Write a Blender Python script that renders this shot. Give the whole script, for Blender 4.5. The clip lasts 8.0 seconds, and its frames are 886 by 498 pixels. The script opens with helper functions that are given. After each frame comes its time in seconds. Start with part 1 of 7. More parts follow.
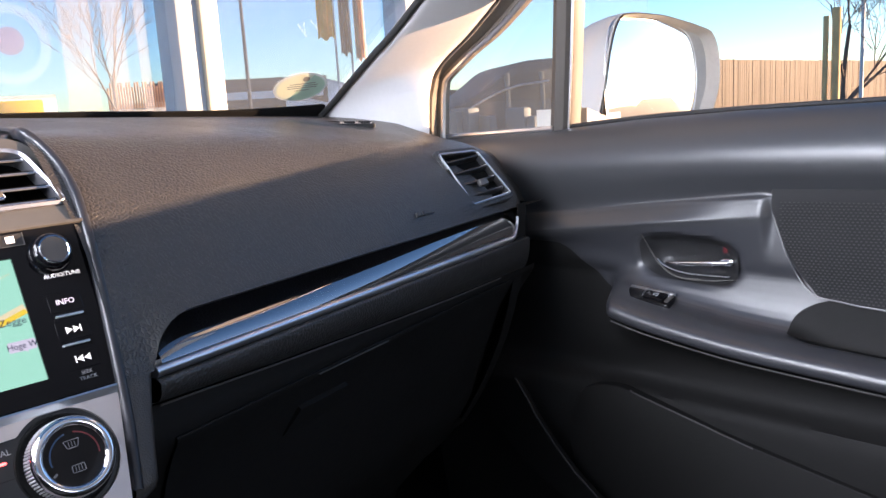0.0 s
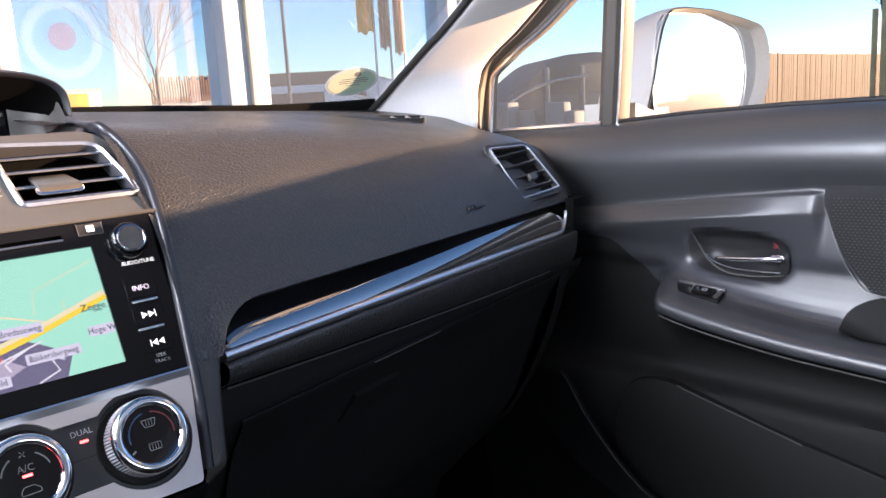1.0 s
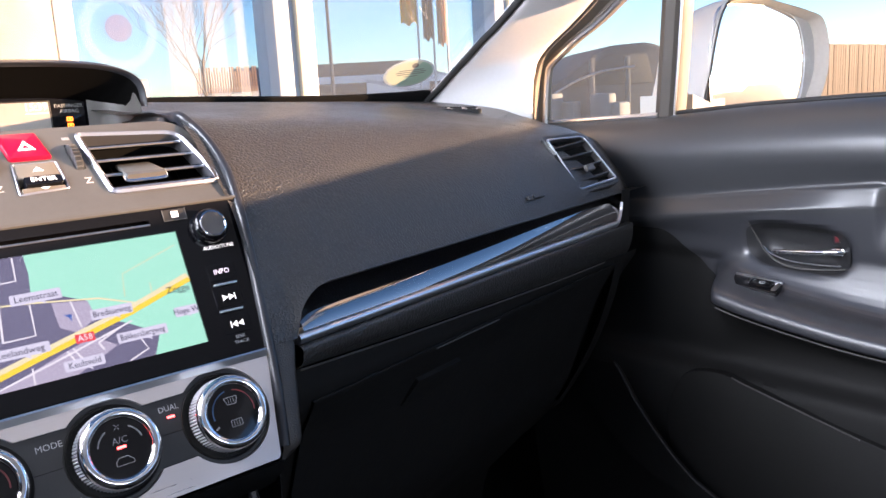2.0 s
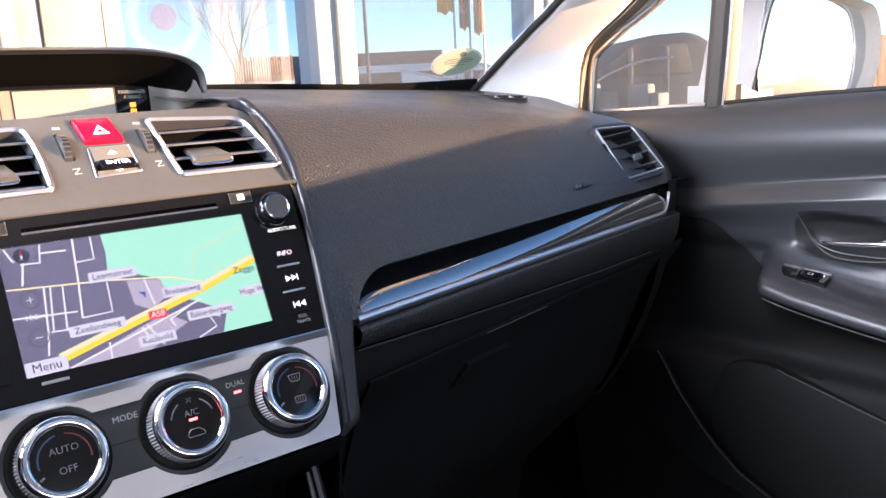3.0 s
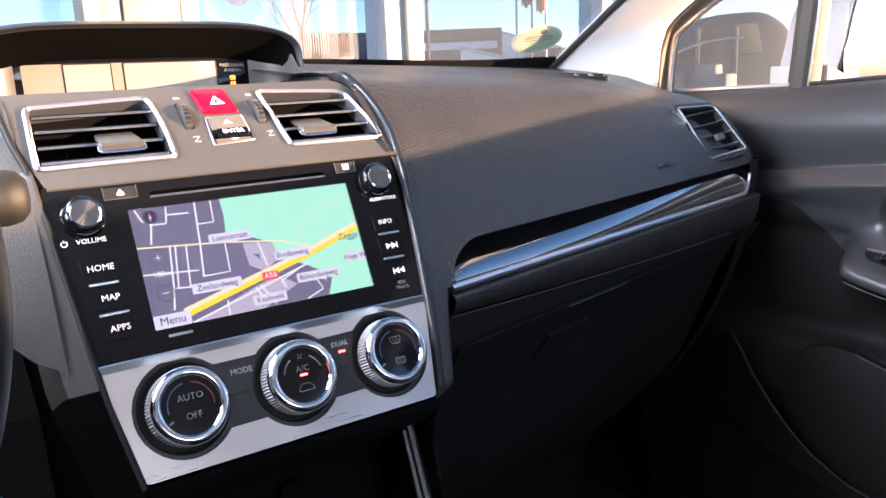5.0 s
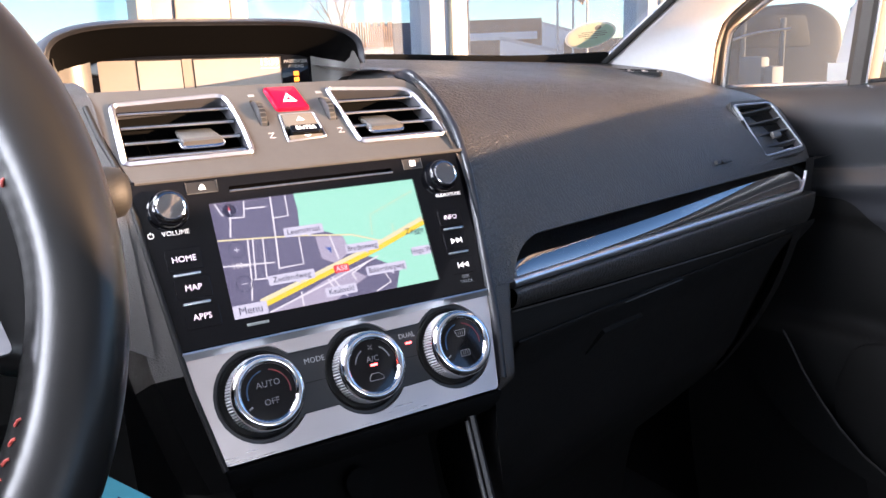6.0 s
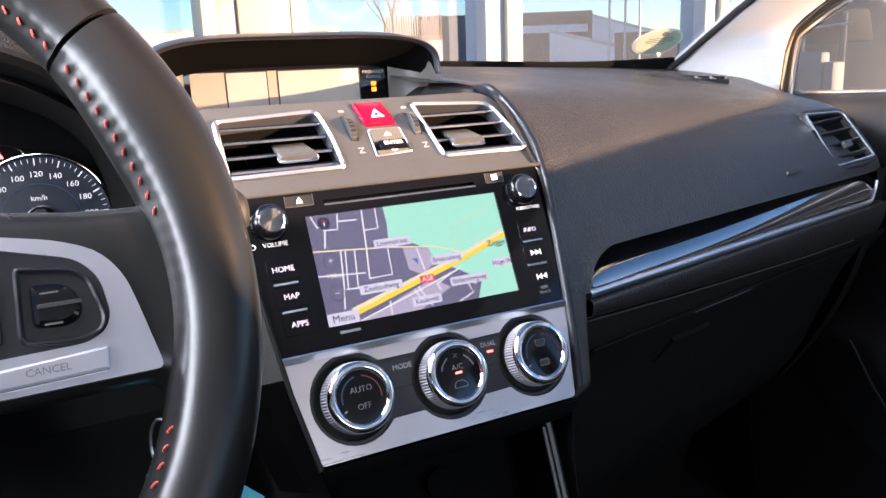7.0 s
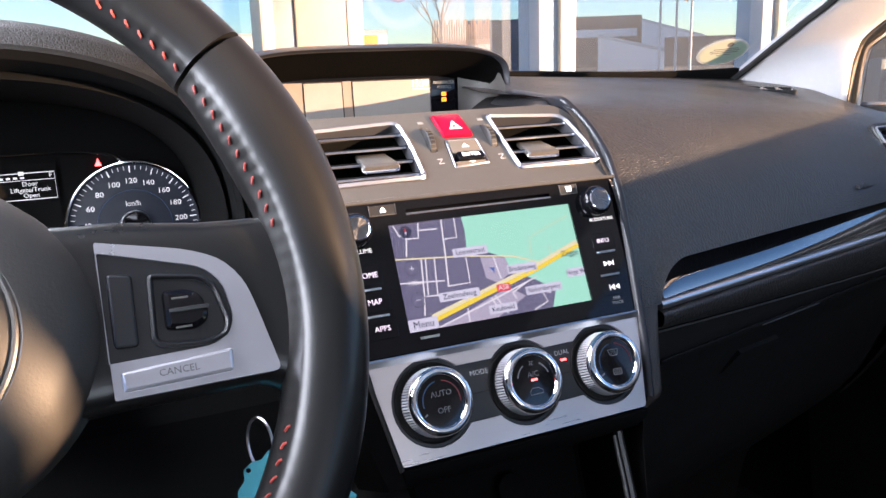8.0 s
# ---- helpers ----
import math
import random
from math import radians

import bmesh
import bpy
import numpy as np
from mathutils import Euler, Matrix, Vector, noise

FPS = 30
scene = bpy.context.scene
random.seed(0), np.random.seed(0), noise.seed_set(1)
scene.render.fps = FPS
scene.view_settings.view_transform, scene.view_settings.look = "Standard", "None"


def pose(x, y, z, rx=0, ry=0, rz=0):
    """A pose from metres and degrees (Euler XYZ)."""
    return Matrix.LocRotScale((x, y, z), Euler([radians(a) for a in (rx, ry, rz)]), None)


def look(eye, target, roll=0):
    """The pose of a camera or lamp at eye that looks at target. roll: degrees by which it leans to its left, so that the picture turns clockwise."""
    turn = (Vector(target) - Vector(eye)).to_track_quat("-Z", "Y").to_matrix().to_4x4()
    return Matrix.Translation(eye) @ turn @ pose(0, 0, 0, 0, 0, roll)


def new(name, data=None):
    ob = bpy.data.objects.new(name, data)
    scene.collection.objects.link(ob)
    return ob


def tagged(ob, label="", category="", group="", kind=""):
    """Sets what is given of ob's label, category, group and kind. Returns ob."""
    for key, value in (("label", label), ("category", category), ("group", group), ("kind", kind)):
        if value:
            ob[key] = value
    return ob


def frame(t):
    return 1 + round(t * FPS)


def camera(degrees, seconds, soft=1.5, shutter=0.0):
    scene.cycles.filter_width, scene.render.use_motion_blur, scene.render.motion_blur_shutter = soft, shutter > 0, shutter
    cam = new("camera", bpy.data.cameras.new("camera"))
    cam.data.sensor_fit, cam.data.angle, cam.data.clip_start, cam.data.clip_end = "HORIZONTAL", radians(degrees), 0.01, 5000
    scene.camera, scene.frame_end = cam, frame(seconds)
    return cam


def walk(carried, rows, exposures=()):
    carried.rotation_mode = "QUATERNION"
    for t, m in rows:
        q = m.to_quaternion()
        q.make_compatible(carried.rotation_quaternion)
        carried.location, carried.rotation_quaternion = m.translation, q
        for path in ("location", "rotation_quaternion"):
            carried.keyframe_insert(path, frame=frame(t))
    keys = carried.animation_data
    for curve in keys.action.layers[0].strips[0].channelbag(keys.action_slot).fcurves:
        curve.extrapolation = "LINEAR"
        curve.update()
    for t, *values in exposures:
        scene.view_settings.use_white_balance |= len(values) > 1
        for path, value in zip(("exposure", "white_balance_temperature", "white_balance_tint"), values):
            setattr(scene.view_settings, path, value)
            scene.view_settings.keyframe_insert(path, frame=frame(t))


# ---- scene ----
cam = camera(58.00, 8.0)
PATH = [
    (0, (-0.08482, -0.49786, 1.04231), (0.62595, 0.18337, 0.86700), -3.479),
    (0.5, (-0.09398, -0.49650, 1.04280), (0.60196, 0.19948, 0.86594), -3.571),
    (1, (-0.10435, -0.49624, 1.04374), (0.57375, 0.21649, 0.86427), -3.383),
    (1.5, (-0.11591, -0.49428, 1.04506), (0.54248, 0.23595, 0.86258), -3.316),
    (3, (-0.14717, -0.49081, 1.04449), (0.45964, 0.27919, 0.84731), -2.982),
    (3.5, (-0.15625, -0.49051, 1.04293), (0.43496, 0.28972, 0.83872), -2.675),
    (4, (-0.16497, -0.49008, 1.04317), (0.41024, 0.30004, 0.83146), -2.534),
    (4.5, (-0.17294, -0.48964, 1.04311), (0.38998, 0.30829, 0.82762), -2.448),
    (6, (-0.20479, -0.48861, 1.05077), (0.30483, 0.34074, 0.82169), -2.082),
    (6.5, (-0.21942, -0.48909, 1.05711), (0.26484, 0.35516, 0.82747), -2.137),
    (7, (-0.23486, -0.49096, 1.06909), (0.22423, 0.36563, 0.83353), -2.031),
    (7.5, (-0.25065, -0.49138, 1.07337), (0.18480, 0.37920, 0.84430), -1.947),
    (8, (-0.26173, -0.49290, 1.07697), (0.14937, 0.38943, 0.84786), -1.802),
]
walk(cam, [(t, look(eye, target, roll)) for t, eye, target, roll in PATH],
     [(0.0, 3.00, 7000, 22), (3.5, 3.24, 7000, 22), (6.0, 3.24, 7000, 22), (8.0, 2.97, 7000, 22)])

# ---- world, sun, exposure ----
SUN_AZ, SUN_EL = radians(127), radians(3.4)      # from +y towards +x
world = bpy.data.worlds.new("world")
scene.world = world
world.use_nodes = True
wn = world.node_tree.nodes
sky = wn.new("ShaderNodeTexSky")
sky.sky_type, sky.sun_disc = "NISHITA", False
sky.sun_elevation, sky.sun_rotation = SUN_EL, SUN_AZ
sky.air_density, sky.dust_density, sky.ozone_density = 0.64, 0.08, 2.6
wn["Background"].inputs["Strength"].default_value = 0.074
world.node_tree.links.new(sky.outputs[0], wn["Background"].inputs["Color"])
sun = new("sun", bpy.data.lights.new("sun", "SUN"))
sun.data.energy, sun.data.angle, sun.data.color = 2.8, radians(0.6), (1.0, 0.70, 0.43)
to_sun = Vector((math.sin(SUN_AZ) * math.cos(SUN_EL), math.cos(SUN_AZ) * math.cos(SUN_EL), math.sin(SUN_EL)))
sun.matrix_world = look(to_sun * 30, (0, 0, 0))


def window_light(name, at, to, w, h, watts):
    """Sky light through a window opening."""
    la = new(name, bpy.data.lights.new(name, "AREA"))
    la.data.shape, la.data.size, la.data.size_y, la.data.energy, la.data.color = "RECTANGLE", w, h, watts, (0.75, 0.875, 1.0)
    la.matrix_world = look(at, to)


window_light("driver_window_light", (-0.775, -0.08, 1.20), (0.75, -0.18, 0.90), 0.66, 0.34, 3.5)
window_light("windscreen_light", (-0.36, 0.02, 1.325), (0.75, -0.25, 0.90), 0.5, 0.2, 1.5)
window_light("rear_window_light", (0.0, -2.45, 1.24), (0.0, 0.2, 0.95), 1.1, 0.36, 1.5)


# ---- materials ----
def material(name, colour, rough=0.5, metal=0.0, spread=0.12, grain=0.0, grain_scale=500.0, cell=False,
             stain_scale=9.0, coat=0.0, glow=None, glow_strength=0.0, rough_spread=0.08, stretch=None):
    m = bpy.data.materials.new(name)
    m.use_nodes = True
    nt = m.node_tree
    b = nt.nodes["Principled BSDF"]
    b.inputs["Metallic"].default_value = metal
    b.inputs["Coat Weight"].default_value = coat
    b.inputs["Coat Roughness"].default_value = 0.05
    tc = nt.nodes.new("ShaderNodeTexCoord")
    src = tc.outputs["Object"]
    if stretch:
        mp = nt.nodes.new("ShaderNodeMapping")
        mp.inputs["Scale"].default_value = stretch
        nt.links.new(src, mp.inputs["Vector"])
        src = mp.outputs["Vector"]
    stain = nt.nodes.new("ShaderNodeTexNoise")
    stain.inputs["Scale"].default_value, stain.inputs["Detail"].default_value = stain_scale, 5
    nt.links.new(src, stain.inputs["Vector"])
    fine = nt.nodes.new("ShaderNodeTexNoise")
    fine.inputs["Scale"].default_value, fine.inputs["Detail"].default_value = stain_scale * 22, 3
    nt.links.new(src, fine.inputs["Vector"])
    add = nt.nodes.new("ShaderNodeMath")
    add.operation = "MULTIPLY_ADD"
    add.inputs[1].default_value = 0.45
    nt.links.new(fine.outputs["Fac"], add.inputs[0])
    nt.links.new(stain.outputs["Fac"], add.inputs[2])
    ramp = nt.nodes.new("ShaderNodeMapRange")
    ramp.inputs["From Min"].default_value, ramp.inputs["From Max"].default_value = 0.42, 1.02
    ramp.inputs["To Min"].default_value, ramp.inputs["To Max"].default_value = 1 - spread, 1 + spread
    nt.links.new(add.outputs[0], ramp.inputs["Value"])
    mul = nt.nodes.new("ShaderNodeVectorMath")
    mul.operation = "SCALE"
    mul.inputs[0].default_value = colour
    nt.links.new(ramp.outputs["Result"], mul.inputs["Scale"])
    nt.links.new(mul.outputs[0], b.inputs["Base Color"])
    rr = nt.nodes.new("ShaderNodeMapRange")
    rr.inputs["From Min"].default_value, rr.inputs["From Max"].default_value = 0.42, 1.02
    rr.inputs["To Min"].default_value, rr.inputs["To Max"].default_value = max(rough - rough_spread, 0.01), min(rough + rough_spread, 1)
    nt.links.new(add.outputs[0], rr.inputs["Value"])
    nt.links.new(rr.outputs["Result"], b.inputs["Roughness"])
    if grain:
        bump = nt.nodes.new("ShaderNodeBump")
        bump.inputs["Strength"].default_value, bump.inputs["Distance"].default_value = min(grain, 1.0), 0.00055 if cell else 0.0006
        if cell:
            g = nt.nodes.new("ShaderNodeTexVoronoi")
            g.feature = "DISTANCE_TO_EDGE"
            g.inputs["Scale"].default_value = grain_scale
            warp = nt.nodes.new("ShaderNodeTexNoise")
            warp.inputs["Scale"].default_value = grain_scale * 0.5
            mix = nt.nodes.new("ShaderNodeVectorMath")
            mix.operation = "MULTIPLY_ADD"
            mix.inputs[1].default_value = (0.0026, 0.0026, 0.0026)
            nt.links.new(src, warp.inputs["Vector"])
            nt.links.new(warp.outputs["Color"], mix.inputs[0])
            nt.links.new(src, mix.inputs[2])
            nt.links.new(mix.outputs[0], g.inputs["Vector"])
            flat_top = nt.nodes.new("ShaderNodeMapRange")
            flat_top.interpolation_type = "SMOOTHSTEP"
            flat_top.inputs["From Max"].default_value = 0.28
            nt.links.new(g.outputs["Distance"], flat_top.inputs["Value"])
            nt.links.new(flat_top.outputs["Result"], bump.inputs["Height"])
        else:
            g = nt.nodes.new("ShaderNodeTexNoise")
            g.inputs["Scale"].default_value, g.inputs["Detail"].default_value = grain_scale, 2
            nt.links.new(src, g.inputs["Vector"])
            nt.links.new(g.outputs["Fac"], bump.inputs["Height"])
        nt.links.new(bump.outputs[0], b.inputs["Normal"])
    if glow:
        b.inputs["Emission Color"].default_value = (*glow, 1)
        b.inputs["Emission Strength"].default_value = glow_strength
    return m


def clear_glass(name, tint=(1, 1, 1), gloss=1.0, haze=0.0):
    """A thin pane: it lets light through and mirrors by Fresnel; the last argument is the share of a bluish film, which
    paints haze.
    """
    m = bpy.data.materials.new(name)
    m.use_nodes = True
    nt = m.node_tree
    nt.nodes.remove(nt.nodes["Principled BSDF"])
    out = nt.nodes["Material Output"]
    tr = nt.nodes.new("ShaderNodeBsdfTransparent")
    tr.inputs["Color"].default_value = (*tint, 1)
    gl = nt.nodes.new("ShaderNodeBsdfGlossy")
    gl.inputs["Roughness"].default_value = 0.02
    fr = nt.nodes.new("ShaderNodeFresnel")
    fr.inputs["IOR"].default_value = 1.45
    k = nt.nodes.new("ShaderNodeMath")
    k.operation = "MULTIPLY"
    k.inputs[1].default_value = gloss
    nt.links.new(fr.outputs[0], k.inputs[0])
    mix = nt.nodes.new("ShaderNodeMixShader")
    nt.links.new(k.outputs[0], mix.inputs[0])
    nt.links.new(tr.outputs[0], mix.inputs[1])
    nt.links.new(gl.outputs[0], mix.inputs[2])
    if haze:
        film = nt.nodes.new("ShaderNodeBsdfDiffuse")
        # bluish cover painting haze over what stands behind the panes
        film.inputs["Color"].default_value = (0.62, 0.74, 0.92, 1)
        cover = nt.nodes.new("ShaderNodeMixShader")
        cover.inputs[0].default_value = haze
        nt.links.new(mix.outputs[0], cover.inputs[1])
        nt.links.new(film.outputs[0], cover.inputs[2])
        mix = cover
    nt.links.new(mix.outputs[0], out.inputs["Surface"])
    return m


DOORP = material("charcoal_door_plastic", (0.038, 0.039, 0.042), 0.37, spread=0.06, rough_spread=0.03)
DOORP.node_tree.nodes["Principled BSDF"].inputs["Specular IOR Level"].default_value = 0.8
ARMP = material("satin_armrest_plastic", (0.036, 0.037, 0.042), 0.35, spread=0.05, rough_spread=0.03)
ARMP.node_tree.nodes["Principled BSDF"].inputs["Specular IOR Level"].default_value = 0.8
SOFT = material("soft_dash_plastic", (0.030, 0.0285, 0.0275), 0.37, grain=0.66, grain_scale=300, cell=True, spread=0.10)
SOFT.node_tree.nodes["Principled BSDF"].inputs["Specular IOR Level"].default_value = 0.6
CHEEK = material("fine_grained_plastic", (0.040, 0.036, 0.033), 0.46, grain=0.24, grain_scale=560, cell=True, spread=0.10)
HARD = material("hard_black_plastic", (0.016, 0.016, 0.017), 0.38, grain=0.10, grain_scale=900)
BAND = material("satin_dark_plastic", (0.066, 0.062, 0.058), 0.38, grain=0.12, grain_scale=1200)
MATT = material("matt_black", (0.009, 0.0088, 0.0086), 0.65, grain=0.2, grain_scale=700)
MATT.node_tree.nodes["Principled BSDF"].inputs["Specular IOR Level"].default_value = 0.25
# near-black that puts the shade under hood and low cheek into colour
LININGSHADE = material("lining_and_shade_black", (0.0013, 0.0012, 0.0012), 0.95, grain=0.3, grain_scale=1500)
LININGSHADE.node_tree.nodes["Principled BSDF"].inputs["Specular IOR Level"].default_value = 0.05
# near-black; on ducts, instrument hood and driver's low dash it paints deep shade
NEARBLACK = material("near_black", (0.003, 0.003, 0.003), 0.95, grain=0.3, grain_scale=1500)
NEARBLACK.node_tree.nodes["Principled BSDF"].inputs["Specular IOR Level"].default_value = 0.1
GLOSS = material("piano_black", (0.004, 0.004, 0.005), 0.06, coat=0.15, spread=0.1, rough_spread=0.03)
GLOSS.node_tree.nodes["Principled BSDF"].inputs["Specular IOR Level"].default_value = 0.28
EDGE = material("glossy_black_edge", (0.016, 0.017, 0.021), 0.33, spread=0.05, rough_spread=0.03)
BUTTON = material("satin_black_button", (0.008, 0.0085, 0.0105), 0.36, spread=0.05, rough_spread=0.03)
BOWL = material("dark_handle_bowl", (0.022, 0.022, 0.023), 0.40, spread=0.05, rough_spread=0.02)
INLAY = material("piano_black_inlay", (0.004, 0.004, 0.005), 0.05, coat=1.0, spread=0.1, rough_spread=0.02)
INLAY.node_tree.nodes["Principled BSDF"].inputs["Coat IOR"].default_value = 2.7
SILVER = material("satin_silver", (0.65, 0.575, 0.545), 0.33, metal=0.74, spread=0.03, grain=0.02, grain_scale=900, stretch=(0.2, 4, 4))
SPOKE = material("satin_spoke_silver", (0.52, 0.52, 0.56), 0.29, metal=0.85, spread=0.03, rough_spread=0.03)
FAINT = material("faint_grey_marking", (0.11, 0.11, 0.115), 0.5)
BRIGHT = material("bright_silver", (0.72, 0.72, 0.74), 0.31, metal=1.0, spread=0.02, rough_spread=0.015)
CHROME = material("chrome", (0.82, 0.82, 0.84), 0.08, metal=1.0, spread=0.02, rough_spread=0.01)
LEATHER = material("black_leather", (0.010, 0.0098, 0.0098), 0.29, grain=0.05, grain_scale=900, spread=0.10, rough_spread=0.03)
LEATHER.node_tree.nodes["Principled BSDF"].inputs["Specular IOR Level"].default_value = 0.36
VINYL = material("grained_vinyl", (0.034, 0.031, 0.028), 0.56, grain=0.16, grain_scale=800, spread=0.15, rough_spread=0.05)
# hood plastic darkened past its own colour to paint shade on it
HOODSHADE = material("shade_dark_hood_plastic", (0.0035, 0.0034, 0.0033), 0.60, grain=0.5, grain_scale=420, cell=True, spread=0.15)
HOODSHADE.node_tree.nodes["Principled BSDF"].inputs["Specular IOR Level"].default_value = 0.18
STITCH = material("orange_red_thread", (0.36, 0.050, 0.038), 0.7, grain=0.5, grain_scale=2500)
PILLAR = material("pale_grey_trim", (0.62, 0.61, 0.62), 0.75, grain=0.3, grain_scale=1500, spread=0.05)
RUBBER = material("black_rubber", (0.015, 0.015, 0.015), 0.55, grain=0.2, grain_scale=500)
CARPET = material("dark_carpet", (0.020, 0.019, 0.018), 0.95, grain=0.8, grain_scale=900)
SEAL = material("brown_grey_seal", (0.17, 0.145, 0.12), 0.5, grain=0.2, grain_scale=900)
BAR = material("dark_brown_window_bar", (0.060, 0.050, 0.042), 0.55, grain=0.2, grain_scale=900)
SATIN = material("satin_vent_silver", (0.26, 0.26, 0.29), 0.31, metal=0.85, spread=0.02, rough_spread=0.02)
RIBS = material("ribbed_silver", (0.62, 0.62, 0.64), 0.36, metal=0.35, spread=0.03, rough_spread=0.04)
FABRIC = material("dark_knitted_fabric", (0.018, 0.018, 0.019), 0.85, grain=0.6, grain_scale=1100)
WEAVE = material("grey_yarn", (0.034, 0.033, 0.033), 0.8, grain=0.4, grain_scale=1500)
RED = material("red_translucent_plastic", (0.30, 0.004, 0.020), 0.14, spread=0.08, glow=(0.8, 0.02, 0.07), glow_strength=0.03)
LOCKRED = material("dull_red_plastic", (0.13, 0.012, 0.016), 0.5)
INK = material("white_marking", (0.75, 0.75, 0.74), 0.5, glow=(1, 0.97, 0.95), glow_strength=0.12)
INKDIM = material("grey_marking", (0.20, 0.20, 0.20), 0.5)
INKSOFT = material("soft_grey_marking", (0.36, 0.355, 0.36), 0.5)
INKMID = material("light_grey_marking", (0.55, 0.54, 0.55), 0.5)
PAINT = material("white_car_paint", (0.56, 0.54, 0.51), 0.24, coat=0.7, spread=0.04, rough_spread=0.04)
MIRROR = material("mirror_glass", (0.93, 0.93, 0.93), 0.02, metal=1.0, spread=0.01, rough_spread=0.01)
GLASS = clear_glass("car_glass", (0.93, 0.95, 0.95), 0.18)
PANE = clear_glass("showroom_glass", (0.94, 0.96, 0.97), 0.02, 0.055)
PANEC = clear_glass("clean_showroom_glass", (0.94, 0.96, 0.97), 0.0002, 0.030)
BEZEL = material("pale_grey_mirror_bezel", (0.52, 0.49, 0.45), 0.6, grain=0.1, grain_scale=900)
BEZEL.node_tree.nodes["Principled BSDF"].inputs["Specular IOR Level"].default_value = 0.1
VEIL = clear_glass("white_film", (1, 1, 1), 0.1, 0.10)
VEILR = clear_glass("pink_film", (1, 0.8, 0.8), 0.1, 0.05)
AMBER = material("amber_lamp", (0.5, 0.12, 0.02), 0.4, glow=(1.0, 0.20, 0.02), glow_strength=0.6)
REDLAMP = material("red_lamp", (0.5, 0.02, 0.02), 0.4, glow=(1.0, 0.06, 0.06), glow_strength=1.6)


# ---- building helpers ----
def thing(name, at, label, category, group="", kind=""):
    ob = new(name)
    ob.location = at
    ob.empty_display_size = 0.05
    return tagged(ob, label, category, group, kind)


def mesh_of(name, bm, mat, sharp=40):
    me = bpy.data.meshes.new(name)
    bmesh.ops.recalc_face_normals(bm, faces=bm.faces)
    bm.to_mesh(me)
    bm.free()
    if len(me.polygons):
        me.polygons.foreach_set("use_smooth", [True] * len(me.polygons))
        me.set_sharp_from_angle(angle=radians(sharp))
    if mat:
        me.materials.append(mat)
    return me


def part(name, bm, mat, parent=None, label="", sharp=40):
    me = bm if isinstance(bm, bpy.types.Mesh) else mesh_of(name, bm, mat, sharp)
    ob = new(name, me)
    if parent:
        ob.parent = parent
        if parent.type == "EMPTY":
            ob.matrix_parent_inverse = parent.matrix_basis.inverted()
    return tagged(ob, label)


def sheet(rows, closed=False):
    """A skin over rows of equally many points."""
    bm = bmesh.new()
    grid = [[bm.verts.new(p) for p in row] for row in rows]
    n = len(grid[0])
    for a, b in zip(grid, grid[1:]):
        for i in range(n if closed else n - 1):
            j = (i + 1) % n
            bm.faces.new((a[i], a[j], b[j], b[i]))
    return bm


def thick(bm, depth):
    bmesh.ops.recalc_face_normals(bm, faces=bm.faces)
    bmesh.ops.solidify(bm, geom=bm.faces[:], thickness=depth)
    return bm


def loft(rings, caps=True):
    bm = sheet(rings, closed=True)
    if caps:
        bm.verts.ensure_lookup_table()
        n = len(rings[0])
        bm.faces.new(bm.verts[:n][::-1])
        bm.faces.new(bm.verts[-n:])
    return bm


def rounded(points, r=0.004, n=4):
    """A closed outline with its corners rounded; r may be a list."""
    out = []
    k = len(points)
    for i, p in enumerate(points):
        p = Vector(p)
        a, b = Vector(points[i - 1]) - p, Vector(points[(i + 1) % k]) - p
        rad = r[i] if isinstance(r, (list, tuple)) else r
        d = min(rad, a.length * 0.48, b.length * 0.48)
        s, e = p + a.normalized() * d, p + b.normalized() * d
        for j in range(n + 1):
            t = j / n
            out.append((1 - t) ** 2 * s + 2 * t * (1 - t) * p + t * t * e)
    return out


def rect(x0, y0, x1, y1):
    return [(x0, y0), (x1, y0), (x1, y1), (x0, y1)]


def shrink(points, d):
    """An outline moved inwards by d."""
    out = []
    k = len(points)
    area = sum(points[i - 1][0] * points[i][1] - points[i][0] * points[i - 1][1] for i in range(k))
    s = 1 if area > 0 else -1
    for i, p in enumerate(points):
        p = Vector(p)
        t = (Vector(points[(i + 1) % k]) - Vector(points[i - 1]))
        if t.length < 1e-9:
            out.append(p)
            continue
        t.normalize()
        out.append(p + Vector((-t.y, t.x)) * d * s)
    return out


def slab(outline, z0, z1, M, bevel=0.0006):
    """A plate: outline in the plane of M, from z0 to z1, its upper rim rounded off."""
    lev = [(0, z0), (0, z1 - bevel), (bevel * 0.3, z1 - bevel * 0.3), (bevel, z1)] if bevel else [(0, z0), (0, z1)]
    rings = []
    for d, z in lev:
        o = shrink(outline, d) if d else outline
        rings.append([M @ Vector((p[0], p[1], z)) for p in o])
    return loft(rings)


def frame_ring(outer, width, z0, z1, M, bevel=0.0008, inner_z=None):
    """A frame that follows an outline."""
    inner = shrink(outer, width)
    iz = z0 if inner_z is None else inner_z
    prof = [(0, z0), (0, z1 - bevel), (bevel, z1), (width - bevel, z1), (width, z1 - bevel), (width, iz)]
    rings = [[M @ Vector((p[0], p[1], z)) for p in shrink(outer, d)] for d, z in prof]
    return sheet(rings, closed=True)


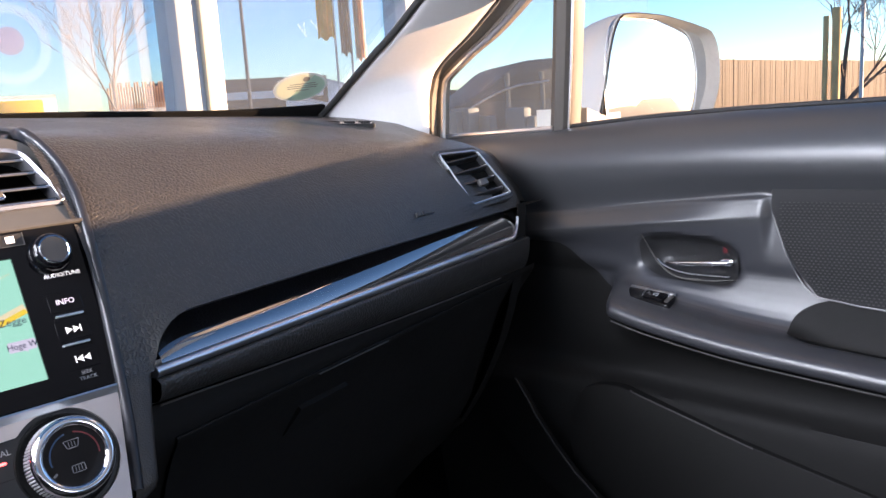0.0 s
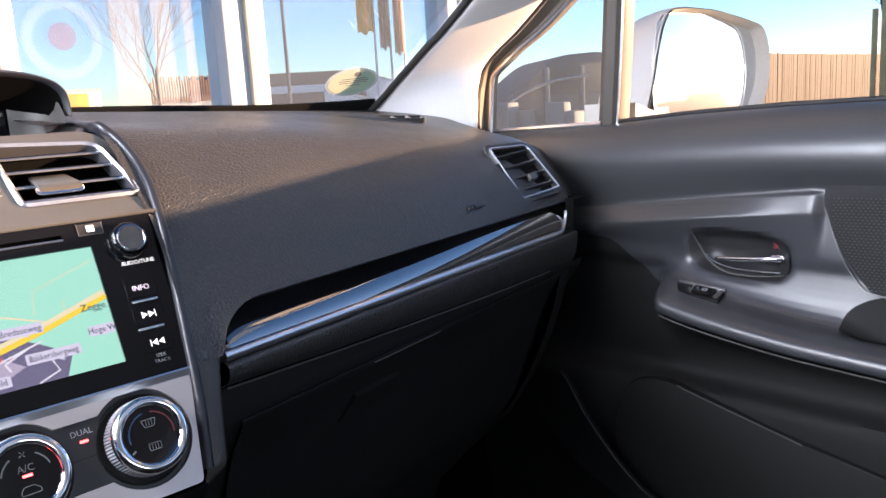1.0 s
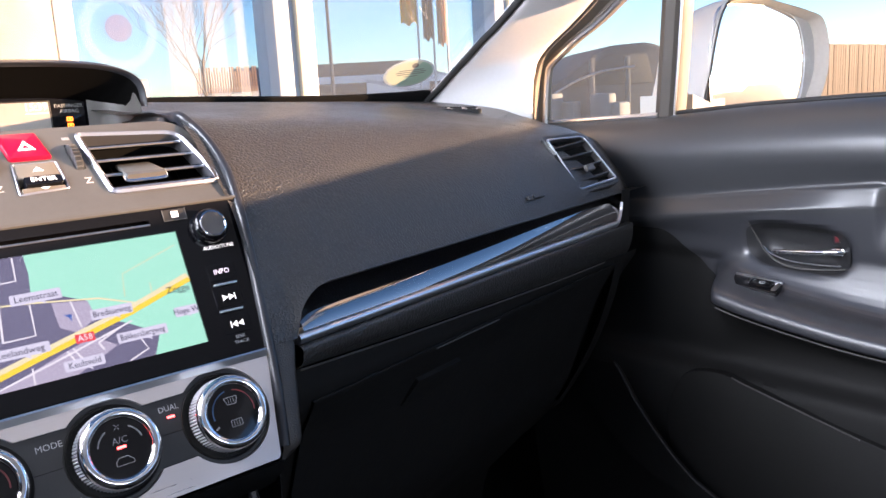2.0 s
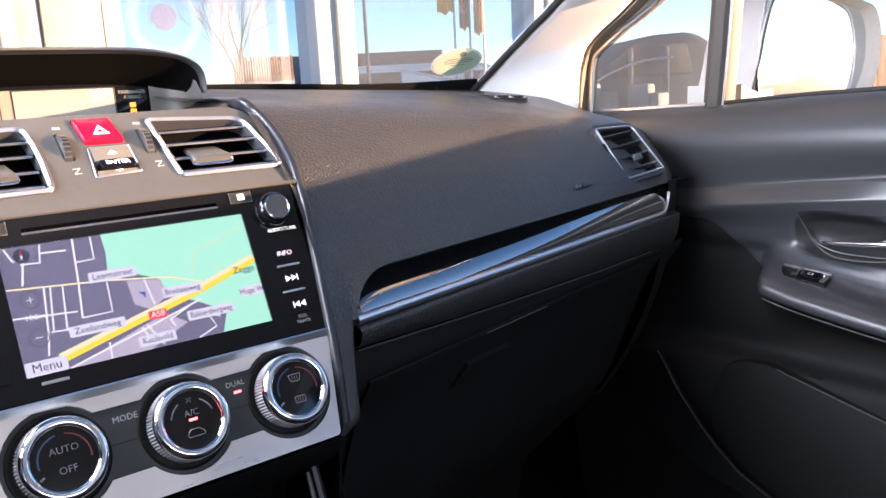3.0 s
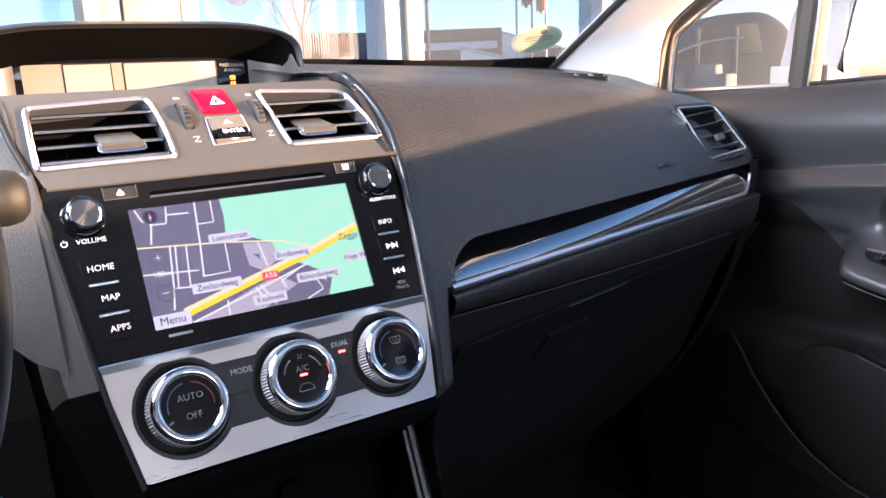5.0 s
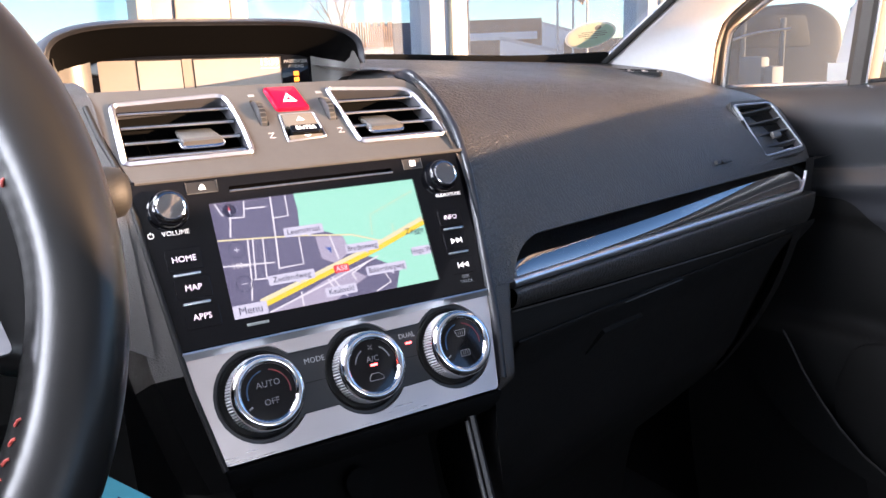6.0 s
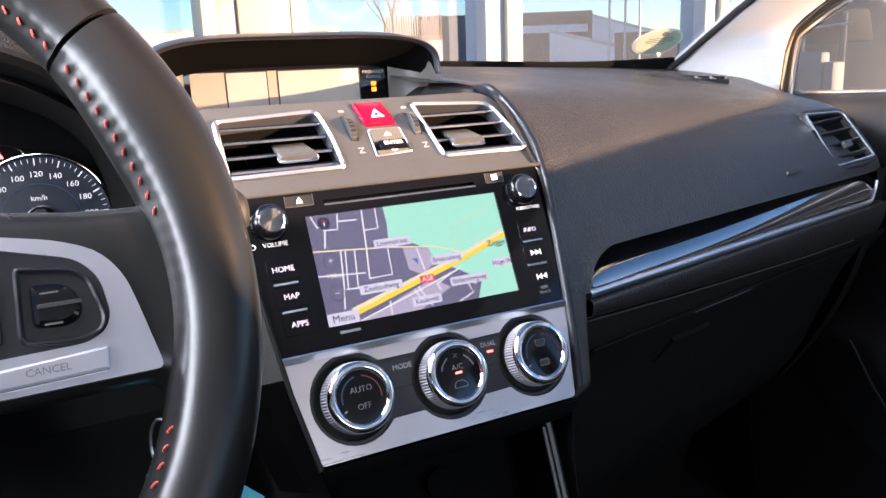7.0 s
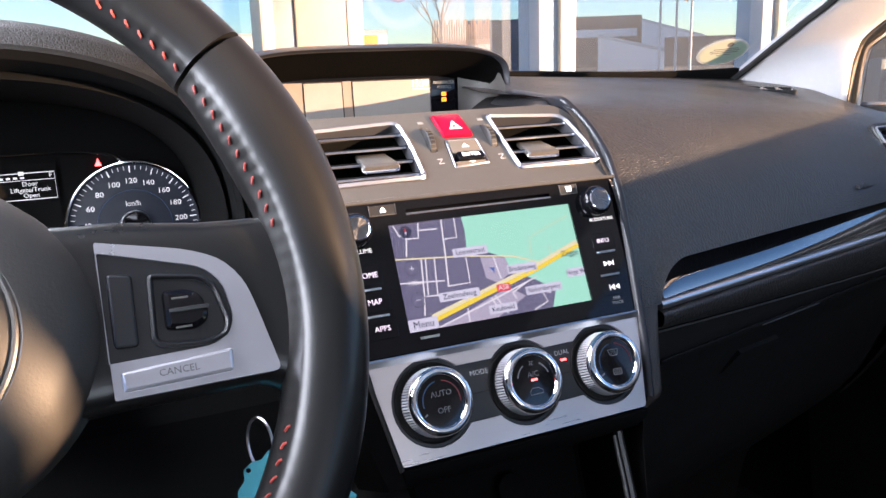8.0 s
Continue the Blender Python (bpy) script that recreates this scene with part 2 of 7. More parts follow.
def tube(path, r, n=8, closed=False):
    path = [Vector(p) for p in path]
    rings = []
    k = len(path)
    ref = None
    for i, p in enumerate(path):
        a = path[(i - 1) % k] if (closed or i) else p
        b = path[(i + 1) % k] if (closed or i < k - 1) else p
        t = (b - a).normalized()
        if ref is None:
            ref = t.orthogonal().normalized()
        ref = (ref - t * ref.dot(t)).normalized()
        side = t.cross(ref)
        rad = r[i] if isinstance(r, (list, tuple)) else r
        rings.append([p + rad * (math.cos(2 * math.pi * j / n) * ref + math.sin(2 * math.pi * j / n) * side) for j in range(n)])
    if closed:
        rings.append(rings[0])
    bm = loft(rings, caps=not closed)
    if closed:
        bmesh.ops.remove_doubles(bm, verts=bm.verts, dist=1e-6)
    return bm


def lathe(profile, M, n=40, caps=True):
    rings = [[M @ Vector((r * math.cos(2 * math.pi * j / n), r * math.sin(2 * math.pi * j / n), z)) for j in range(n)] for r, z in profile]
    return loft(rings, caps)


def block(x0, y0, z0, x1, y1, z1, M=None, bevel=0.001):
    return slab(rounded(rect(x0, y0, x1, y1), bevel * 1.5, 2), z0, z1, M or Matrix(), bevel)


def smooth_path(points, n=8):
    """Catmull-Rom through points."""
    pts = [Vector(p) for p in points]
    pts = [2 * pts[0] - pts[1]] + pts + [2 * pts[-1] - pts[-2]]
    out = []
    for i in range(1, len(pts) - 2):
        for j in range(n):
            t = j / n
            a, b, c, d = pts[i - 1:i + 3]
            out.append(0.5 * (2 * b + (c - a) * t + (2 * a - 5 * b + 4 * c - d) * t * t + (3 * b - a - 3 * c + d) * t ** 3))
    out.append(pts[-2])
    return out


def lettering(body, size, M, mat, parent, name="lettering", align="CENTER", squash=1.0):
    cu = bpy.data.curves.new("text", "FONT")
    cu.body, cu.size, cu.align_x, cu.align_y, cu.extrude = body, size, align, "CENTER", 0.00008
    cu.resolution_u = 2
    tmp = bpy.data.objects.new("text", cu)
    scene.collection.objects.link(tmp)
    dg = bpy.context.evaluated_depsgraph_get()
    me = bpy.data.meshes.new_from_object(tmp.evaluated_get(dg))
    bpy.data.objects.remove(tmp)
    me.transform(M @ Matrix.Diagonal((squash, 1, 1, 1)))
    me.materials.clear()
    me.materials.append(mat)
    return part(name, me, mat, parent)


def axes(origin, x, y):
    x, y = Vector(x).normalized(), Vector(y).normalized()
    z = x.cross(y)
    return Matrix(((x.x, y.x, z.x, origin[0]), (x.y, y.y, z.y, origin[1]), (x.z, y.z, z.z, origin[2]), (0, 0, 0, 1)))


def T(x, y, z=0.0):
    return Matrix.Translation((x, y, z))


MS = axes((0, 0, 0.97), (1, 0, 0), (0, 0.4211, 0.9070))          # centre stack face: u, up, out
MV = axes((0.0035, 0.0216, 0.997), (1, 0, 0), (0, 0.774, 0.633))  # vent band face


def lerp(a, b, t):
    return a + (b - a) * t


def sstep(a, b, x):
    t = min(max((x - a) / (b - a), 0.0), 1.0)
    return t * t * (3 - 2 * t)


def table(x, pairs):
    xs, ys = zip(*pairs)
    return float(np.interp(x, xs, ys))


# ---- car shell ----
bm = block(-0.80, -2.5, 0.27, 0.80, 0.80, 0.30)
tagged(part("floor", bm, CARPET), "dark carpeted car floor", "floor", kind="structure")
bm = block(-0.85, 0.78, 0.2, 0.85, 0.84, 0.98)
tagged(part("wall_front", bm, MATT), "black bulkhead behind the dashboard", "wall", kind="structure")
bm = block(-0.66, -2.4, 1.42, 0.66, -0.26, 1.46)
tagged(part("ceiling", bm, PILLAR), "pale grey headliner of the car", "ceiling", kind="structure")


def side_wall(s, name):
    """Below the windows, the roof rail, the rear pillars and an added sun-blocking post of one side."""
    rows = [[(s * 0.84, y, 0.25), (s * 0.84, y, 0.98 + b), (s * 0.79, y, 0.985 + b), (s * 0.77, y, 0.25)] for y, b in ((-2.5, 0.08), (-1.6, 0.06), (-0.93, 0.035))]
    w = part(name, loft(rows), HARD)
    tagged(w, "dark side of the car below its rear windows", "wall", kind="structure")
    rows = [[(s * 0.74, y, 1.37), (s * 0.64, y, 1.42), (s * 0.64, y, 1.47), (s * 0.76, y, 1.40)] for y in (-2.5, -0.25)]
    part("roof_rail", loft(rows), PILLAR, w)
    # second post is added unseen; the slit before it shapes sun on the hub
    for y0, y1, lean in ((-0.995, -0.932, 0.03), (-1.16, -1.040, 0.03), (-2.2, -2.0, 0.25)):
        rows = [[(s * lerp(0.80, 0.72, t), y0 - lean * t, z), (s * lerp(0.80, 0.72, t), y1 - lean * t, z),
                 (s * lerp(0.84, 0.76, t), y1 - lean * t, z), (s * lerp(0.84, 0.76, t), y0 - lean * t, z)] for t, z in ((0, 0.98), (1, 1.40))]
        part("pillar", loft(rows), MATT, w)
    return w


right_wall = side_wall(1, "wall_right")
left_wall = side_wall(-1, "wall_left")
for s, w in ((-1, left_wall), (1, right_wall)):
    rows = [[(s * 0.84, y, 0.25), (s * 0.84, y, z), (s * 0.795, y, z), (s * 0.785, y, 0.25)] for y, z in ((-0.93, 1.0), (0.30, 0.985), (0.8, 0.97))]
    part("outer_skin", loft(rows), MATT, w)
    rows = [[(s * 0.70, y, z), (s * 0.84, y, z), (s * 0.84, y, 0.94), (s * 0.70, y, 0.94)] for y, z in ((0.30, 0.99), (0.80, 0.985))]
    part("cowl_corner", loft(rows), MATT, w)
rows = [[(-0.84, y, 0.25), (-0.795, y, 1.0), (-0.77, y, 1.0), (-0.75, y, 0.25)] for y in (-0.93, 0.29)]
part("front_door_panel", loft(rows), HARD, left_wall)
bm = block(-0.80, -2.56, 0.25, 0.80, -2.5, 1.03)
back = part("wall_back", bm, HARD)
tagged(back, "dark tailgate below the rear window", "wall", kind="structure")

bm = block(-0.84, 0.50, 0.93, 0.84, 0.84, 0.97)
tagged(part("wall_cowl", bm, MATT), "black cowl ahead of the windscreen", "wall", kind="structure")

# windscreen and pillars
def screen_row(t, lift=0.0):
    out = []
    for i in range(25):
        k = i / 12 - 1
        w, yc, z = lerp(0.604, 0.57, t), lerp(0.445, -0.14, t), lerp(1.040, 1.415, t)
        out.append(Vector((k * w, yc - lerp(0.060, 0.05, t) * k * k, z + lift)))
    return out


bm = sheet([screen_row(t / 10) for t in range(11)])
ws = part("window_1", bm, GLASS)
ws.visible_shadow = False
tagged(ws, "raked clear windscreen above the dashboard", "windscreen", kind="structure")
rows = []
for i, p in enumerate(screen_row(0.0)):
    top = table(abs(p.x), ((0.0, 1.0655), (0.28, 1.0606), (0.40, 1.0554), (0.48, 1.0527), (0.56, 1.0535), (0.61, 1.0545)))
    q = Vector((p.x, p.y - 0.006 - (top - p.z), top))
    rows.append([q + Vector((0, 0.03, -0.030)), q + Vector((0, 0.010, -0.014)), q + Vector((0, 0.001, -0.0045)), q, q + Vector((0, 0.006, 0.001))])
part("black_border", loft(rows), NEARBLACK, ws, "black ceramic border of the windscreen")
for s in (1, -1):
    edge = smooth_path([(s * 0.606, 0.388, 1.030), (s * 0.605, 0.345, 1.055), (s * 0.6045, 0.330, 1.0643), (s * 0.604, 0.312, 1.0755), (s * 0.6035, 0.285, 1.092), (s * 0.603, 0.26, 1.1075), (s * 0.600, 0.17, 1.163), (s * 0.571, -0.19, 1.40)], 8)
    door = smooth_path([(s * 0.702, 0.274, 0.985), (s * 0.702, 0.268, 1.045), (s * 0.702, 0.264, 1.062), (s * 0.701, 0.254, 1.083), (s * 0.70, 0.238, 1.0975), (s * 0.70, 0.225, 1.1065), (s * 0.70, 0.138, 1.166), (s * 0.655, -0.20, 1.40)], 8)
    rows = []
    for a, b in zip(edge, door):
        mid = lerp(a, b, 0.60) + Vector((-s * 0.013, -0.015, 0.005))
        m2 = b + Vector((-s * 0.016, -0.013, 0.007))
        a2 = a + Vector((s * 0.004, -0.010, -0.001))
        rows.append(smooth_path([a, a2, mid, m2, b], 5) + [b + Vector((s * 0.02, 0.05, 0)), a + Vector((s * 0.02, 0.04, 0))])
    pl = part("pillar_1" if s > 0 else "pillar_2", loft(rows), PILLAR)
    tagged(pl, "pale grey trim of the windscreen pillar, sunlit along one edge", "pillar", kind="structure")
    path = [p + Vector((-s * 0.004, -0.003, 0.002)) for p in edge]
    part("black_edge", tube(path, 0.0045, 8), RUBBER, pl)
    win = smooth_path([(s * 0.752, 0.286, 0.985), (s * 0.752, 0.281, 1.045), (s * 0.752, 0.2775, 1.070), (s * 0.7515, 0.272, 1.0795), (s * 0.751, 0.25, 1.0935), (s * 0.750, 0.225, 1.108), (s * 0.748, 0.124, 1.168), (s * 0.70, -0.19, 1.385)], 8)
    rows = []
    for b, c in zip(door, win):
        rows.append([b + Vector((s * 0.004, 0.012, 0)), b + Vector((s * 0.004, -0.004, 0)), lerp(b, c, 0.35) + Vector((-s * 0.004, -0.002, 0.004)), lerp(b, c, 0.6) + Vector((0, 0.003, 0)),
                     lerp(b, c, 0.75) + Vector((-s * 0.006, -0.003, 0)), c, c + Vector((s * 0.02, 0.012, 0))])
    part("door_seal", loft(rows), SEAL, pl, "brown-grey rubber and plastic door surround")
    part("bright_seal", tube([lerp(b, c, 0.86) + Vector((-s * 0.007, -0.005, 0)) for b, c in zip(door, win)], 0.004, 8), BRIGHT, pl, "shiny strip along the window")

# ---- passenger door ----
def sill(y):
    return table(y, ((-0.95, 1.030), (-0.28, 1.022), (-0.136, 1.019), (-0.022, 1.014), (0.08, 1.006), (0.29, 0.998)))


def ledge(y):
    return table(y, ((-0.95, 0.945), (-0.187, 0.9285), (-0.0627, 0.9172), (0.0958, 0.899), (0.3, 0.880)))


def arm(y):
    """Height of the armrest's edge, a smooth line."""
    return sum(arm_line(y + 0.008 * k) for k in range(-3, 4)) / 7


def arm_line(y):
    return table(y, ((-0.95, 0.775), (-0.312, 0.7872), (-0.176, 0.7948), (-0.11, 0.803), (-0.049, 0.8127), (-0.018, 0.823), (0.3, 0.83)))


def door_section(y):
    zs, zl, za = sill(y), ledge(y), arm(y)
    A = 1 - sstep(-0.035, 0.012, y)
    mid = 0.738
    soft = sstep(-0.05, -0.17, y)
    def out(z, flush, proud):
        """Between the recess of the woven insert and the panel before it, which ends along a slanting line."""
        edge = table(z, ((0.834, -0.226), (0.853, -0.208), (0.904, -0.186), (0.925, -0.180)))
        return lerp(flush, lerp(proud, 0.7225, 0.78 * soft), sstep(edge - 0.006, edge + 0.006, y))
    pts = [(0.80, zs - 0.012), (0.768, zs - 0.001), (0.748, zs - 0.002), (0.731, zs - 0.016), (0.7185, zs - 0.040), (0.7185, zs - 0.062), (0.7275, zl + 0.010),
           (out(zl, 0.7275, 0.7255), zl + 0.0030), (out(zl, 0.7275, 0.7200), zl - 0.0030), (out(zl, 0.728, 0.7115), zl - 0.0130), (out(zl, 0.7280, 0.7105), zl - 0.0170), (out(zl, 0.7280, 0.7135), zl - 0.0230),
           (0.7250, 0.865), (lerp(0.729, 0.7270, A), 0.845), (lerp(mid, 0.712, A), za + 0.010), (lerp(mid, 0.680, A), za + 0.004), (lerp(mid, 0.664, A), za - 0.001),
           (lerp(mid, 0.6585, A), za - 0.008), (lerp(mid, 0.6600, A), za - 0.0165), (lerp(mid, 0.672, A), za - 0.020), (lerp(mid, 0.705, A), za - 0.034), (mid, 0.745), (0.741, 0.712),
           (0.728, 0.700), (0.716, 0.685), (0.712, 0.60), (0.73, 0.45), (0.76, 0.31)]
    return pts


def panel_x(y, z):
    """How far out the door's mid panel stands."""
    sec = door_section(y)[11:15]
    return float(np.interp(-z, [-p[1] for p in sec], [p[0] for p in sec]))


def pocket(x, y, depth):
    """How deep the rounded grip pocket sinks into the armrest."""
    q = (abs((y + 0.415) / 0.208) ** 6 + abs((x - 0.7085) / 0.0175) ** 4) ** (1 / 5)
    return depth * (1 - sstep(0.72, 1.0, q))


door_1 = thing("passenger_door", (0.76, -0.3, 0.30), "black front passenger door, closed, with chrome handle", "car door")
rows = []
ys = list(np.linspace(0.30, 0.03, 50)) + list(np.linspace(0.02, -0.24, 66)) + list(np.linspace(-0.26, -0.97, 16))
for y in ys:
    sec = [Vector((x, y, z)) for x, z in door_section(y)]
    row = []
    for p in smooth_path(sec, 6):
        if 0.70 < p.x < 0.76 and 0.83 < p.z < 0.90:       # the handle's cup
            du, dv = (y + 0.093) / 0.060, (p.z - 0.8615 - 0.05 * (y + 0.093)) / 0.027
            q = (abs(du) ** 3 + abs(dv) ** 3) ** (1 / 3)
            p = p + Vector((0.019 * (1 - sstep(0.55, 1.10, q)), 0, 0))
        if p.x < 0.735 and 0.765 < p.z < 0.85 and y < -0.19:   # the grip pocket in the armrest
            p = p - Vector((0, 0, pocket(p.x, y, 0.020)))
        row.append(p)
    rows.append(row)


def resample(points, n):
    """The same line with n points at even steps."""
    d = [0.0]
    for p, q in zip(points, points[1:]):
        d.append(d[-1] + (q - p).length)
    at = np.linspace(0, d[-1], n)
    return [Vector(v) for v in zip(*[np.interp(at, d, [p[k] for p in points]) for k in range(3)])]


upper, armrest, lower = [], [], []
for r in rows:
    # towards the front the black rises, painting the shade on the panel
    edge = lerp(0.868, arm(r[0].y) - 0.0185, sstep(0.085, -0.014, r[0].y))
    i = next(k for k in range(72 if r[0].y > -0.012 else 17 * 6, len(r)) if r[k].z < edge)
    p = r[i - 1].lerp(r[i], (r[i - 1].z - edge) / max(r[i - 1].z - r[i].z, 1e-6))
    upper.append(r[:67])
    armrest.append(resample(r[66:i] + [p], 150))
    lower.append(resample([p] + r[i:], 70))
part("door_panel", sheet(upper), DOORP, door_1)
part("armrest_panel", sheet(armrest), ARMP, door_1, "smooth satin dark grey armrest panel")
part("lower_door_panel", sheet(lower), MATT, door_1, "black lower panel with a pocket, shade painted in at its front")
rows = []
for q in (1.02, 0.98, 0.92, 0.85, 0.78, 0.70, 0.45, 0.02):
    row = []
    for k in range(48):
        c, s = math.cos(k * math.pi / 24), math.sin(k * math.pi / 24)
        y = -0.094 + 0.0565 * q * math.copysign(abs(c) ** (0.667 if c > 0 else 0.4), c)
        z = 0.8615 + 0.05 * (y + 0.093) + 0.0250 * q * math.copysign(abs(s) ** 0.667, s)
        row.append(Vector((panel_x(y, z) + 0.019 * (1 - sstep(0.55, 1.10, q)) - 0.0012, y, z)))
    rows.append(row)
part("handle_bowl", sheet(rows, closed=True), BOWL, door_1, "gloss black bowl behind the handle")
# woven insert
rows = []
for i in range(24):
    y = -0.186 - i * 0.016
    top, low = ledge(y) + 0.012, table(y, ((-0.60, 0.822), (-0.295, 0.8298), (-0.255, 0.833), (-0.230, 0.8356), (-0.2017, 0.876), (-0.187, 0.915)))
    rows.append([Vector((panel_x(y, lerp(top, low, j / 10)) - 0.0025 - 0.003 * math.sin(math.pi * j / 10), y, lerp(top, low, j / 10))) for j in range(11)])
part("fabric_insert", sheet(rows), FABRIC, door_1, "dark honeycomb-woven fabric insert")
# dots of the weave
bm = bmesh.new()
ball = [(math.cos(a) , math.sin(a)) for a in (0, math.pi / 3, 2 * math.pi / 3, math.pi, 4 * math.pi / 3, 5 * math.pi / 3)]
for i in range(62):
    for j in range(34):
        y = -0.196 - i * 0.0042 - (j % 2) * 0.0021
        z = ledge(y) - 0.001 - j * 0.0030
        low = table(y, ((-0.60, 0.824), (-0.295, 0.832), (-0.255, 0.835), (-0.230, 0.838), (-0.2017, 0.878), (-0.187, 0.917)))
        if z < low:
            continue
        x = panel_x(y, z) - 0.0045 - 0.003 * math.sin(math.pi * min(max((ledge(y) + 0.012 - z) / max(ledge(y) + 0.012 - low, 0.01), 0), 1))
        vs = [bm.verts.new((x + 0.0006, y + 0.0013 * c, z + 0.0009 * s)) for c, s in ball]
        top = bm.verts.new((x - 0.0003, y, z))
        for k in range(6):
            bm.faces.new((vs[k], vs[(k + 1) % 6], top))
tagged(part("weave", bm, WEAVE, door_1, "raised dots of the woven fabric"), kind="stuff")
# handle in its cup
path = smooth_path([(panel_x(y, z) + 0.0010, y, z) for y, z in ((-0.042, 0.886), (-0.049, 0.868), (-0.060, 0.851), (-0.082, 0.8395), (-0.115, 0.8385), (-0.150, 0.8425))], 6)
part("handle_cup", tube(path, [0.0004 + 0.0009 * math.sin(math.pi * i / (len(path) - 1)) for i in range(len(path))], 6), BAND, door_1, "lower edge of the handle's bowl")
path = smooth_path([(0.748, -0.060, 0.852), (0.728, -0.068, 0.8535), (0.724, -0.10, 0.8562), (0.724, -0.128, 0.8590), (0.728, -0.143, 0.8605), (0.745, -0.150, 0.862)], 6)
part("handle", tube(path, [0.0018 + 0.0012 * math.sin(math.pi * i / (len(path) - 1)) for i in range(len(path))], 10), CHROME, door_1, "chrome pull lever")
part("handle_end", block(-0.008, -0.004, 0, 0.008, 0.004, 0.012, axes((0.738, -0.137, 0.8597), (0, -1, 0.07), (0, 0.07, 1)), 0.002), CHROME, door_1, "chrome lever end")
path = smooth_path([(0.734, -0.052, 0.856), (0.731, -0.064, 0.849), (0.731, -0.085, 0.8435), (0.732, -0.115, 0.8425), (0.733, -0.146, 0.8435)], 6)
part("cup_lip", tube(path, 0.0008, 6), BRIGHT, door_1)
lock = part("lock_slider", slab(rounded(rect(-0.006, -0.011, 0.006, 0.011), 0.004, 4), 0, 0.010, axes((0.745, -0.1335, 0.877), (0, -1, 0), (0, 0, 1)), 0.002), HARD, door_1)
part("red_mark", block(0.001, -0.008, 0, 0.0055, 0.008, 0.0012, axes((0.735, -0.1300, 0.877), (0, -1, 0), (0, 0, 1)), 0.0004), LOCKRED, lock, "dull red lock mark")
# black sheet that paints the recess to pull the door by dark
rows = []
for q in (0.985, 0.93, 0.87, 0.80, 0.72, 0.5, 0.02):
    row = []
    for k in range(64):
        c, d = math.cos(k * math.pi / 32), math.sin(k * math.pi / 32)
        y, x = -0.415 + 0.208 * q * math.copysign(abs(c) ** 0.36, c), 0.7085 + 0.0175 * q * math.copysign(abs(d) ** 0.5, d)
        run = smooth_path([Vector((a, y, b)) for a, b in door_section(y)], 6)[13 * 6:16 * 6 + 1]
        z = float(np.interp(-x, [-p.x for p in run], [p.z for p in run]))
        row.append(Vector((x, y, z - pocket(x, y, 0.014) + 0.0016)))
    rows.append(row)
part("grip_dark_sheet", sheet(rows, closed=True), MATT, door_1, "black sheet painting the door's pull recess dark")
# window switch on the armrest
MSW = axes((0.700, -0.0620, arm(-0.062) + 0.0095), (0.03, -1, -0.08), (0.98, 0.03, 0.24))
plate_ = part("switch_plate", slab(rounded([(-0.0260, -0.012), (0.0280, -0.012), (0.0250, 0.011), (-0.0300, 0.011)], 0.002, 3), -0.006, 0.0012, MSW), GLOSS, door_1, "gloss black switch plate")
part("switch_trim", block(-0.0290, 0.0085, 0, 0.0255, 0.0118, 0.0030, MSW, 0.0008), BRIGHT, plate_, "bright edge of the window switch")
part("switch_end", block(0.0200, -0.0100, 0, 0.0255, 0.0080, 0.0022, MSW, 0.0010), BAND, plate_)
part("switch_button", block(-0.006, -0.009, 0, 0.0190, 0.007, 0.0036, MSW, 0.0016), GLOSS, plate_)
part("switch_lever", tube(smooth_path([MSW @ Vector((-0.0035, 0.006, 0.0042)), MSW @ Vector((-0.0060, 0.001, 0.0052)), MSW @ Vector((-0.0055, -0.008, 0.0036))], 4), 0.0006, 6), BRIGHT, plate_)
part("switch_symbol", frame_ring(rounded(rect(0.004, -0.003, 0.010, 0.002), 0.0012, 3), 0.0008, 0.0034, 0.0038, MSW, 0.0001), INKMID, plate_)
# thin bright edges of armrest, seam and pocket
path = [Vector((0.6578, y, arm(y) - 0.0195)) for y in np.linspace(-0.036, -0.6, 30)]
part("armrest_seam", tube(path, 0.0010, 6), BAND, door_1)
part("pocket_edge", tube([(0.7065, -0.030, 0.7005), (0.7060, -0.0393, 0.6975), (0.7058, -0.1492, 0.6722), (0.7058, -0.176, 0.666)], 0.0010, 6), BAND, door_1)
# raised cover of the door pocket
MP = axes((0.712, 0, 0), (0, -1, 0), (0, 0, 1))
o = [(0.0386, 0.6897), (0.0135, 0.7009), (-0.018, 0.7035), (-0.0393, 0.6975), (-0.1492, 0.6722), (-0.50, 0.61), (-0.50, 0.36), (-0.02, 0.42), (0.0141, 0.5424), (0.0359, 0.5602), (0.0518, 0.5852), (0.0589, 0.6188), (0.0561, 0.6451)]
part("pocket_cover", slab(rounded([(-y, z) for y, z in o], 0.012, 4), -0.006, 0.006, MP, 0.003), MATT, door_1, "black cover of the door pocket")
# rim of the woven insert
path = smooth_path([(panel_x(y, z) - 0.0030, y, z) for y, z in ((-0.186, 0.918), (-0.194, 0.895), (-0.2017, 0.876), (-0.214, 0.852), (-0.230, 0.8366), (-0.255, 0.833), (-0.295, 0.8298), (-0.45, 0.826), (-0.60, 0.822))], 5)
part("insert_rim", tube(path, 0.0009, 6), DOORP, door_1)
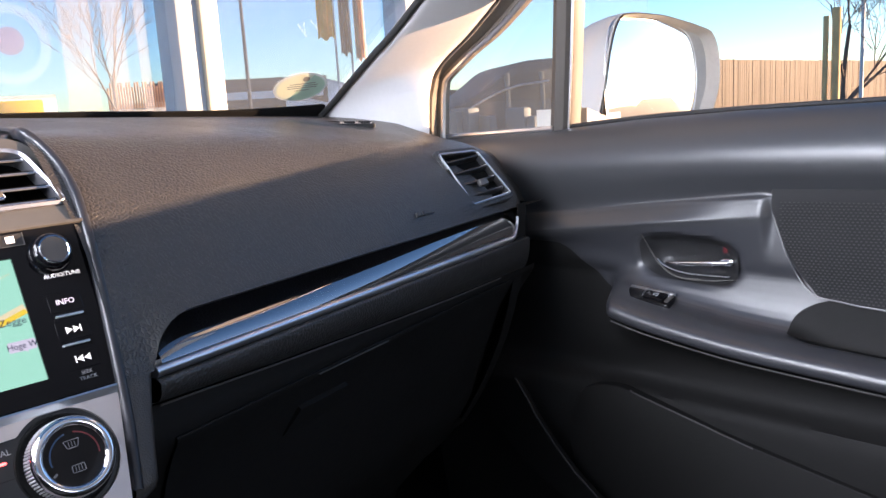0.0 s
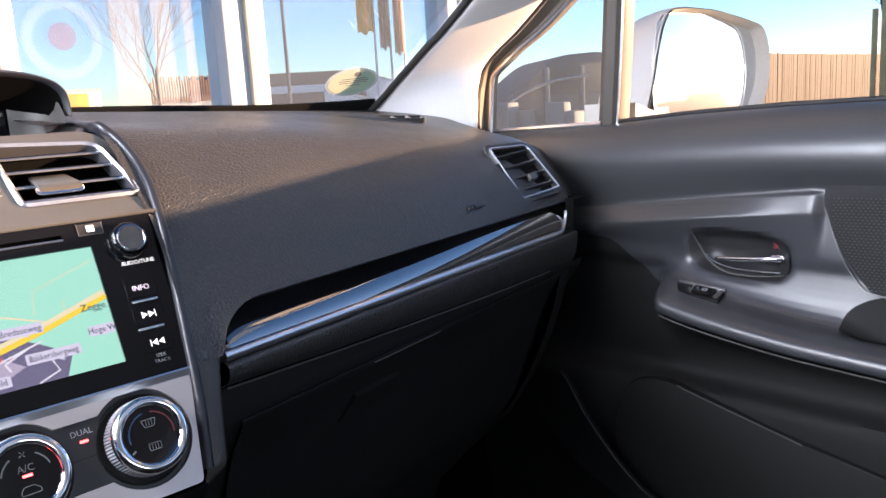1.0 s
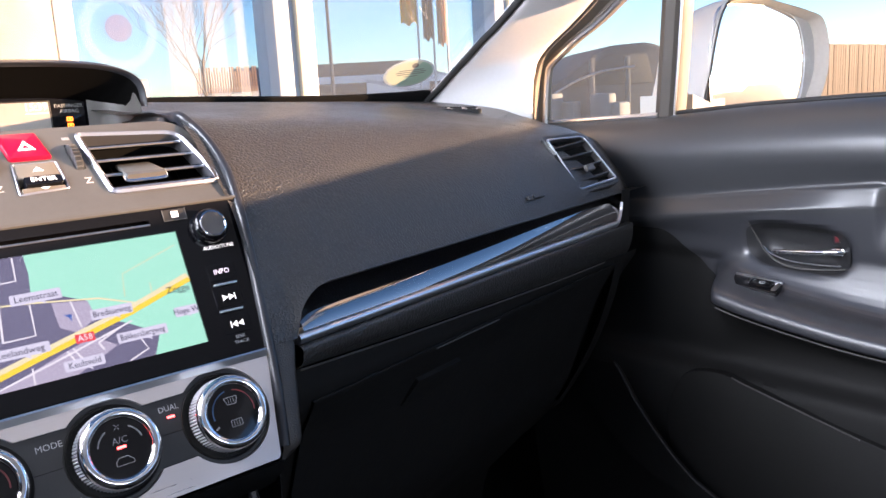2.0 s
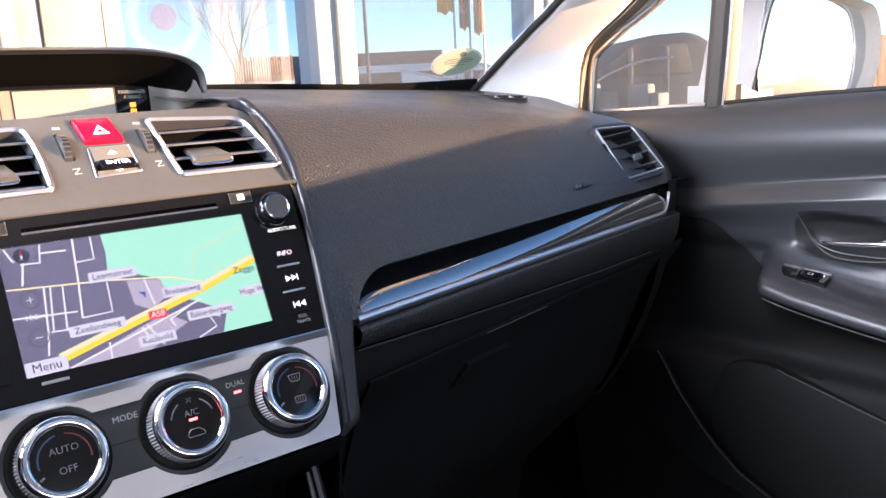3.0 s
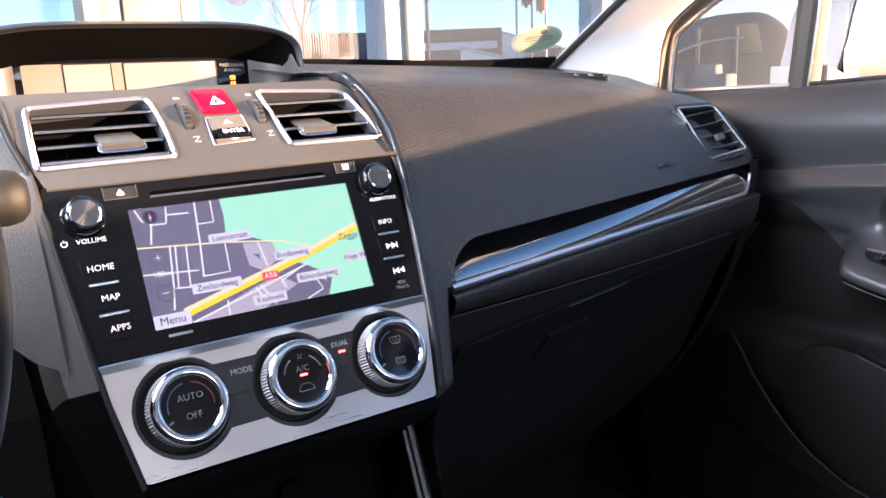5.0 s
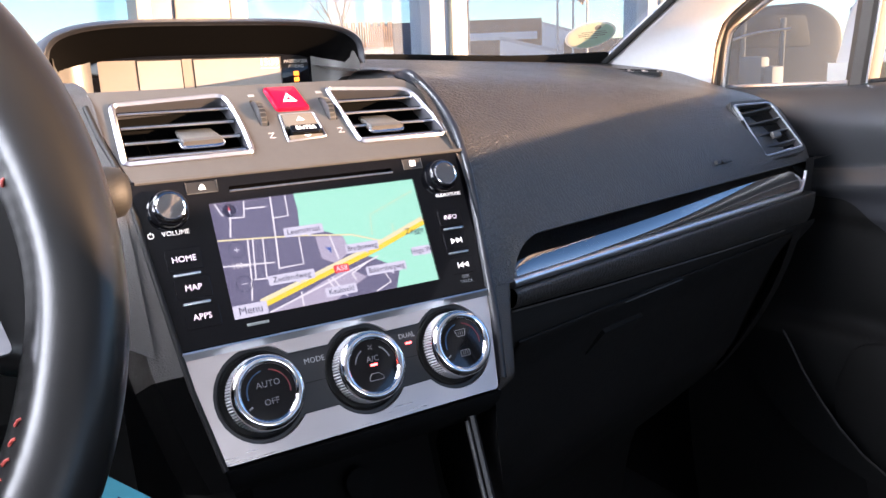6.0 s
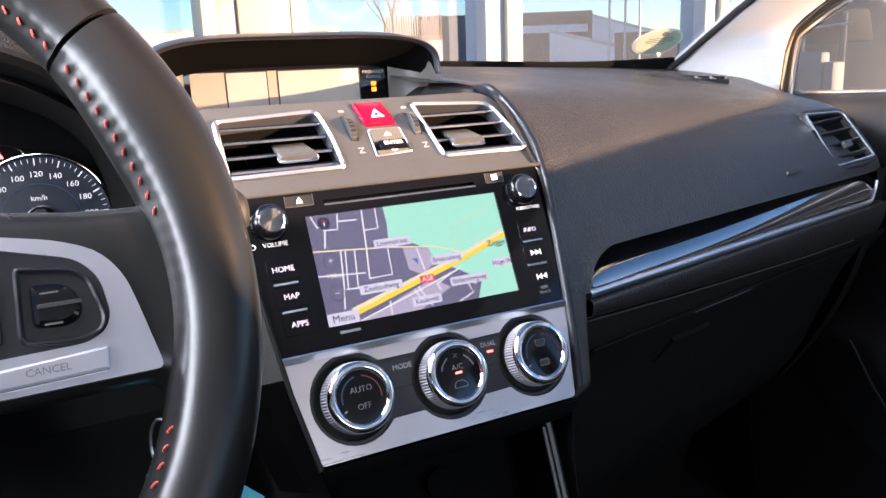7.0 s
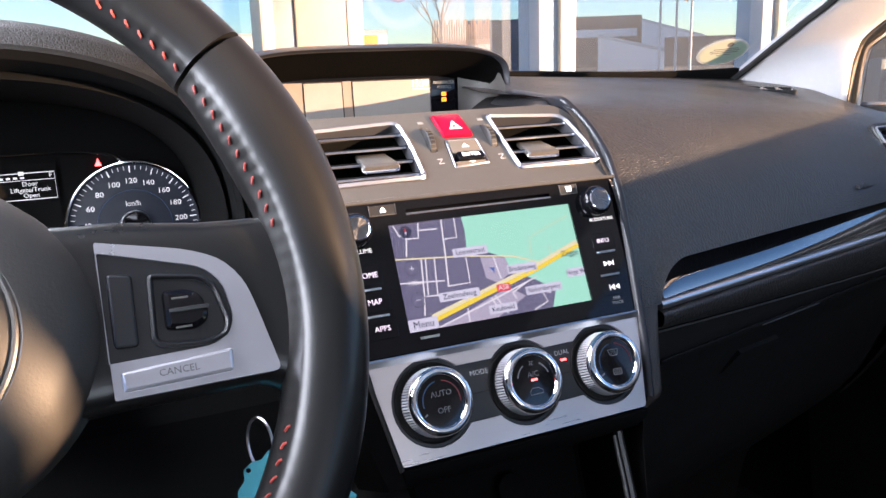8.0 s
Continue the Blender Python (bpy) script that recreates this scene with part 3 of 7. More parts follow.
# glass of the door, the divider and the fixed quarter light
bm = sheet([[(lerp(0.775, 0.735, t), y, lerp(0.985, 1.38, t)) for y in (0.07, -0.3, -0.9)] for t in (0, 0.5, 1)])
g = part("window_pane", bm, GLASS, door_1)
g.visible_shadow = False
bm = sheet([[(0.765, 0.30, 0.98), (0.765, 0.09, 0.99)], [(0.755, 0.275, 1.09), (0.757, 0.088, 1.10)], [(0.745, 0.09, 1.19), (0.747, 0.07, 1.20)]])
g = part("quarter_pane", bm, GLASS, door_1)
g.visible_shadow = False
rows = [[(x, y, z) for x, y in ((0.758 - d, 0.109 - s), (0.750 - d, 0.098 - s), (0.752 - d, 0.086 - s), (0.762 - d, 0.080 - s), (0.785 - d, 0.082 - s), (0.785 - d, 0.108 - s))] for z, d, s in ((0.99, 0, 0), (1.08, 0.007, 0.012), (1.165, 0.016, 0.024), (1.36, 0.045, 0.05))]
part("window_divider", loft(rows), BAR, door_1, "brown-grey upright bar between the two panes")
part("divider_seal", tube([(0.7585, 0.0815, 1.000), (0.7515, 0.0695, 1.08), (0.7425, 0.0575, 1.165), (0.72, 0.035, 1.36)], 0.0018, 8), BRIGHT, door_1, "shiny edge of the window bar")
path = [Vector((0.752, y, sill(y) + 0.001)) for y in np.linspace(0.285, 0.10, 10)]
part("quarter_seal", tube(path, 0.0035, 8), BRIGHT, door_1, "shiny strip below the quarter light")
path = [Vector((0.764, y, sill(y) + 0.0015)) for y in np.linspace(0.085, -0.9, 24)]
part("belt_seal", tube(path, 0.0035, 8), RUBBER, door_1)

# ---- dashboard ----
dash = thing("dashboard", (0.0, 0.25, 0.30), "black soft-touch dashboard with gloss inlay and silver strip", "dashboard")
LEFT = ((0.46, 1.056), (0.40, 1.0605), (0.30, 1.0575), (0.20, 1.0515), (0.12, 1.0460), (0.072, 1.036), (0.038, 1.011), (0.010, 0.985), (-0.003, 0.965), (-0.016, 0.942), (-0.027, 0.921))
RIGHT = ((0.44, 1.040), (0.385, 1.0395), (0.30, 1.029), (0.25, 1.018), (0.20, 1.007), (0.16, 0.999), (0.128, 0.987), (0.108, 0.969), (0.093, 0.952), (0.082, 0.937), (0.072, 0.922))


def front(x):
    return -0.0321 + 0.212 * (x - 0.1348)


def crease(x):
    d = min(max((0.172 - x) / 0.037, 0), 1)
    return 0.922 - 0.030 * (1 - math.sqrt(max(1 - d * d, 0)))


def pad_row(x, s=1):
    t = (x - 0.13) / 0.49
    pts = [(lerp(a[0], b[0], t), lerp(a[1], b[1], t)) for a, b in zip(LEFT, RIGHT)]
    drop = 0.921 - crease(x)
    pts[-1] = (front(x) + 0.003 - 0.22 * drop, crease(x))
    pts[-2] = (pts[-2][0] - 0.15 * drop, pts[-2][1] - 0.4 * drop)
    k = sstep(0.655, 0.70, x)
    dip = 0.0070 * (1 - sstep(0.135, 0.225, x))              # the pad sinks beside the display hood
    return smooth_path([(s * x, y + 0.03 * k, z - 0.004 * k - dip * sstep(0.09, 0.16, y) * sstep(0.36, 0.24, y)) for y, z in pts], 7)


XS = list(np.linspace(0.1130, 0.175, 17)) + list(np.linspace(0.18, 0.66, 34)) + [0.672, 0.685, 0.70, 0.72]
part("dash_pad", sheet([pad_row(x) for x in XS]), SOFT, dash, "grained soft pad, sunlit on top")
# pad underside, gloss inlay, silver strip, lower lip
rows = []
for x in XS:
    f, c = front(x), crease(x)
    rows.append([(x, f + 0.003 - 0.22 * (0.921 - c), c), (x, f + 0.010, c - 0.003), (x, f + 0.026, max(c - 0.004, 0.893)), (x, f + 0.034, max(c - 0.012, 0.8925))])
part("pad_return", sheet(rows), SOFT, dash)
XG = [x for x in np.linspace(0.1415, 0.640, 60)]


def end_round(x, lo, hi):
    """Shrinks an upright span towards its lower edge as the inlay's outer end rounds off."""
    d = min(max((x - 0.618) / 0.022, 0), 1)
    return lo + (hi - lo) * math.sqrt(max(1 - d * d * 0.55, 0))


rows = []
for x in XG:
    f = front(x)
    hi = min(crease(x) - 0.0035, 0.9180)
    hi = end_round(x, 0.892, max(hi, 0.893))
    twist = sstep(0.22, 0.62, x)          # the face leans back more at its inner end
    row, y = [], 0.0
    for k in range(17):
        t = k / 16
        lean = lerp(min(21 + 66 * t, 60), 10.5 + 49 * t ** 1.9, twist)
        row.append((x, f + 0.0012 + y, lerp(0.8925, hi, t)))
        y += math.tan(radians(lean)) * (hi - 0.8925) / 16
    rows.append(row)
part("gloss_inlay", sheet(rows), INLAY, dash, "piano-black inlay mirroring the sky")
strip = []
for x in np.linspace(0.1350, 0.622, 40):
    strip.append((x, front(x), 0.8893 - 0.004 * (x - 0.135)))
for a in np.linspace(0.15, 1.0, 10) * math.pi / 2:
    strip.append((0.622 + 0.021 * math.sin(a), front(0.622) + 0.21 * 0.021 * math.sin(a), 0.8893 - 0.002 + 0.024 * (1 - math.cos(a))))
rows = []
for i, p in enumerate(strip):
    p = Vector(p)
    a, b = Vector(strip[max(i - 1, 0)]), Vector(strip[min(i + 1, len(strip) - 1)])
    t = (b - a).normalized()
    out = Vector((0.2, -1, 0)).normalized()
    up = out.cross(t).normalized()
    h = lerp(0.0040, 0.0014, sstep(36, 46, i))
    dp = lerp(1.0, 0.25, sstep(38, 46, i))
    rows.append([p + up * h + out * -0.010 * dp] + [p + up * h * math.cos(a) + out * (0.0045 * dp * math.sin(a) - 0.0015 * dp) for a in np.linspace(0, math.pi, 9)] + [p - up * h + out * -0.008 * dp])
part("silver_strip", loft(rows), BRIGHT, dash, "bright silver trim strip")


def seam(x):
    return table(x, ((0.13, 0.867), (0.25, 0.860), (0.37, 0.8545), (0.48, 0.850), (0.66, 0.846)))


rows = []
for x in list(np.linspace(0.1345, 0.66, 40)):
    f, b = front(x), seam(x)
    rows.append(smooth_path([(x, f + 0.010, 0.8850), (x, f - 0.003, 0.8848), (x, f - 0.006, 0.8815), (x, f - 0.004, lerp(0.881, b, 0.5)), (x, f + 0.003, b + 0.002), (x, f + 0.012, b - 0.001)], 4))
part("lower_lip", sheet(rows), SOFT, dash, "grained lip below the silver strip")
part("seam_highlight", tube([(x, front(x) + 0.0035, seam(x) - 0.0005) for x in np.linspace(0.137, 0.60, 30)], 0.0008, 6), BAND, dash)
# lower face and end cap
rows = []
for x in (0.07, 0.10, 0.12, 0.135, 0.25, 0.40, 0.55, 0.66, 0.70):
    f, b = front(x), seam(x)
    rows.append(smooth_path([(x, f + 0.010, b - 0.002), (x, f + 0.013, 0.835), (x, f + 0.032, 0.81), (x, f + 0.046, 0.785), (x, f + 0.075, 0.72), (x, f + 0.11, 0.65), (x, f + 0.19, 0.56), (x, f + 0.30, 0.45), (x, f + 0.34, 0.29)], 5))
part("lower_panel", sheet(rows), MATT, dash)
for s in (1, -1):
    rows = [[(s * lerp(0.126, 0.090, t), lerp(-0.012, -0.072, t), lerp(0.95, 0.80, t)), (s * lerp(0.129, 0.095, t), lerp(-0.004, -0.064, t), lerp(0.95, 0.80, t)), (s * lerp(0.129, 0.10, t), 0.40, lerp(0.95, 0.78, t))] for t in (0, 0.33, 0.66, 1)]
    rows.append([(s * 0.085, -0.10, 0.66), (s * 0.09, -0.09, 0.66), (s * 0.095, 0.40, 0.64)])
    rows.append([(s * 0.085, -0.30, 0.46), (s * 0.09, -0.29, 0.46), (s * 0.095, 0.40, 0.46)])
    rows.append([(s * 0.085, -0.30, 0.29), (s * 0.09, -0.29, 0.29), (s * 0.095, 0.40, 0.29)])
    part("stack_flank", sheet(rows), MATT, dash)
glove = thing("glove_box", (0.36, 0.05, 0.60), "matt black closed glove box lid with a grip", "glove box")
rows = []
for x in np.linspace(0.150, 0.640, 24):
    f = front(x)
    rows.append(smooth_path([(x, f + 0.014, 0.8365), (x, f + 0.010, 0.8345), (x, f + 0.028, 0.808), (x, f + 0.041, 0.783), (x, f + 0.069, 0.72), (x, f + 0.104, 0.650), (x, f + 0.184, 0.560), (x, f + 0.292, 0.450)], 5))
part("lid", sheet(rows), MATT, glove)
# lighter tube that paints a highlight along part of the lid's edge
part("lid_highlight", tube([(x, front(x) + 0.0098, 0.8340) for x in np.linspace(0.292, 0.388, 8)], 0.0007, 6), BAND, glove)
bm = loft([[(x + s, front(x) + d, z) for d, z, s in ((0.0300, 0.8070, 0.006), (0.0262, 0.8045, 0.006), (0.0375, 0.7830, -0.006), (0.0425, 0.7815, -0.006))] for x in (0.274, 0.285, 0.325, 0.336)])
part("latch", bm, MATT, glove, "satin black lid grip")
# end of the dashboard beside the door
rows = []
for t in np.linspace(0, 1, 10):
    z = lerp(0.925, 0.62, t)
    rows.append([(0.645, front(0.645) + 0.002 + 0.12 * t * t, z), (0.668, front(0.66) + 0.004 + 0.12 * t * t, z), (0.685, 0.12 + 0.12 * t * t, z), (0.69, 0.35, z)])
part("end_panel", sheet(rows), MATT, dash)
rows = [[(0.655, y - 0.004, z + 0.004), (0.660, y - 0.005, z), (0.70, y + 0.02, z - 0.02), (0.70, y + 0.12, z - 0.02)] for y, z in ((0.1060, 0.7030), (0.0956, 0.6902), (0.0761, 0.6607), (0.0488, 0.6289), (0.0223, 0.6033), (-0.0084, 0.5803), (-0.0513, 0.5612), (-0.13, 0.545), (-0.3, 0.535))]
kick = part("kick_panel", sheet(rows), MATT)
tagged(kick, "dark grey sill and kick panel beside the footwell", "kick panel", kind="structure")
part("kick_edge", tube([(0.654, y - 0.006, z + 0.003) for y, z in ((0.1060, 0.7030), (0.0956, 0.6902), (0.0761, 0.6607), (0.0488, 0.6289), (0.0223, 0.6033), (-0.0084, 0.5803), (-0.0513, 0.5612), (-0.13, 0.545), (-0.3, 0.535))], 0.0012, 6), HARD, kick)


def plate(outline, holes, z, depth, M):
    """A flat plate with holes, with its rims turned down by depth."""
    bm = bmesh.new()
    edges = []
    for loop in [outline] + list(holes):
        vs = [bm.verts.new((p[0], p[1], z)) for p in loop]
        edges += [bm.edges.new((vs[i - 1], vs[i])) for i in range(len(vs))]
    bmesh.ops.triangle_fill(bm, use_beauty=True, use_dissolve=False, edges=edges)
    rim = [e for e in bm.edges if e.is_boundary]
    got = bmesh.ops.extrude_edge_only(bm, edges=rim)
    for v in [g for g in got["geom"] if isinstance(g, bmesh.types.BMVert)]:
        v.co.z -= depth
    bm.transform(M)
    return bm


def mirror_x(points):
    return [(-p[0], p[1]) for p in points][::-1]


# ---- vent band and its vents ----
VENT_R = rounded([(0.039, -0.0014), (0.1145, -0.0015), (0.1140, 0.012), (0.1050, 0.0545), (0.0348, 0.0592)], [0.006, 0.006, 0.02, 0.012, 0.005], 5)
VENT_L = rounded([(-0.120, -0.0030), (-0.0360, -0.0020), (-0.0350, 0.0300), (-0.0385, 0.0585), (-0.1163, 0.0535)], [0.006, 0.006, 0.02, 0.010, 0.006], 5)
HAZ = rounded([(-0.0090, 0.0366), (0.0168, 0.0366), (0.0128, 0.0612), (-0.0118, 0.0612)], 0.0025, 3)
ENT = rounded([(-0.0115, 0.0060), (0.0185, 0.0085), (0.0178, 0.0345), (-0.0088, 0.0345)], 0.002, 3)
THL = rounded(rect(-0.0245, 0.0235, -0.0180, 0.0500), 0.0015, 2)
THR = rounded(rect(0.0262, 0.0245, 0.0328, 0.0490), 0.0015, 2)
BAND_OUT = smooth_path([(0.1165, -0.0168, 0), (0.1185, 0.002, 0), (0.1185, 0.02, 0), (0.1150, 0.045, 0), (0.1095, 0.0580, 0), (0.1020, 0.0648, 0), (0.0900, 0.0668, 0)], 5)
BAND_OUT = [(p.x, p.y) for p in BAND_OUT] + [(0.074, 0.0668), (0.0, 0.0665), (-0.126, 0.066)]
BAND_OUT += [(-0.1265, 0.05), (-0.124, 0.02), (-0.1205, 0.0), (-0.1165, -0.0168)]
part("vent_band", plate(BAND_OUT, [VENT_L, VENT_R, HAZ, ENT, THL, THR], 0.0, 0.006, MV), BAND, dash, "satin dark grey fascia round the centre vents")
rows = []
for x in np.linspace(-0.1165, 0.1165, 24):
    rows.append([MV @ Vector((x, -0.0160, 0.0005)), MV @ Vector((x, -0.0175, 0.0022)), MV @ Vector((x, -0.0192, 0.0018)), MV @ Vector((x, -0.0205, -0.004))])
part("band_edge", sheet(rows), BAND, dash)


def centre_vent(outline, slats, tab_u):
    v = thing("air_vent", MV @ Vector((sum(p[0] for p in outline) / len(outline), 0.03, 0)), "centre air vent, silver frame and black slats", "air vent", "centre air vents")
    part("vent_frame", frame_ring(outline, 0.0038, -0.004, 0.0026, MV, 0.0016, -0.010), SATIN, v, "satin silver frame")
    inner = shrink(outline, 0.003)
    # near-black paints the shade inside the duct
    part("duct", plate(inner, [], -0.034, -0.03, MV), NEARBLACK, v)
    x0, x1 = min(p[0] for p in outline) + 0.004, max(p[0] for p in outline) - 0.0042
    for y in slats:
        hi = x1 if y < 0.02 else min(x1, x1 - (y - 0.02) * 0.19) if x1 > 0 else x1
        lo = x0 + max(y, 0) * 0.06 if x0 < 0 else x0 - 0.0
        M = MV @ T(0, y, -0.0014) @ pose(0, 0, 0, 45)
        part("slat", slab(rounded(rect(lo, -0.0011, hi, 0.0011), 0.0006, 2), -0.022, 0.0, M, 0.0005), NEARBLACK, v)
        part("slat_edge", tube([M @ Vector((lo + 0.001, -0.0004, 0.0)), M @ Vector((hi - 0.001, -0.0004, 0.0))], 0.0009, 6), BRIGHT, v)
    for k in range(5):
        u = lerp(x0, x1, (k + 0.5) / 5)
        part("vane", slab(rect(u - 0.0005, 0.001, u + 0.0005, 0.054), -0.033, -0.027, MV, 0.0), NEARBLACK, v)
    MTB = MV @ T(tab_u, 0.0185, -0.002) @ pose(0, 0, 0, 66)
    o = [(-0.0135, -0.0026), (0.0135, -0.0026), (0.0135, 0.0026), (-0.0135, 0.0026)]
    rings = [[MTB @ Vector((p[0] * k, p[1] * h, z)) for p in rounded(o, 0.0018, 3)] for k, h, z in ((0.86, 0.5, -0.016), (0.92, 0.8, -0.006), (1.0, 1.0, 0.004), (1.0, 1.0, 0.0065), (0.96, 0.7, 0.0082))]
    t = part("tab", loft(rings), BAND, v, "satin grey thumb tab")
    part("tab_tip", tube(smooth_path([MTB @ Vector((u, h, z)) for u, h, z in ((-0.0132, 0.0, 0.0050), (-0.0120, -0.0020, 0.0078), (0, -0.0022, 0.0082), (0.0120, -0.0020, 0.0078), (0.0132, 0.0, 0.0050))], 5), 0.0013, 8), CHROME, t, "chrome tip")
    return v


centre_vent(VENT_L, (0.0455, 0.0325, 0.0185, 0.0055), -0.0670)
centre_vent(VENT_R, (0.0455, 0.0325, 0.0185, 0.0055), 0.0665)
# thumb wheels and their marks
for out, sgn in ((THL, -1), (THR, 1)):
    cx = sum(p[0] for p in out) / len(out)
    M = MV @ T(cx, 0.0368, -0.009) @ axes((0, 0, 0), (0, 1, 0), (0, 0, 1))
    w = part("thumb_wheel", lathe([(0.0135, -0.0027), (0.0145, -0.0020), (0.0145, 0.0020), (0.0135, 0.0027)], M, 36), HARD, dash)
    for k in range(12):
        a = math.pi * (0.1 + 0.8 * k / 11)
        part("rib", block(-0.0020, -0.0004, 0, 0.0020, 0.0004, 0.0006, MV @ T(cx, 0.0368 + 0.0145 * math.cos(a), -0.009 + 0.0145 * math.sin(a)) @ pose(0, 0, 0, math.degrees(a) - 90), 0.0001), BAND, w)
    for pts in (((-0.002, 0.0035), (0.002, 0.0035)), ((0.002, 0.0035), (-0.002, -0.001)), ((-0.002, -0.001), (0.002, -0.001))):
        part("closed_mark", tube([MV @ Vector((cx + 0.0012 + p[0], 0.0125 + p[1], 0.0003)) for p in pts], 0.00022, 5), INKMID, dash)
    part("open_mark", block(cx - 0.0025, 0.0535, 0, cx + 0.002, 0.0560, 0.0003, MV, 0.0001), INKDIM, dash)
# hazard button
hz = thing("hazard_button", MV @ Vector((0.003, 0.049, 0)), "red hazard warning button with a white triangle", "button")
part("key", slab(shrink(HAZ, 0.0006), -0.006, 0.0030, MV, 0.0020), RED, hz)
tri_o, tri_i = [(-0.0052, -0.0042), (0.0052, -0.0042), (0.0, 0.0046)], [(-0.0024, -0.0026), (0.0024, -0.0026), (0.0, 0.0015)]
part("triangle", plate([(x + 0.003, y + 0.0475) for x, y in tri_o], [[(x + 0.003, y + 0.0475) for x, y in tri_i]], 0.0033, 0.0003, MV), INK, hz, "white warning triangle")
# display key below it
# fascia plastic in a lighter beige, painting sun on the rocker keys
KEYLIT = material("sunlit_key_plastic", (0.125, 0.105, 0.085), 0.36, spread=0.05)
ek = thing("display_key", MV @ Vector((0.004, 0.02, 0)), "black rocker key marked ENTER in a silver-edged recess", "button")
part("surround", frame_ring(ENT, 0.0016, -0.004, 0.0009, MV, 0.0005, -0.008), SATIN, ek)
part("recess", plate(shrink(ENT, 0.0018), [], -0.007, -0.006, MV), MATT, ek)
part("upper_key", slab(rounded([(-0.0082, 0.0200), (0.0162, 0.0200), (0.0157, 0.0330), (-0.0074, 0.0330)], 0.001, 2), -0.006, 0.0012, MV), KEYLIT, ek, "upper key, its sunlit beige put into the colour")
part("lower_key", slab(rounded([(-0.0092, 0.0074), (0.0162, 0.0092), (0.0160, 0.0120), (-0.0088, 0.0120)], 0.0006, 2), -0.006, 0.0008, MV), KEYLIT, ek, "lower key, its sunlit beige put into the colour")
part("enter_key", slab(rounded(rect(-0.0062, 0.0122, 0.0155, 0.0198), 0.002, 3), -0.006, 0.0032, MV, 0.0012), GLOSS, ek, "gloss black enter key")
lettering("ENTER", 0.0050, MV @ T(0.0047, 0.0160, 0.0033), INK, ek)
part("up_mark", slab([(0.0015, 0.0255), (0.0075, 0.0255), (0.0045, 0.0292)], 0.0012, 0.0015, MV, 0), INK, ek)
part("down_mark", slab([(0.0020, 0.0112), (0.0045, 0.0094), (0.0070, 0.0112)], 0.0008, 0.0011, MV, 0), INK, ek)

# ---- display hood ----
HX = 0.0145
def hood_arc(y, w, z0, h, n=61):
    out = []
    for k in np.linspace(math.pi, 0, n):
        c, d = math.cos(k), abs(math.sin(k))
        out.append(Vector((0.0105 + w * math.copysign(abs(c) ** 0.5, c), y, z0 + h * d ** 0.5)))
    return out


inner = [hood_arc(0.2605, 0.119, 1.028, 0.036), hood_arc(0.240, 0.128, 1.040, 0.0365), hood_arc(0.2240, 0.1352, 1.0515, 0.0360)]
outer = [hood_arc(0.2240, 0.1352, 1.0515, 0.0360), hood_arc(0.2192, 0.1378, 1.0515, 0.0378), hood_arc(0.2185, 0.1392, 1.0515, 0.0390), hood_arc(0.2215, 0.1405, 1.0515, 0.0402),
         hood_arc(0.235, 0.1420, 1.0515, 0.0425), hood_arc(0.27, 0.144, 1.050, 0.0415), hood_arc(0.33, 0.147, 1.046, 0.034), hood_arc(0.40, 0.148, 1.045, 0.012), hood_arc(0.44, 0.148, 1.03, 0.004)]
hood = thing("display_hood", (HX, 0.26, 1.03), "black hood over the small dashboard display", "display")
part("hood_shell", sheet(outer), EDGE, hood)
# the underside's shade is put into the near-black of its lining
part("hood_lining", sheet(inner), LININGSHADE, hood, "matt black underside of the hood")
# tub of the display: floor and cheeks
rows = []
for t in np.linspace(0, 1, 12):
    y = lerp(0.0735, 0.262, t)
    zt = lerp(1.0368, 1.0400, sstep(0.1, 0.95, t))
    fl = lerp(1.0385, 1.026, t)
    w0, w1 = lerp(0.122, 0.112, t), lerp(0.135, 0.130, t)
    sec = [(-w1 - 0.02, zt - 0.012), (-w1, zt), (-w1 + 0.006, zt - 0.001), (-w0, fl + 0.4 * (zt - fl)), (-w0 + 0.008, fl), (0, fl), (w0 - 0.008, fl), (w0, fl + 0.4 * (zt - fl)), (w1 - 0.006, zt - 0.001), (w1, zt), (w1 + 0.02, zt - 0.012)]
    sh = lerp(0.0035, HX, t)
    if t < 0.99:
        rows.append([Vector((x * lerp(0.88 if x > 0 else 1.0, 1, t) + sh, y, z)) for x, z in sec])
part("tub", sheet(rows), MATT, hood)
for s in (1, -1):
    rows = []
    for t in np.linspace(0, 1, 9):
        a = t * math.pi / 2
        x, y = 0.0105 + s * lerp(0.133, 0.100, 1 - math.cos(a)), 0.218 + 0.040 * math.sin(a)
        rows.append([(x, y, 1.022), (x, y, 1.045), (x, y, 1.0530 + 0.026 * t ** 0.5)])
    part("hood_cheek", sheet(rows), BAND, hood, "smooth curved cheek beside the screens")
# black side running from the hood's end down to the vent fascia
rows = []
for p in smooth_path([(0.1000, 0.0740, 1.0360), (0.1090, 0.0900, 1.0405), (0.1150, 0.1060, 1.0415), (0.1270, 0.150, 1.0425), (0.1400, 0.214, 1.0440)], 6):
    rows.append(smooth_path([p + Vector((-0.020, 0.002, -0.014)), p + Vector((-0.006, 0.001, -0.0022)), p, p + Vector((0.0035, -0.0012, -0.0025)), p + Vector((0.010, -0.002, -0.018))], 4))
part("hood_side", sheet(rows), HARD, hood, "satin black side of the hood")
MD = axes((HX, 0.2605, 1.045), (1, 0, 0), (0, 0.06, 1))
face = part("display_face", slab(rounded(rect(-0.116, -0.022, 0.116, 0.025), 0.004, 3), -0.004, 0.0, MD, 0.0006), GLOSS, hood)
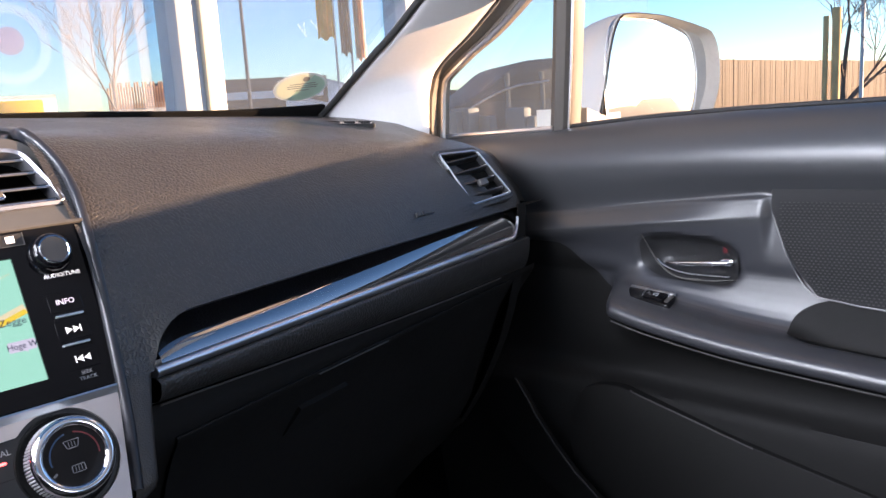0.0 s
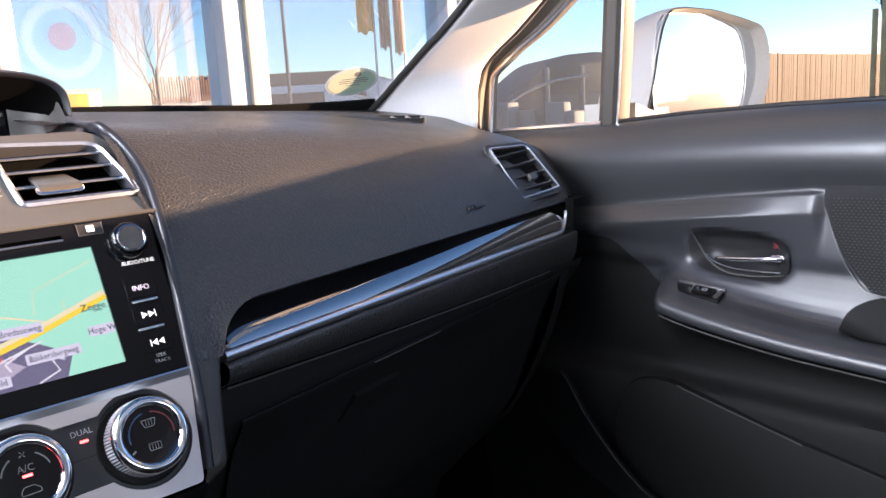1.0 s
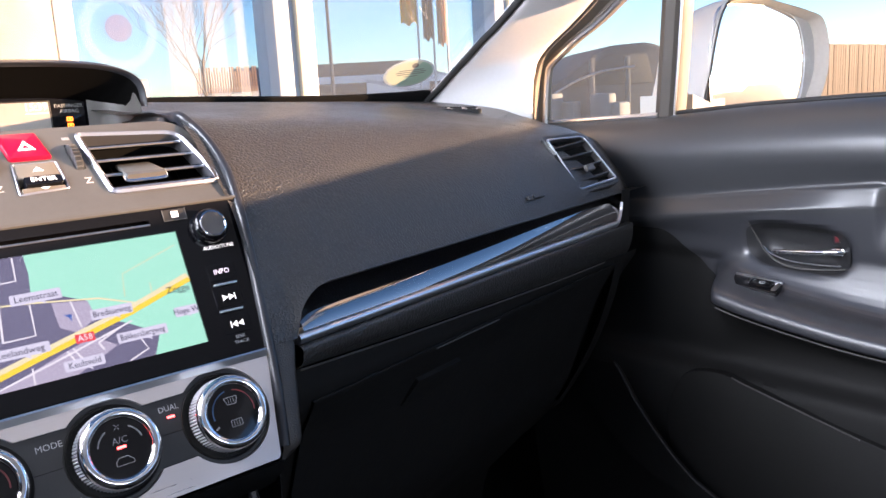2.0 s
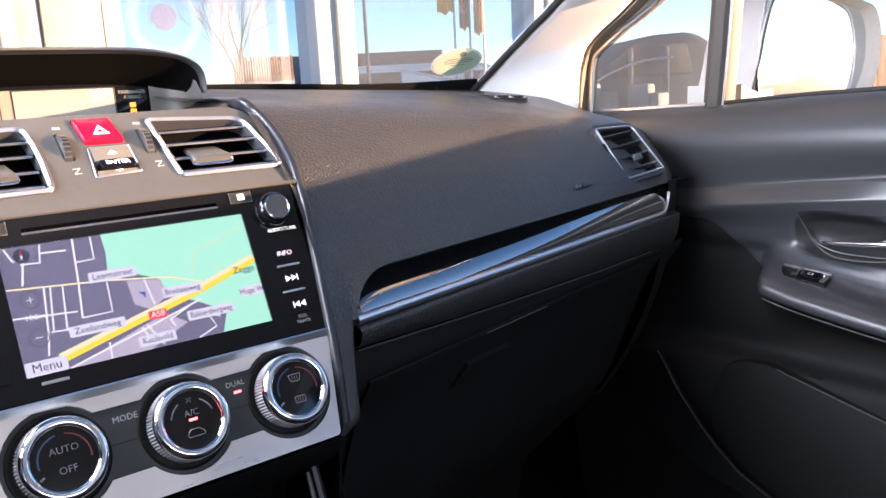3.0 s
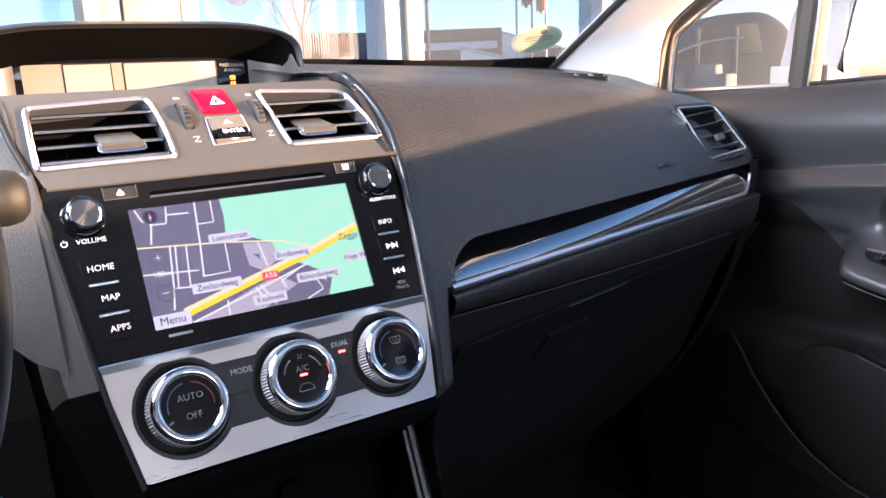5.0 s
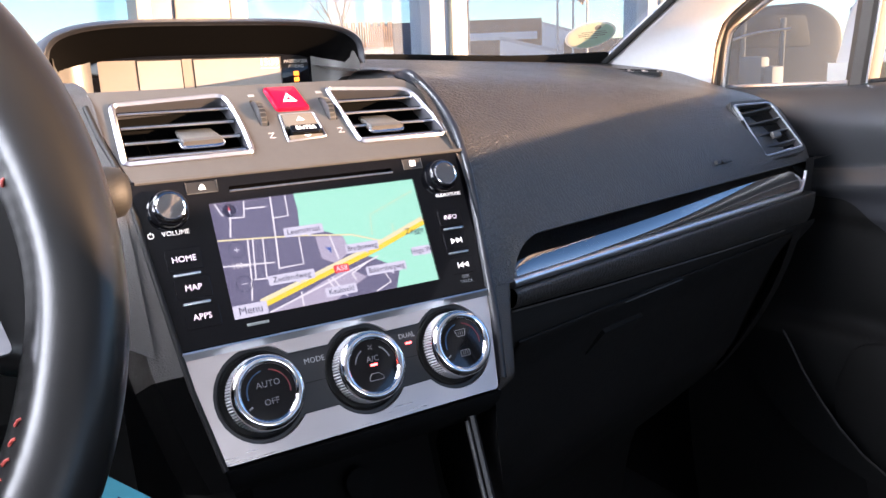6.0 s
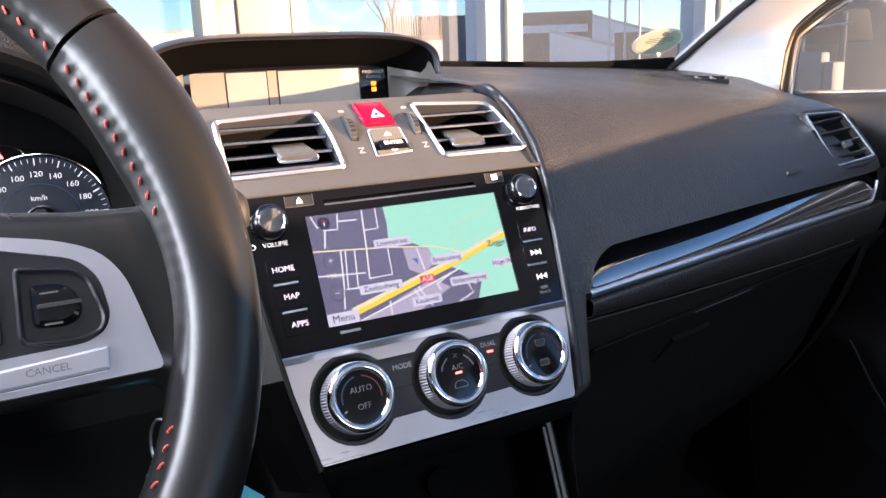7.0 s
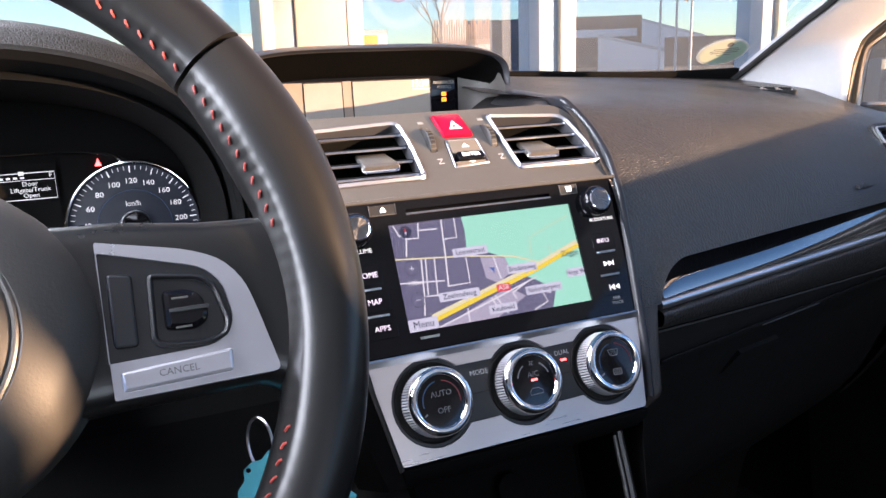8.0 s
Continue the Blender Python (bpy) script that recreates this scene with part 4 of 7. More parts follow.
LCD = material("pale_lcd", (0.215, 0.195, 0.175), 0.38, spread=0.06)
LCDB = material("beige_display_mask", (0.19, 0.15, 0.12), 0.4, spread=0.06)
part("mask", slab(rect(-0.098, -0.020, 0.0665, 0.0155), 0.0, 0.0004, MD, 0), LCDB, hood, "beige mask round the two screens")
for a, b, nm in ((-0.0655, -0.0280, "left_lcd"), (-0.0165, 0.0650, "right_lcd")):
    part("screen_border", slab(rect(a - 0.0012, -0.020, b + 0.0012, 0.0158), 0.0004, 0.0008, MD, 0), MATT, hood)
    part("lcd_screen", slab(rect(a, -0.0195, b, 0.0146), 0.0008, 0.0012, MD, 0), LCD, hood, "pale sun-washed screen")
lettering("15:39", 0.0088, MD @ T(0.0545, 0.0103, 0.0014), INK, hood)
part("status_line", block(0.046, 0.0048, 0, 0.0640, 0.0053, 0.0014, MD, 0.0001), INK, hood)
lettering("PASSENGER", 0.0046, MD @ T(0.0815, 0.0105, 0.0004), INKDIM, hood)
lettering("AIRBAG", 0.0046, MD @ T(0.0815, 0.0058, 0.0004), INKDIM, hood)
for z in (-0.0010, -0.0066):
    part("airbag_lamp", frame_ring(rounded(rect(0.0785, z - 0.002, 0.0835, z + 0.002), 0.0005, 2), 0.0009, 0, 0.0006, MD, 0.0001), AMBER, hood, "glowing orange airbag lamp")
    part("airbag_lamp", block(0.0802, z - 0.0008, 0, 0.0820, z + 0.0008, 0.0006, MD, 0.0001), AMBER, hood, "glowing orange airbag lamp")

# ---- centre stack sides ----
def stack_edge_u(v):
    """Half width of the stack's face, v below its middle line."""
    return table(v, ((-0.03, 0.1172), (-0.0188, 0.1168), (0.0232, 0.1138), (0.0786, 0.1080), (0.1096, 0.1046), (0.155, 0.0962), (0.17, 0.0940)))


# rounded black strip: from the display hood round the vents and down the stack
path = [Vector(p) for p in ((0.1440, 0.206, 1.0450), (0.1365, 0.174, 1.0445), (0.1280, 0.136, 1.0440), (0.1210, 0.104, 1.0435))]
path += [MV @ Vector((u, v, 0.0032)) for u, v in ((0.1110, 0.0690), (0.1172, 0.0560), (0.1205, 0.0420), (0.1218, 0.0270), (0.1212, 0.0120), (0.1195, -0.0020))]
path += [MS @ Vector((stack_edge_u(v) + 0.0034, -v, 0.0026)) for v in (-0.005, 0.015, 0.035, 0.055, 0.075, 0.095, 0.115, 0.135, 0.150)]
path = smooth_path(path, 6)
rows = []
for i, p in enumerate(path):
    t = (path[min(i + 1, len(path) - 1)] - path[max(i - 1, 0)]).normalized()
    k = i / (len(path) - 1)
    out = Vector((0.18, -0.80, 0.55)).normalized() if k > 0.25 else Vector((-0.25, -0.55, 0.80)).normalized()
    out = (out - t * out.dot(t)).normalized()
    side = t.cross(out)
    w = 0.0031 + 0.0044 * (1 - sstep(0.0, 0.26, k))
    h = 0.0030
    rows.append([p - side * w * 1.1 - out * 0.012] + [p + side * w * math.sin(a) + out * (h * math.cos(a) - 0.0008) for a in np.linspace(-1.45, 1.45, 11)] + [p + side * w * 1.1 - out * 0.012])
part("stack_edge", sheet(rows), EDGE, dash, "satin black strip round the centre stack")
# foot of the pad beside the climate panel
rows = []
for v in [0.074, 0.080, 0.084, 0.090, 0.098, 0.106, 0.117, 0.1284, 0.140, 0.148, 0.1525, 0.1555, 0.158]:
    so = stack_edge_u(v) + 0.003
    re = table(v, ((0.074, 0.1345), (0.0834, 0.1325), (0.1059, 0.1257), (0.1284, 0.1201), (0.1480, 0.1156), (0.1525, 0.1135), (0.1560, 0.1080), (0.158, 0.1035)))
    o = -0.0004 - 0.006 * sstep(0.150, 0.158, v)
    up = 0.0030 * (1 - sstep(0.085, 0.150, v)) - 0.004 * sstep(0.082, 0.074, v)
    rows.append(smooth_path([MS @ Vector((u, -v, z)) for u, z in ((so, o + up), (lerp(so, re, 0.45), o + 0.0003 + up * 0.6), (re - 0.0042, o + up * 0.15), (re - 0.0012, o - 0.0014), (re, o - 0.006), (re + 0.001, -0.03), (re + 0.001, -0.07))], 3))
part("pad_foot", sheet(rows), CHEEK, dash, "foot of the soft pad beside the climate panel")
# driver's side of the stack
rows = []
for v in np.linspace(-0.03, 0.168, 30):
    inn = stack_edge_u(v)
    out = inn + table(v, ((-0.03, 0.0095), (0.02, 0.0145), (0.09, 0.0185), (0.15, 0.0150), (0.168, 0.012)))
    P = (lambda u, o: MV @ Vector((-u - 0.0035, -0.0168 + (-0.016 - v), o))) if v < -0.016 else (lambda u, o: MS @ Vector((-u, -v, o)))
    rows.append([P(inn - 0.0005, -0.006), P(inn, 0.0005), P(inn + 0.0018, 0.0022), P(inn + 0.0045, 0.0018), P(out - 0.003, 0.0006), P(out, -0.0006), P(out + 0.002, -0.005), P(out + 0.003, -0.06)])
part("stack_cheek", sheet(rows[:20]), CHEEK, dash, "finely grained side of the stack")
# lower half of the cheek in near-black, painting the shade there
part("shaded_cheek", sheet(rows[19:]), LININGSHADE, dash, "lower side of the stack, its shade painted near-black")
part("stack_edge", tube([MV @ Vector((-u - 0.0035, v, 0.0018)) for u, v in ((0.1265, 0.05), (0.124, 0.02), (0.1205, 0.0))] +
                        [MS @ Vector((-stack_edge_u(v) - 0.001, -v, 0.0016)) for v in np.linspace(0.0, 0.158, 14)], 0.0019, 8), MATT, dash)

# ---- head unit ----
hu = thing("head_unit", MS @ Vector((0, -0.04, 0)), "gloss black navigation radio with a lit map screen", "car radio")
HU = rounded([(-0.1075, -0.0860), (0.1075, -0.0860), (0.1165, 0.0188), (-0.1165, 0.0188)], [0.002, 0.002, 0.004, 0.004], 3)
SCR = rect(-0.0725, -0.0735, 0.0725, 0.0003)
part("faceplate", plate(HU, [SCR, rounded(rect(-0.058, 0.0068, 0.0575, 0.0098), 0.001, 2)], 0.0008, 0.008, MS), GLOSS, hu)
part("disc_slot", slab(rounded(rect(-0.059, 0.0060, 0.0585, 0.0105), 0.001, 2), -0.008, -0.006, MS, 0), MATT, hu)
part("slot_lip", tube([MS @ Vector((-0.058, 0.0066, 0.001)), MS @ Vector((0.0575, 0.0066, 0.001))], 0.0007, 6), BRIGHT, hu)


def screen_glow(name, colour, strength=1.0):
    m = bpy.data.materials.new(name)
    m.use_nodes = True
    b = m.node_tree.nodes["Principled BSDF"]
    b.inputs["Base Color"].default_value = (0.02, 0.02, 0.02, 1)
    b.inputs["Roughness"].default_value = 0.25
    b.inputs["Emission Color"].default_value = (*colour, 1)
    b.inputs["Emission Strength"].default_value = strength
    return m


G = 0.125
LAND = screen_glow("map_town", (0.15, 0.145, 0.24), G)
FIELD = screen_glow("map_field", (0.36, 0.85, 0.66), G)
PALE = screen_glow("map_pale", (0.46, 0.43, 0.56), G)
ROADW = screen_glow("map_road_white", (0.85, 0.85, 0.92), G)
ROADY = screen_glow("map_road_yellow", (0.95, 0.72, 0.05), G)
ROADP = screen_glow("map_road_cream", (0.86, 0.80, 0.50), G)
TAGW = screen_glow("map_label_white", (0.68, 0.69, 0.84), G)
TAGR = screen_glow("map_label_red", (0.85, 0.06, 0.08), G)
TEXTD = screen_glow("map_text", (0.02, 0.02, 0.06), G)
TEXTW = screen_glow("map_text_white", (0.9, 0.9, 0.95), G)
ARROW = screen_glow("map_arrow_blue", (0.03, 0.12, 0.45), G)
scr = part("map_screen", slab(SCR, -0.004, -0.0012, MS, 0), LAND, hu, "lit navigation map")


def mm(points):
    return [(a / 1000, b / 1000) for a, b in points]


def flat(name, outline, z, mat):
    return part(name, slab(outline, z - 0.0001, z, MS, 0), mat, scr)


def road(points, width, z, mat, name="road_line"):
    pts = [Vector(p) for p in mm(points)]
    L, R = [], []
    for i, p in enumerate(pts):
        t = (pts[min(i + 1, len(pts) - 1)] - pts[max(i - 1, 0)]).normalized()
        nrm = Vector((-t.y, t.x)) * width / 2000
        L.append(p + nrm)
        R.append(p - nrm)
    return flat(name, L + R[::-1], z, mat)


flat("field", mm([(-16.8, 0.3), (-16.4, -10.7), (-18.5, -26), (-2.2, -27), (10.2, -32.6), (12.7, -43.1), (29.1, -50.8), (45.4, -60.7), (39.6, -73.4), (72.5, -73.4), (72.5, 0.3)]), -0.0010, FIELD)
flat("built_up_area", mm([(-9, -30), (10.2, -32.6), (12.7, -43.1), (1, -50), (-8, -45)]), -0.00095, PALE)
flat("built_up_area", mm([(-49, -73.4), (-8, -59), (8, -54), (20, -62), (-5, -73.4)]), -0.00095, PALE)
for pts, w in (([(-32.7, 0.2), (-35.0, -25.7), (-37.5, -47.0)], 1.1), ([(-22.8, 0.1), (-23.6, -13.6), (-33.8, -13.9)], 0.9), ([(-60.7, -9.7), (-63.4, -22.4)], 1.1), ([(-53.2, -24.5), (-56.5, -51.8), (-58.9, -63.6)], 1.0),
               ([(-50.0, -24.8), (-53.5, -50.4)], 0.9), ([(-43.6, -25.4), (-46.7, -51.6)], 0.9), ([(-20.0, -28.5), (-20.9, -46.4), (-37.5, -46.6)], 0.9), ([(-50.2, -0.2), (-52.1, -10.8), (-62.0, -10.3)], 1.0),
               ([(-51.0, -5.4), (-37.3, -5.9)], 1.0), ([(-68.7, -0.1), (-65.5, -8.0), (-61.5, -6.5)], 1.0), ([(-71.9, -40.0), (-39.3, -42.4)], 0.9), ([(-55.0, -51.0), (-40.2, -52.0)], 0.9), ([(1.0, -31.0), (3.4, -47.2)], 0.9),
               ([(10.2, -58.1), (24.1, -52.0)], 1.0), ([(12.2, -63), (10.0, -58.1)], 1.0), ([(33.9, -62.0), (36.5, -68.4), (24.4, -72.9)], 0.9), ([(-4.1, -58.2), (-0.3, -65.7)], 1.0), ([(-7.4, -59.2), (-4.3, -66.0)], 1.0), ([(-26.8, -63.8), (-27.4, -73.2)], 0.9),
               ([(-49.8, -73.0), (-7.5, -61.2), (31.5, -49.8)], 1.0)):
    road(pts, w, -0.0008, ROADW)
for pts, w in (([(31.3, -34.7), (33.5, -20.6), (69.8, -8.0)], 0.5), ([(48.0, -28.8), (47.6, -36.0)], 0.5)):
    road(pts, w, -0.0009, ROADP)
road([(-71.9, -23.5), (-19.8, -27.7), (16.6, -32.5), (41.0, -41.3)], 1.0, -0.0007, ROADP)
road([(-53.5, -66.6), (-15.3, -56.2), (32.9, -43.2), (72.3, -29.8)], 5.6, -0.00065, ROADP)
road([(-52.0, -67.8), (-15.3, -57.6), (32.9, -44.6), (72.3, -31.6)], 3.0, -0.0006, ROADY)
for body, x, y, w in (("Leemstraat", -15.8, -24.7, 27), ("Bredaseweg", 21.7, -41.8, 24), ("Zeelandweg", -30.8, -53.6, 31), ("Bakkersbergweg", 35.5, -58.8, 30), ("Keulsveld", -0.1, -67.8, 22), ("Hoge W", 64.8, -51.0, 14.8)):
    flat("label", rounded(mm(rect(x - w / 2, y - 3.1, x + w / 2, y + 3.1)), 0.0008, 2), -0.0005, TAGW)
    flat("label_tail", mm([(x + w * 0.05, y - 3.0), (x + w * 0.15, y - 3.0), (x + w * 0.16, y - 4.8)]), -0.0005, TAGW)
    lettering(body, 0.0052, MS @ T(x / 1000, y / 1000, -0.00045), TEXTD, scr, squash=min(1.0, w / (len(body) * 2.75)))
lettering("Zegge", 0.0060, MS @ T(0.0635, -0.0365, -0.00045), TEXTD, scr)
flat("road_sign", rounded(mm(rect(-1.8, -56.2, 8.8, -51.0)), 0.0006, 2), -0.0005, TAGR)
lettering("A58", 0.0050, MS @ T(0.0036, -0.0536, -0.00045), TEXTW, scr)
flat("menu_button", rounded(mm(rect(-72.0, -73.3, -50.5, -65.2)), 0.001, 2), -0.0004, TAGW)
lettering("Menu", 0.0068, MS @ T(-0.0612, -0.0692, -0.00035), TEXTD, scr)
lettering("100m", 0.0048, MS @ T(-0.0612, -0.0411, -0.00035), TEXTW, scr)
for y, plus in ((-30.9, True), (-52.6, False)):
    part("zoom_ring", frame_ring([(-0.0615 + 0.0052 * math.cos(a), y / 1000 + 0.0052 * math.sin(a)) for a in np.linspace(0, 2 * math.pi, 24, endpoint=False)], 0.0004, -0.0005, -0.0004, MS, 0.00005), TEXTD, scr)
    flat("zoom_bar", mm(rect(-63.3, y - 0.25, -59.7, y + 0.25)), -0.0004, TAGW)
    if plus:
        flat("zoom_bar", mm(rect(-61.75, y - 1.8, -61.25, y + 1.8)), -0.0004, TAGW)
part("compass", slab([(-0.0606 + 0.0042 * math.cos(a), -0.0054 + 0.0042 * math.sin(a)) for a in np.linspace(0, 2 * math.pi, 24, endpoint=False)], -0.0006, -0.0005, MS, 0), TEXTD, scr)
flat("compass_needle", mm([(-61.4, -5.4), (-60.6, -8.2), (-59.8, -5.4)]), -0.0004, TAGW)
flat("compass_needle", mm([(-61.4, -5.4), (-59.8, -5.4), (-60.6, -2.6)]), -0.0004, TAGR)
flat("position_arrow", mm([(-4.4, -38.2), (-0.2, -38.6), (-1.0, -42.8), (-1.9, -40.3)]), -0.0004, ARROW)
pane = part("screen_glass", slab(shrink(SCR, 0.0001), -0.0002, 0.0, MS, 0), clear_glass("screen_glass", (0.96, 0.97, 1.0), 0.35), hu)
pane.visible_shadow = False


SPUN = material("spun_metal", (0.24, 0.235, 0.235), 0.21, metal=1.0, spread=0.06, rough_spread=0.03)
tg = SPUN.node_tree.nodes.new("ShaderNodeTangent")
tg.direction_type, tg.axis = "RADIAL", "Z"
SPUN.node_tree.nodes["Principled BSDF"].inputs["Anisotropic"].default_value = 0.95
SPUN.node_tree.nodes["Principled BSDF"].inputs["Anisotropic Rotation"].default_value = 0.0
SPUN.node_tree.links.new(tg.outputs[0], SPUN.node_tree.nodes["Principled BSDF"].inputs["Tangent"])


def turn_knob(u, v):
    M = MS @ T(u, v, 0.0008)
    k = part("knob", lathe([(0.0122, 0.0), (0.0122, 0.0006), (0.0114, 0.0010), (0.0114, 0.0058), (0.0108, 0.0078), (0.0094, 0.0092), (0.0084, 0.0096)], M, 44), GLOSS, hu, "gloss black turning knob")
    part("knob_ring", lathe([(0.0087, 0.0093), (0.0087, 0.0098), (0.0081, 0.0101), (0.0077, 0.0097)], M, 44, caps=False), CHROME, k, "chrome ring")
    cap = part("knob_cap", lathe([(0.0080, 0.0092), (0.0077, 0.0097)] + [(0.0077 - 0.00030 * j, 0.0097 + (0.00003 if j % 2 else 0.0)) for j in range(1, 25)], Matrix(), 44), SPUN, k, "dark spun metal cap", 6)
    cap.matrix_basis = M


turn_knob(-0.0972, -0.0012)
turn_knob(0.0937, -0.0010)


LIT = material("backlit_marking", (0.70, 0.62, 0.68), 0.5, glow=(1.0, 0.78, 0.92), glow_strength=0.10)


def key(u, v, w, h, body=None, size=0.006, mat=None):
    o = rounded(rect(u - w / 2, v - h / 2, u + w / 2, v + h / 2), 0.001, 2)
    b = part("key", slab(o, -0.002, 0.0010, MS, 0.0003), mat or GLOSS, hu, "", 12)
    if body:
        lettering(body, size, MS @ T(u, v, 0.0011), LIT, b)
    return b


for body, v, u in (("HOME", -0.0318, -0.0940), ("MAP", -0.0497, -0.0922), ("APPS", -0.0677, -0.0905)):
    key(u, v, 0.0210, 0.0135, body, 0.0052)
key(0.0938, -0.0313, 0.0190, 0.0120, "INFO", 0.0047)
for v, sgn in ((-0.0488, 1), (-0.0668, -1)):
    b = key(0.0935, v, 0.0190, 0.0120)
    for d in (-0.0026, 0.0016):
        part("arrow_mark", slab([(0.0935 + sgn * (d - 0.0018), v - 0.0021), (0.0935 + sgn * (d + 0.0020), v), (0.0935 + sgn * (d - 0.0018), v + 0.0021)], 0.0016, 0.0019, MS, 0), INK, b)
    part("arrow_mark", slab(rect(0.0935 + sgn * 0.0040 - 0.0003, v - 0.0021, 0.0935 + sgn * 0.0040 + 0.0003, v + 0.0021), 0.0016, 0.0019, MS, 0), INK, b)
for u, v in ((-0.0942, -0.0412), (-0.0922, -0.0591), (0.0938, -0.0398), (0.0926, -0.0574)):
    part("key_bar", block(u - 0.0082, v - 0.0008, 0, u + 0.0082, v + 0.0008, 0.0024, MS, 0.0006), BRIGHT, hu, "bright bar between the keys")
ej = key(-0.0745, 0.0112, 0.0190, 0.0070, mat=HARD)
part("eject_mark", slab([(-0.0766, 0.0106), (-0.0724, 0.0106), (-0.0745, 0.0132)], 0.0016, 0.0019, MS, 0), INK, ej)
part("eject_mark", slab(rect(-0.0766, 0.0094, -0.0724, 0.0100), 0.0016, 0.0019, MS, 0), INK, ej)
for u, w in ((-0.0745, 0.0095), (0.0745, 0.0075)):
    part("key_lip", tube([MS @ Vector((u - w, 0.0150, 0.0012)), MS @ Vector((u - w, 0.0074, 0.0012)), MS @ Vector((u + w, 0.0074, 0.0012)), MS @ Vector((u + w, 0.0150, 0.0012))], 0.00035, 6), BAND, hu, "thin shiny edge of the key")
sd = key(0.0745, 0.0112, 0.0150, 0.0075, mat=HARD)
part("card_mark", slab(rect(0.0722, 0.0092, 0.0768, 0.0132), 0.0016, 0.0019, MS, 0), INK, sd)
lettering("VOLUME", 0.0042, MS @ T(-0.0955, -0.0153, 0.0010), INK, hu)
part("power_mark", tube([MS @ Vector((-0.1100 + 0.0016 * math.cos(a), -0.0153 + 0.0016 * math.sin(a), 0.0010)) for a in np.linspace(2.12, 2.12 + 5.17, 16)], 0.0003, 5), INK, hu)
part("power_mark", tube([MS @ Vector((-0.1100, -0.0146, 0.0010)), MS @ Vector((-0.1100, -0.0132, 0.0010))], 0.0003, 5), INK, hu)
lettering("AUDIO/TUNE", 0.0035, MS @ T(0.0970, -0.0146, 0.0010), INK, hu)
lettering("SEEK", 0.0032, MS @ T(0.0935, -0.0752, 0.0010), INKDIM, hu)
lettering("TRACK", 0.0032, MS @ T(0.0935, -0.0786, 0.0010), INKDIM, hu)
part("model_code_bar", block(-0.0660, -0.0790, 0, -0.0520, -0.0772, 0.0010, MS, 0.0001), INKDIM, hu)

# ---- climate panel ----
cl = thing("climate_panel", MS @ Vector((0, -0.12, 0)), "satin silver climate panel with three chrome-ringed dials", "climate control")
KN = ((-0.0662, -0.1203), (0.0022, -0.1203), (0.0688, -0.1200))
CL = rounded([(-0.0955, -0.1560), (0.0955, -0.1560), (0.1070, -0.0915), (-0.1070, -0.0915)], [0.003, 0.003, 0.001, 0.001], 3)


def circle(cx, cy, r, n=48):
    return [(cx + r * math.cos(2 * math.pi * k / n), cy + r * math.sin(2 * math.pi * k / n)) for k in range(n)]


WELL = 0.0292


def panel_hole():
    """Outline of the dark inlay: three round wells joined by a bar."""
    hb, ht = -0.1385, -0.1000
    pts = []
    def arc(c, a0, a1, n=22):
        return [(c[0] + WELL * math.cos(lerp(a0, a1, i / n)), c[1] + WELL * math.sin(lerp(a0, a1, i / n))) for i in range(n + 1)]
    at, ab = math.asin((ht + 0.1203) / WELL), math.asin((hb + 0.1203) / WELL)
    pts += arc(KN[0], at, 2 * math.pi + ab)
    pts += arc(KN[1], math.pi - ab, 2 * math.pi + ab, 16)
    pts += arc(KN[2], -math.pi - ab, at + 0.0, 1)[:1]
    pts += arc(KN[2], math.pi - ab, 3 * math.pi - at, 34)
    pts += arc(KN[1], at, math.pi - at, 16)
    return pts


HOLE = panel_hole()
part("silver_plate", plate(CL, [HOLE], 0.0012, 0.007, MS), SILVER, cl, "brushed satin silver plate")
rows = []
for u in np.linspace(-1, 1, 20):
    rows.append([MS @ Vector((u * 0.1075, -0.0868, -0.003)), MS @ Vector((u * 0.1075, -0.0868, 0.0024)), MS @ Vector((u * 0.1072, -0.0880, 0.0032)), MS @ Vector((u * 0.1070, -0.0918, 0.0014)), MS @ Vector((u * 0.1070, -0.0922, -0.003))])
part("bright_lip", sheet(rows), BRIGHT, cl, "bright lip along the upper edge")
part("inlay", plate(shrink(HOLE, -0.0008), [circle(u, v, 0.0262) for u, v in KN], -0.0012, 0.006, MS), HARD, cl, "matt black inlay")
for u in (-0.0325, 0.0352):
    part("inlay_joint", block(u - 0.013, -0.1206, -0.0014, u + 0.013, -0.1202, -0.0008, MS, 0.0001), MATT, cl)
lettering("MODE", 0.0049, MS @ T(-0.0290, -0.1075, -0.0010), INKSOFT, cl)
lettering("DUAL", 0.0047, MS @ T(0.0375, -0.1060, -0.0010), INKSOFT, cl)
part("dual_lamp", block(0.0355, -0.1118, -0.0012, 0.0400, -0.1104, -0.0006, MS, 0.0002), REDLAMP, cl, "lit red lamp")
FACE = material("smoked_dial_face", (0.006, 0.006, 0.007), 0.09, spread=0.1, rough_spread=0.03)
DIALGREY = material("dial_print", (0.14, 0.14, 0.145), 0.4)
BLUEARC = material("blue_print", (0.012, 0.05, 0.11), 0.4)
REDARC = material("red_print", (0.12, 0.012, 0.012), 0.4)


def arc_mark(M, r, a0, a1, mat, parent, w=0.0009, z=0.0163):
    n = 12
    aa = [radians(lerp(a0, a1, i / n)) for i in range(n + 1)]
    o = [((r + w) * math.cos(a), (r + w) * math.sin(a)) for a in aa] + [(r * math.cos(a), r * math.sin(a)) for a in aa[::-1]]
    part("dial_arc", slab(o, z - 0.0001, z, M, 0), mat, parent)


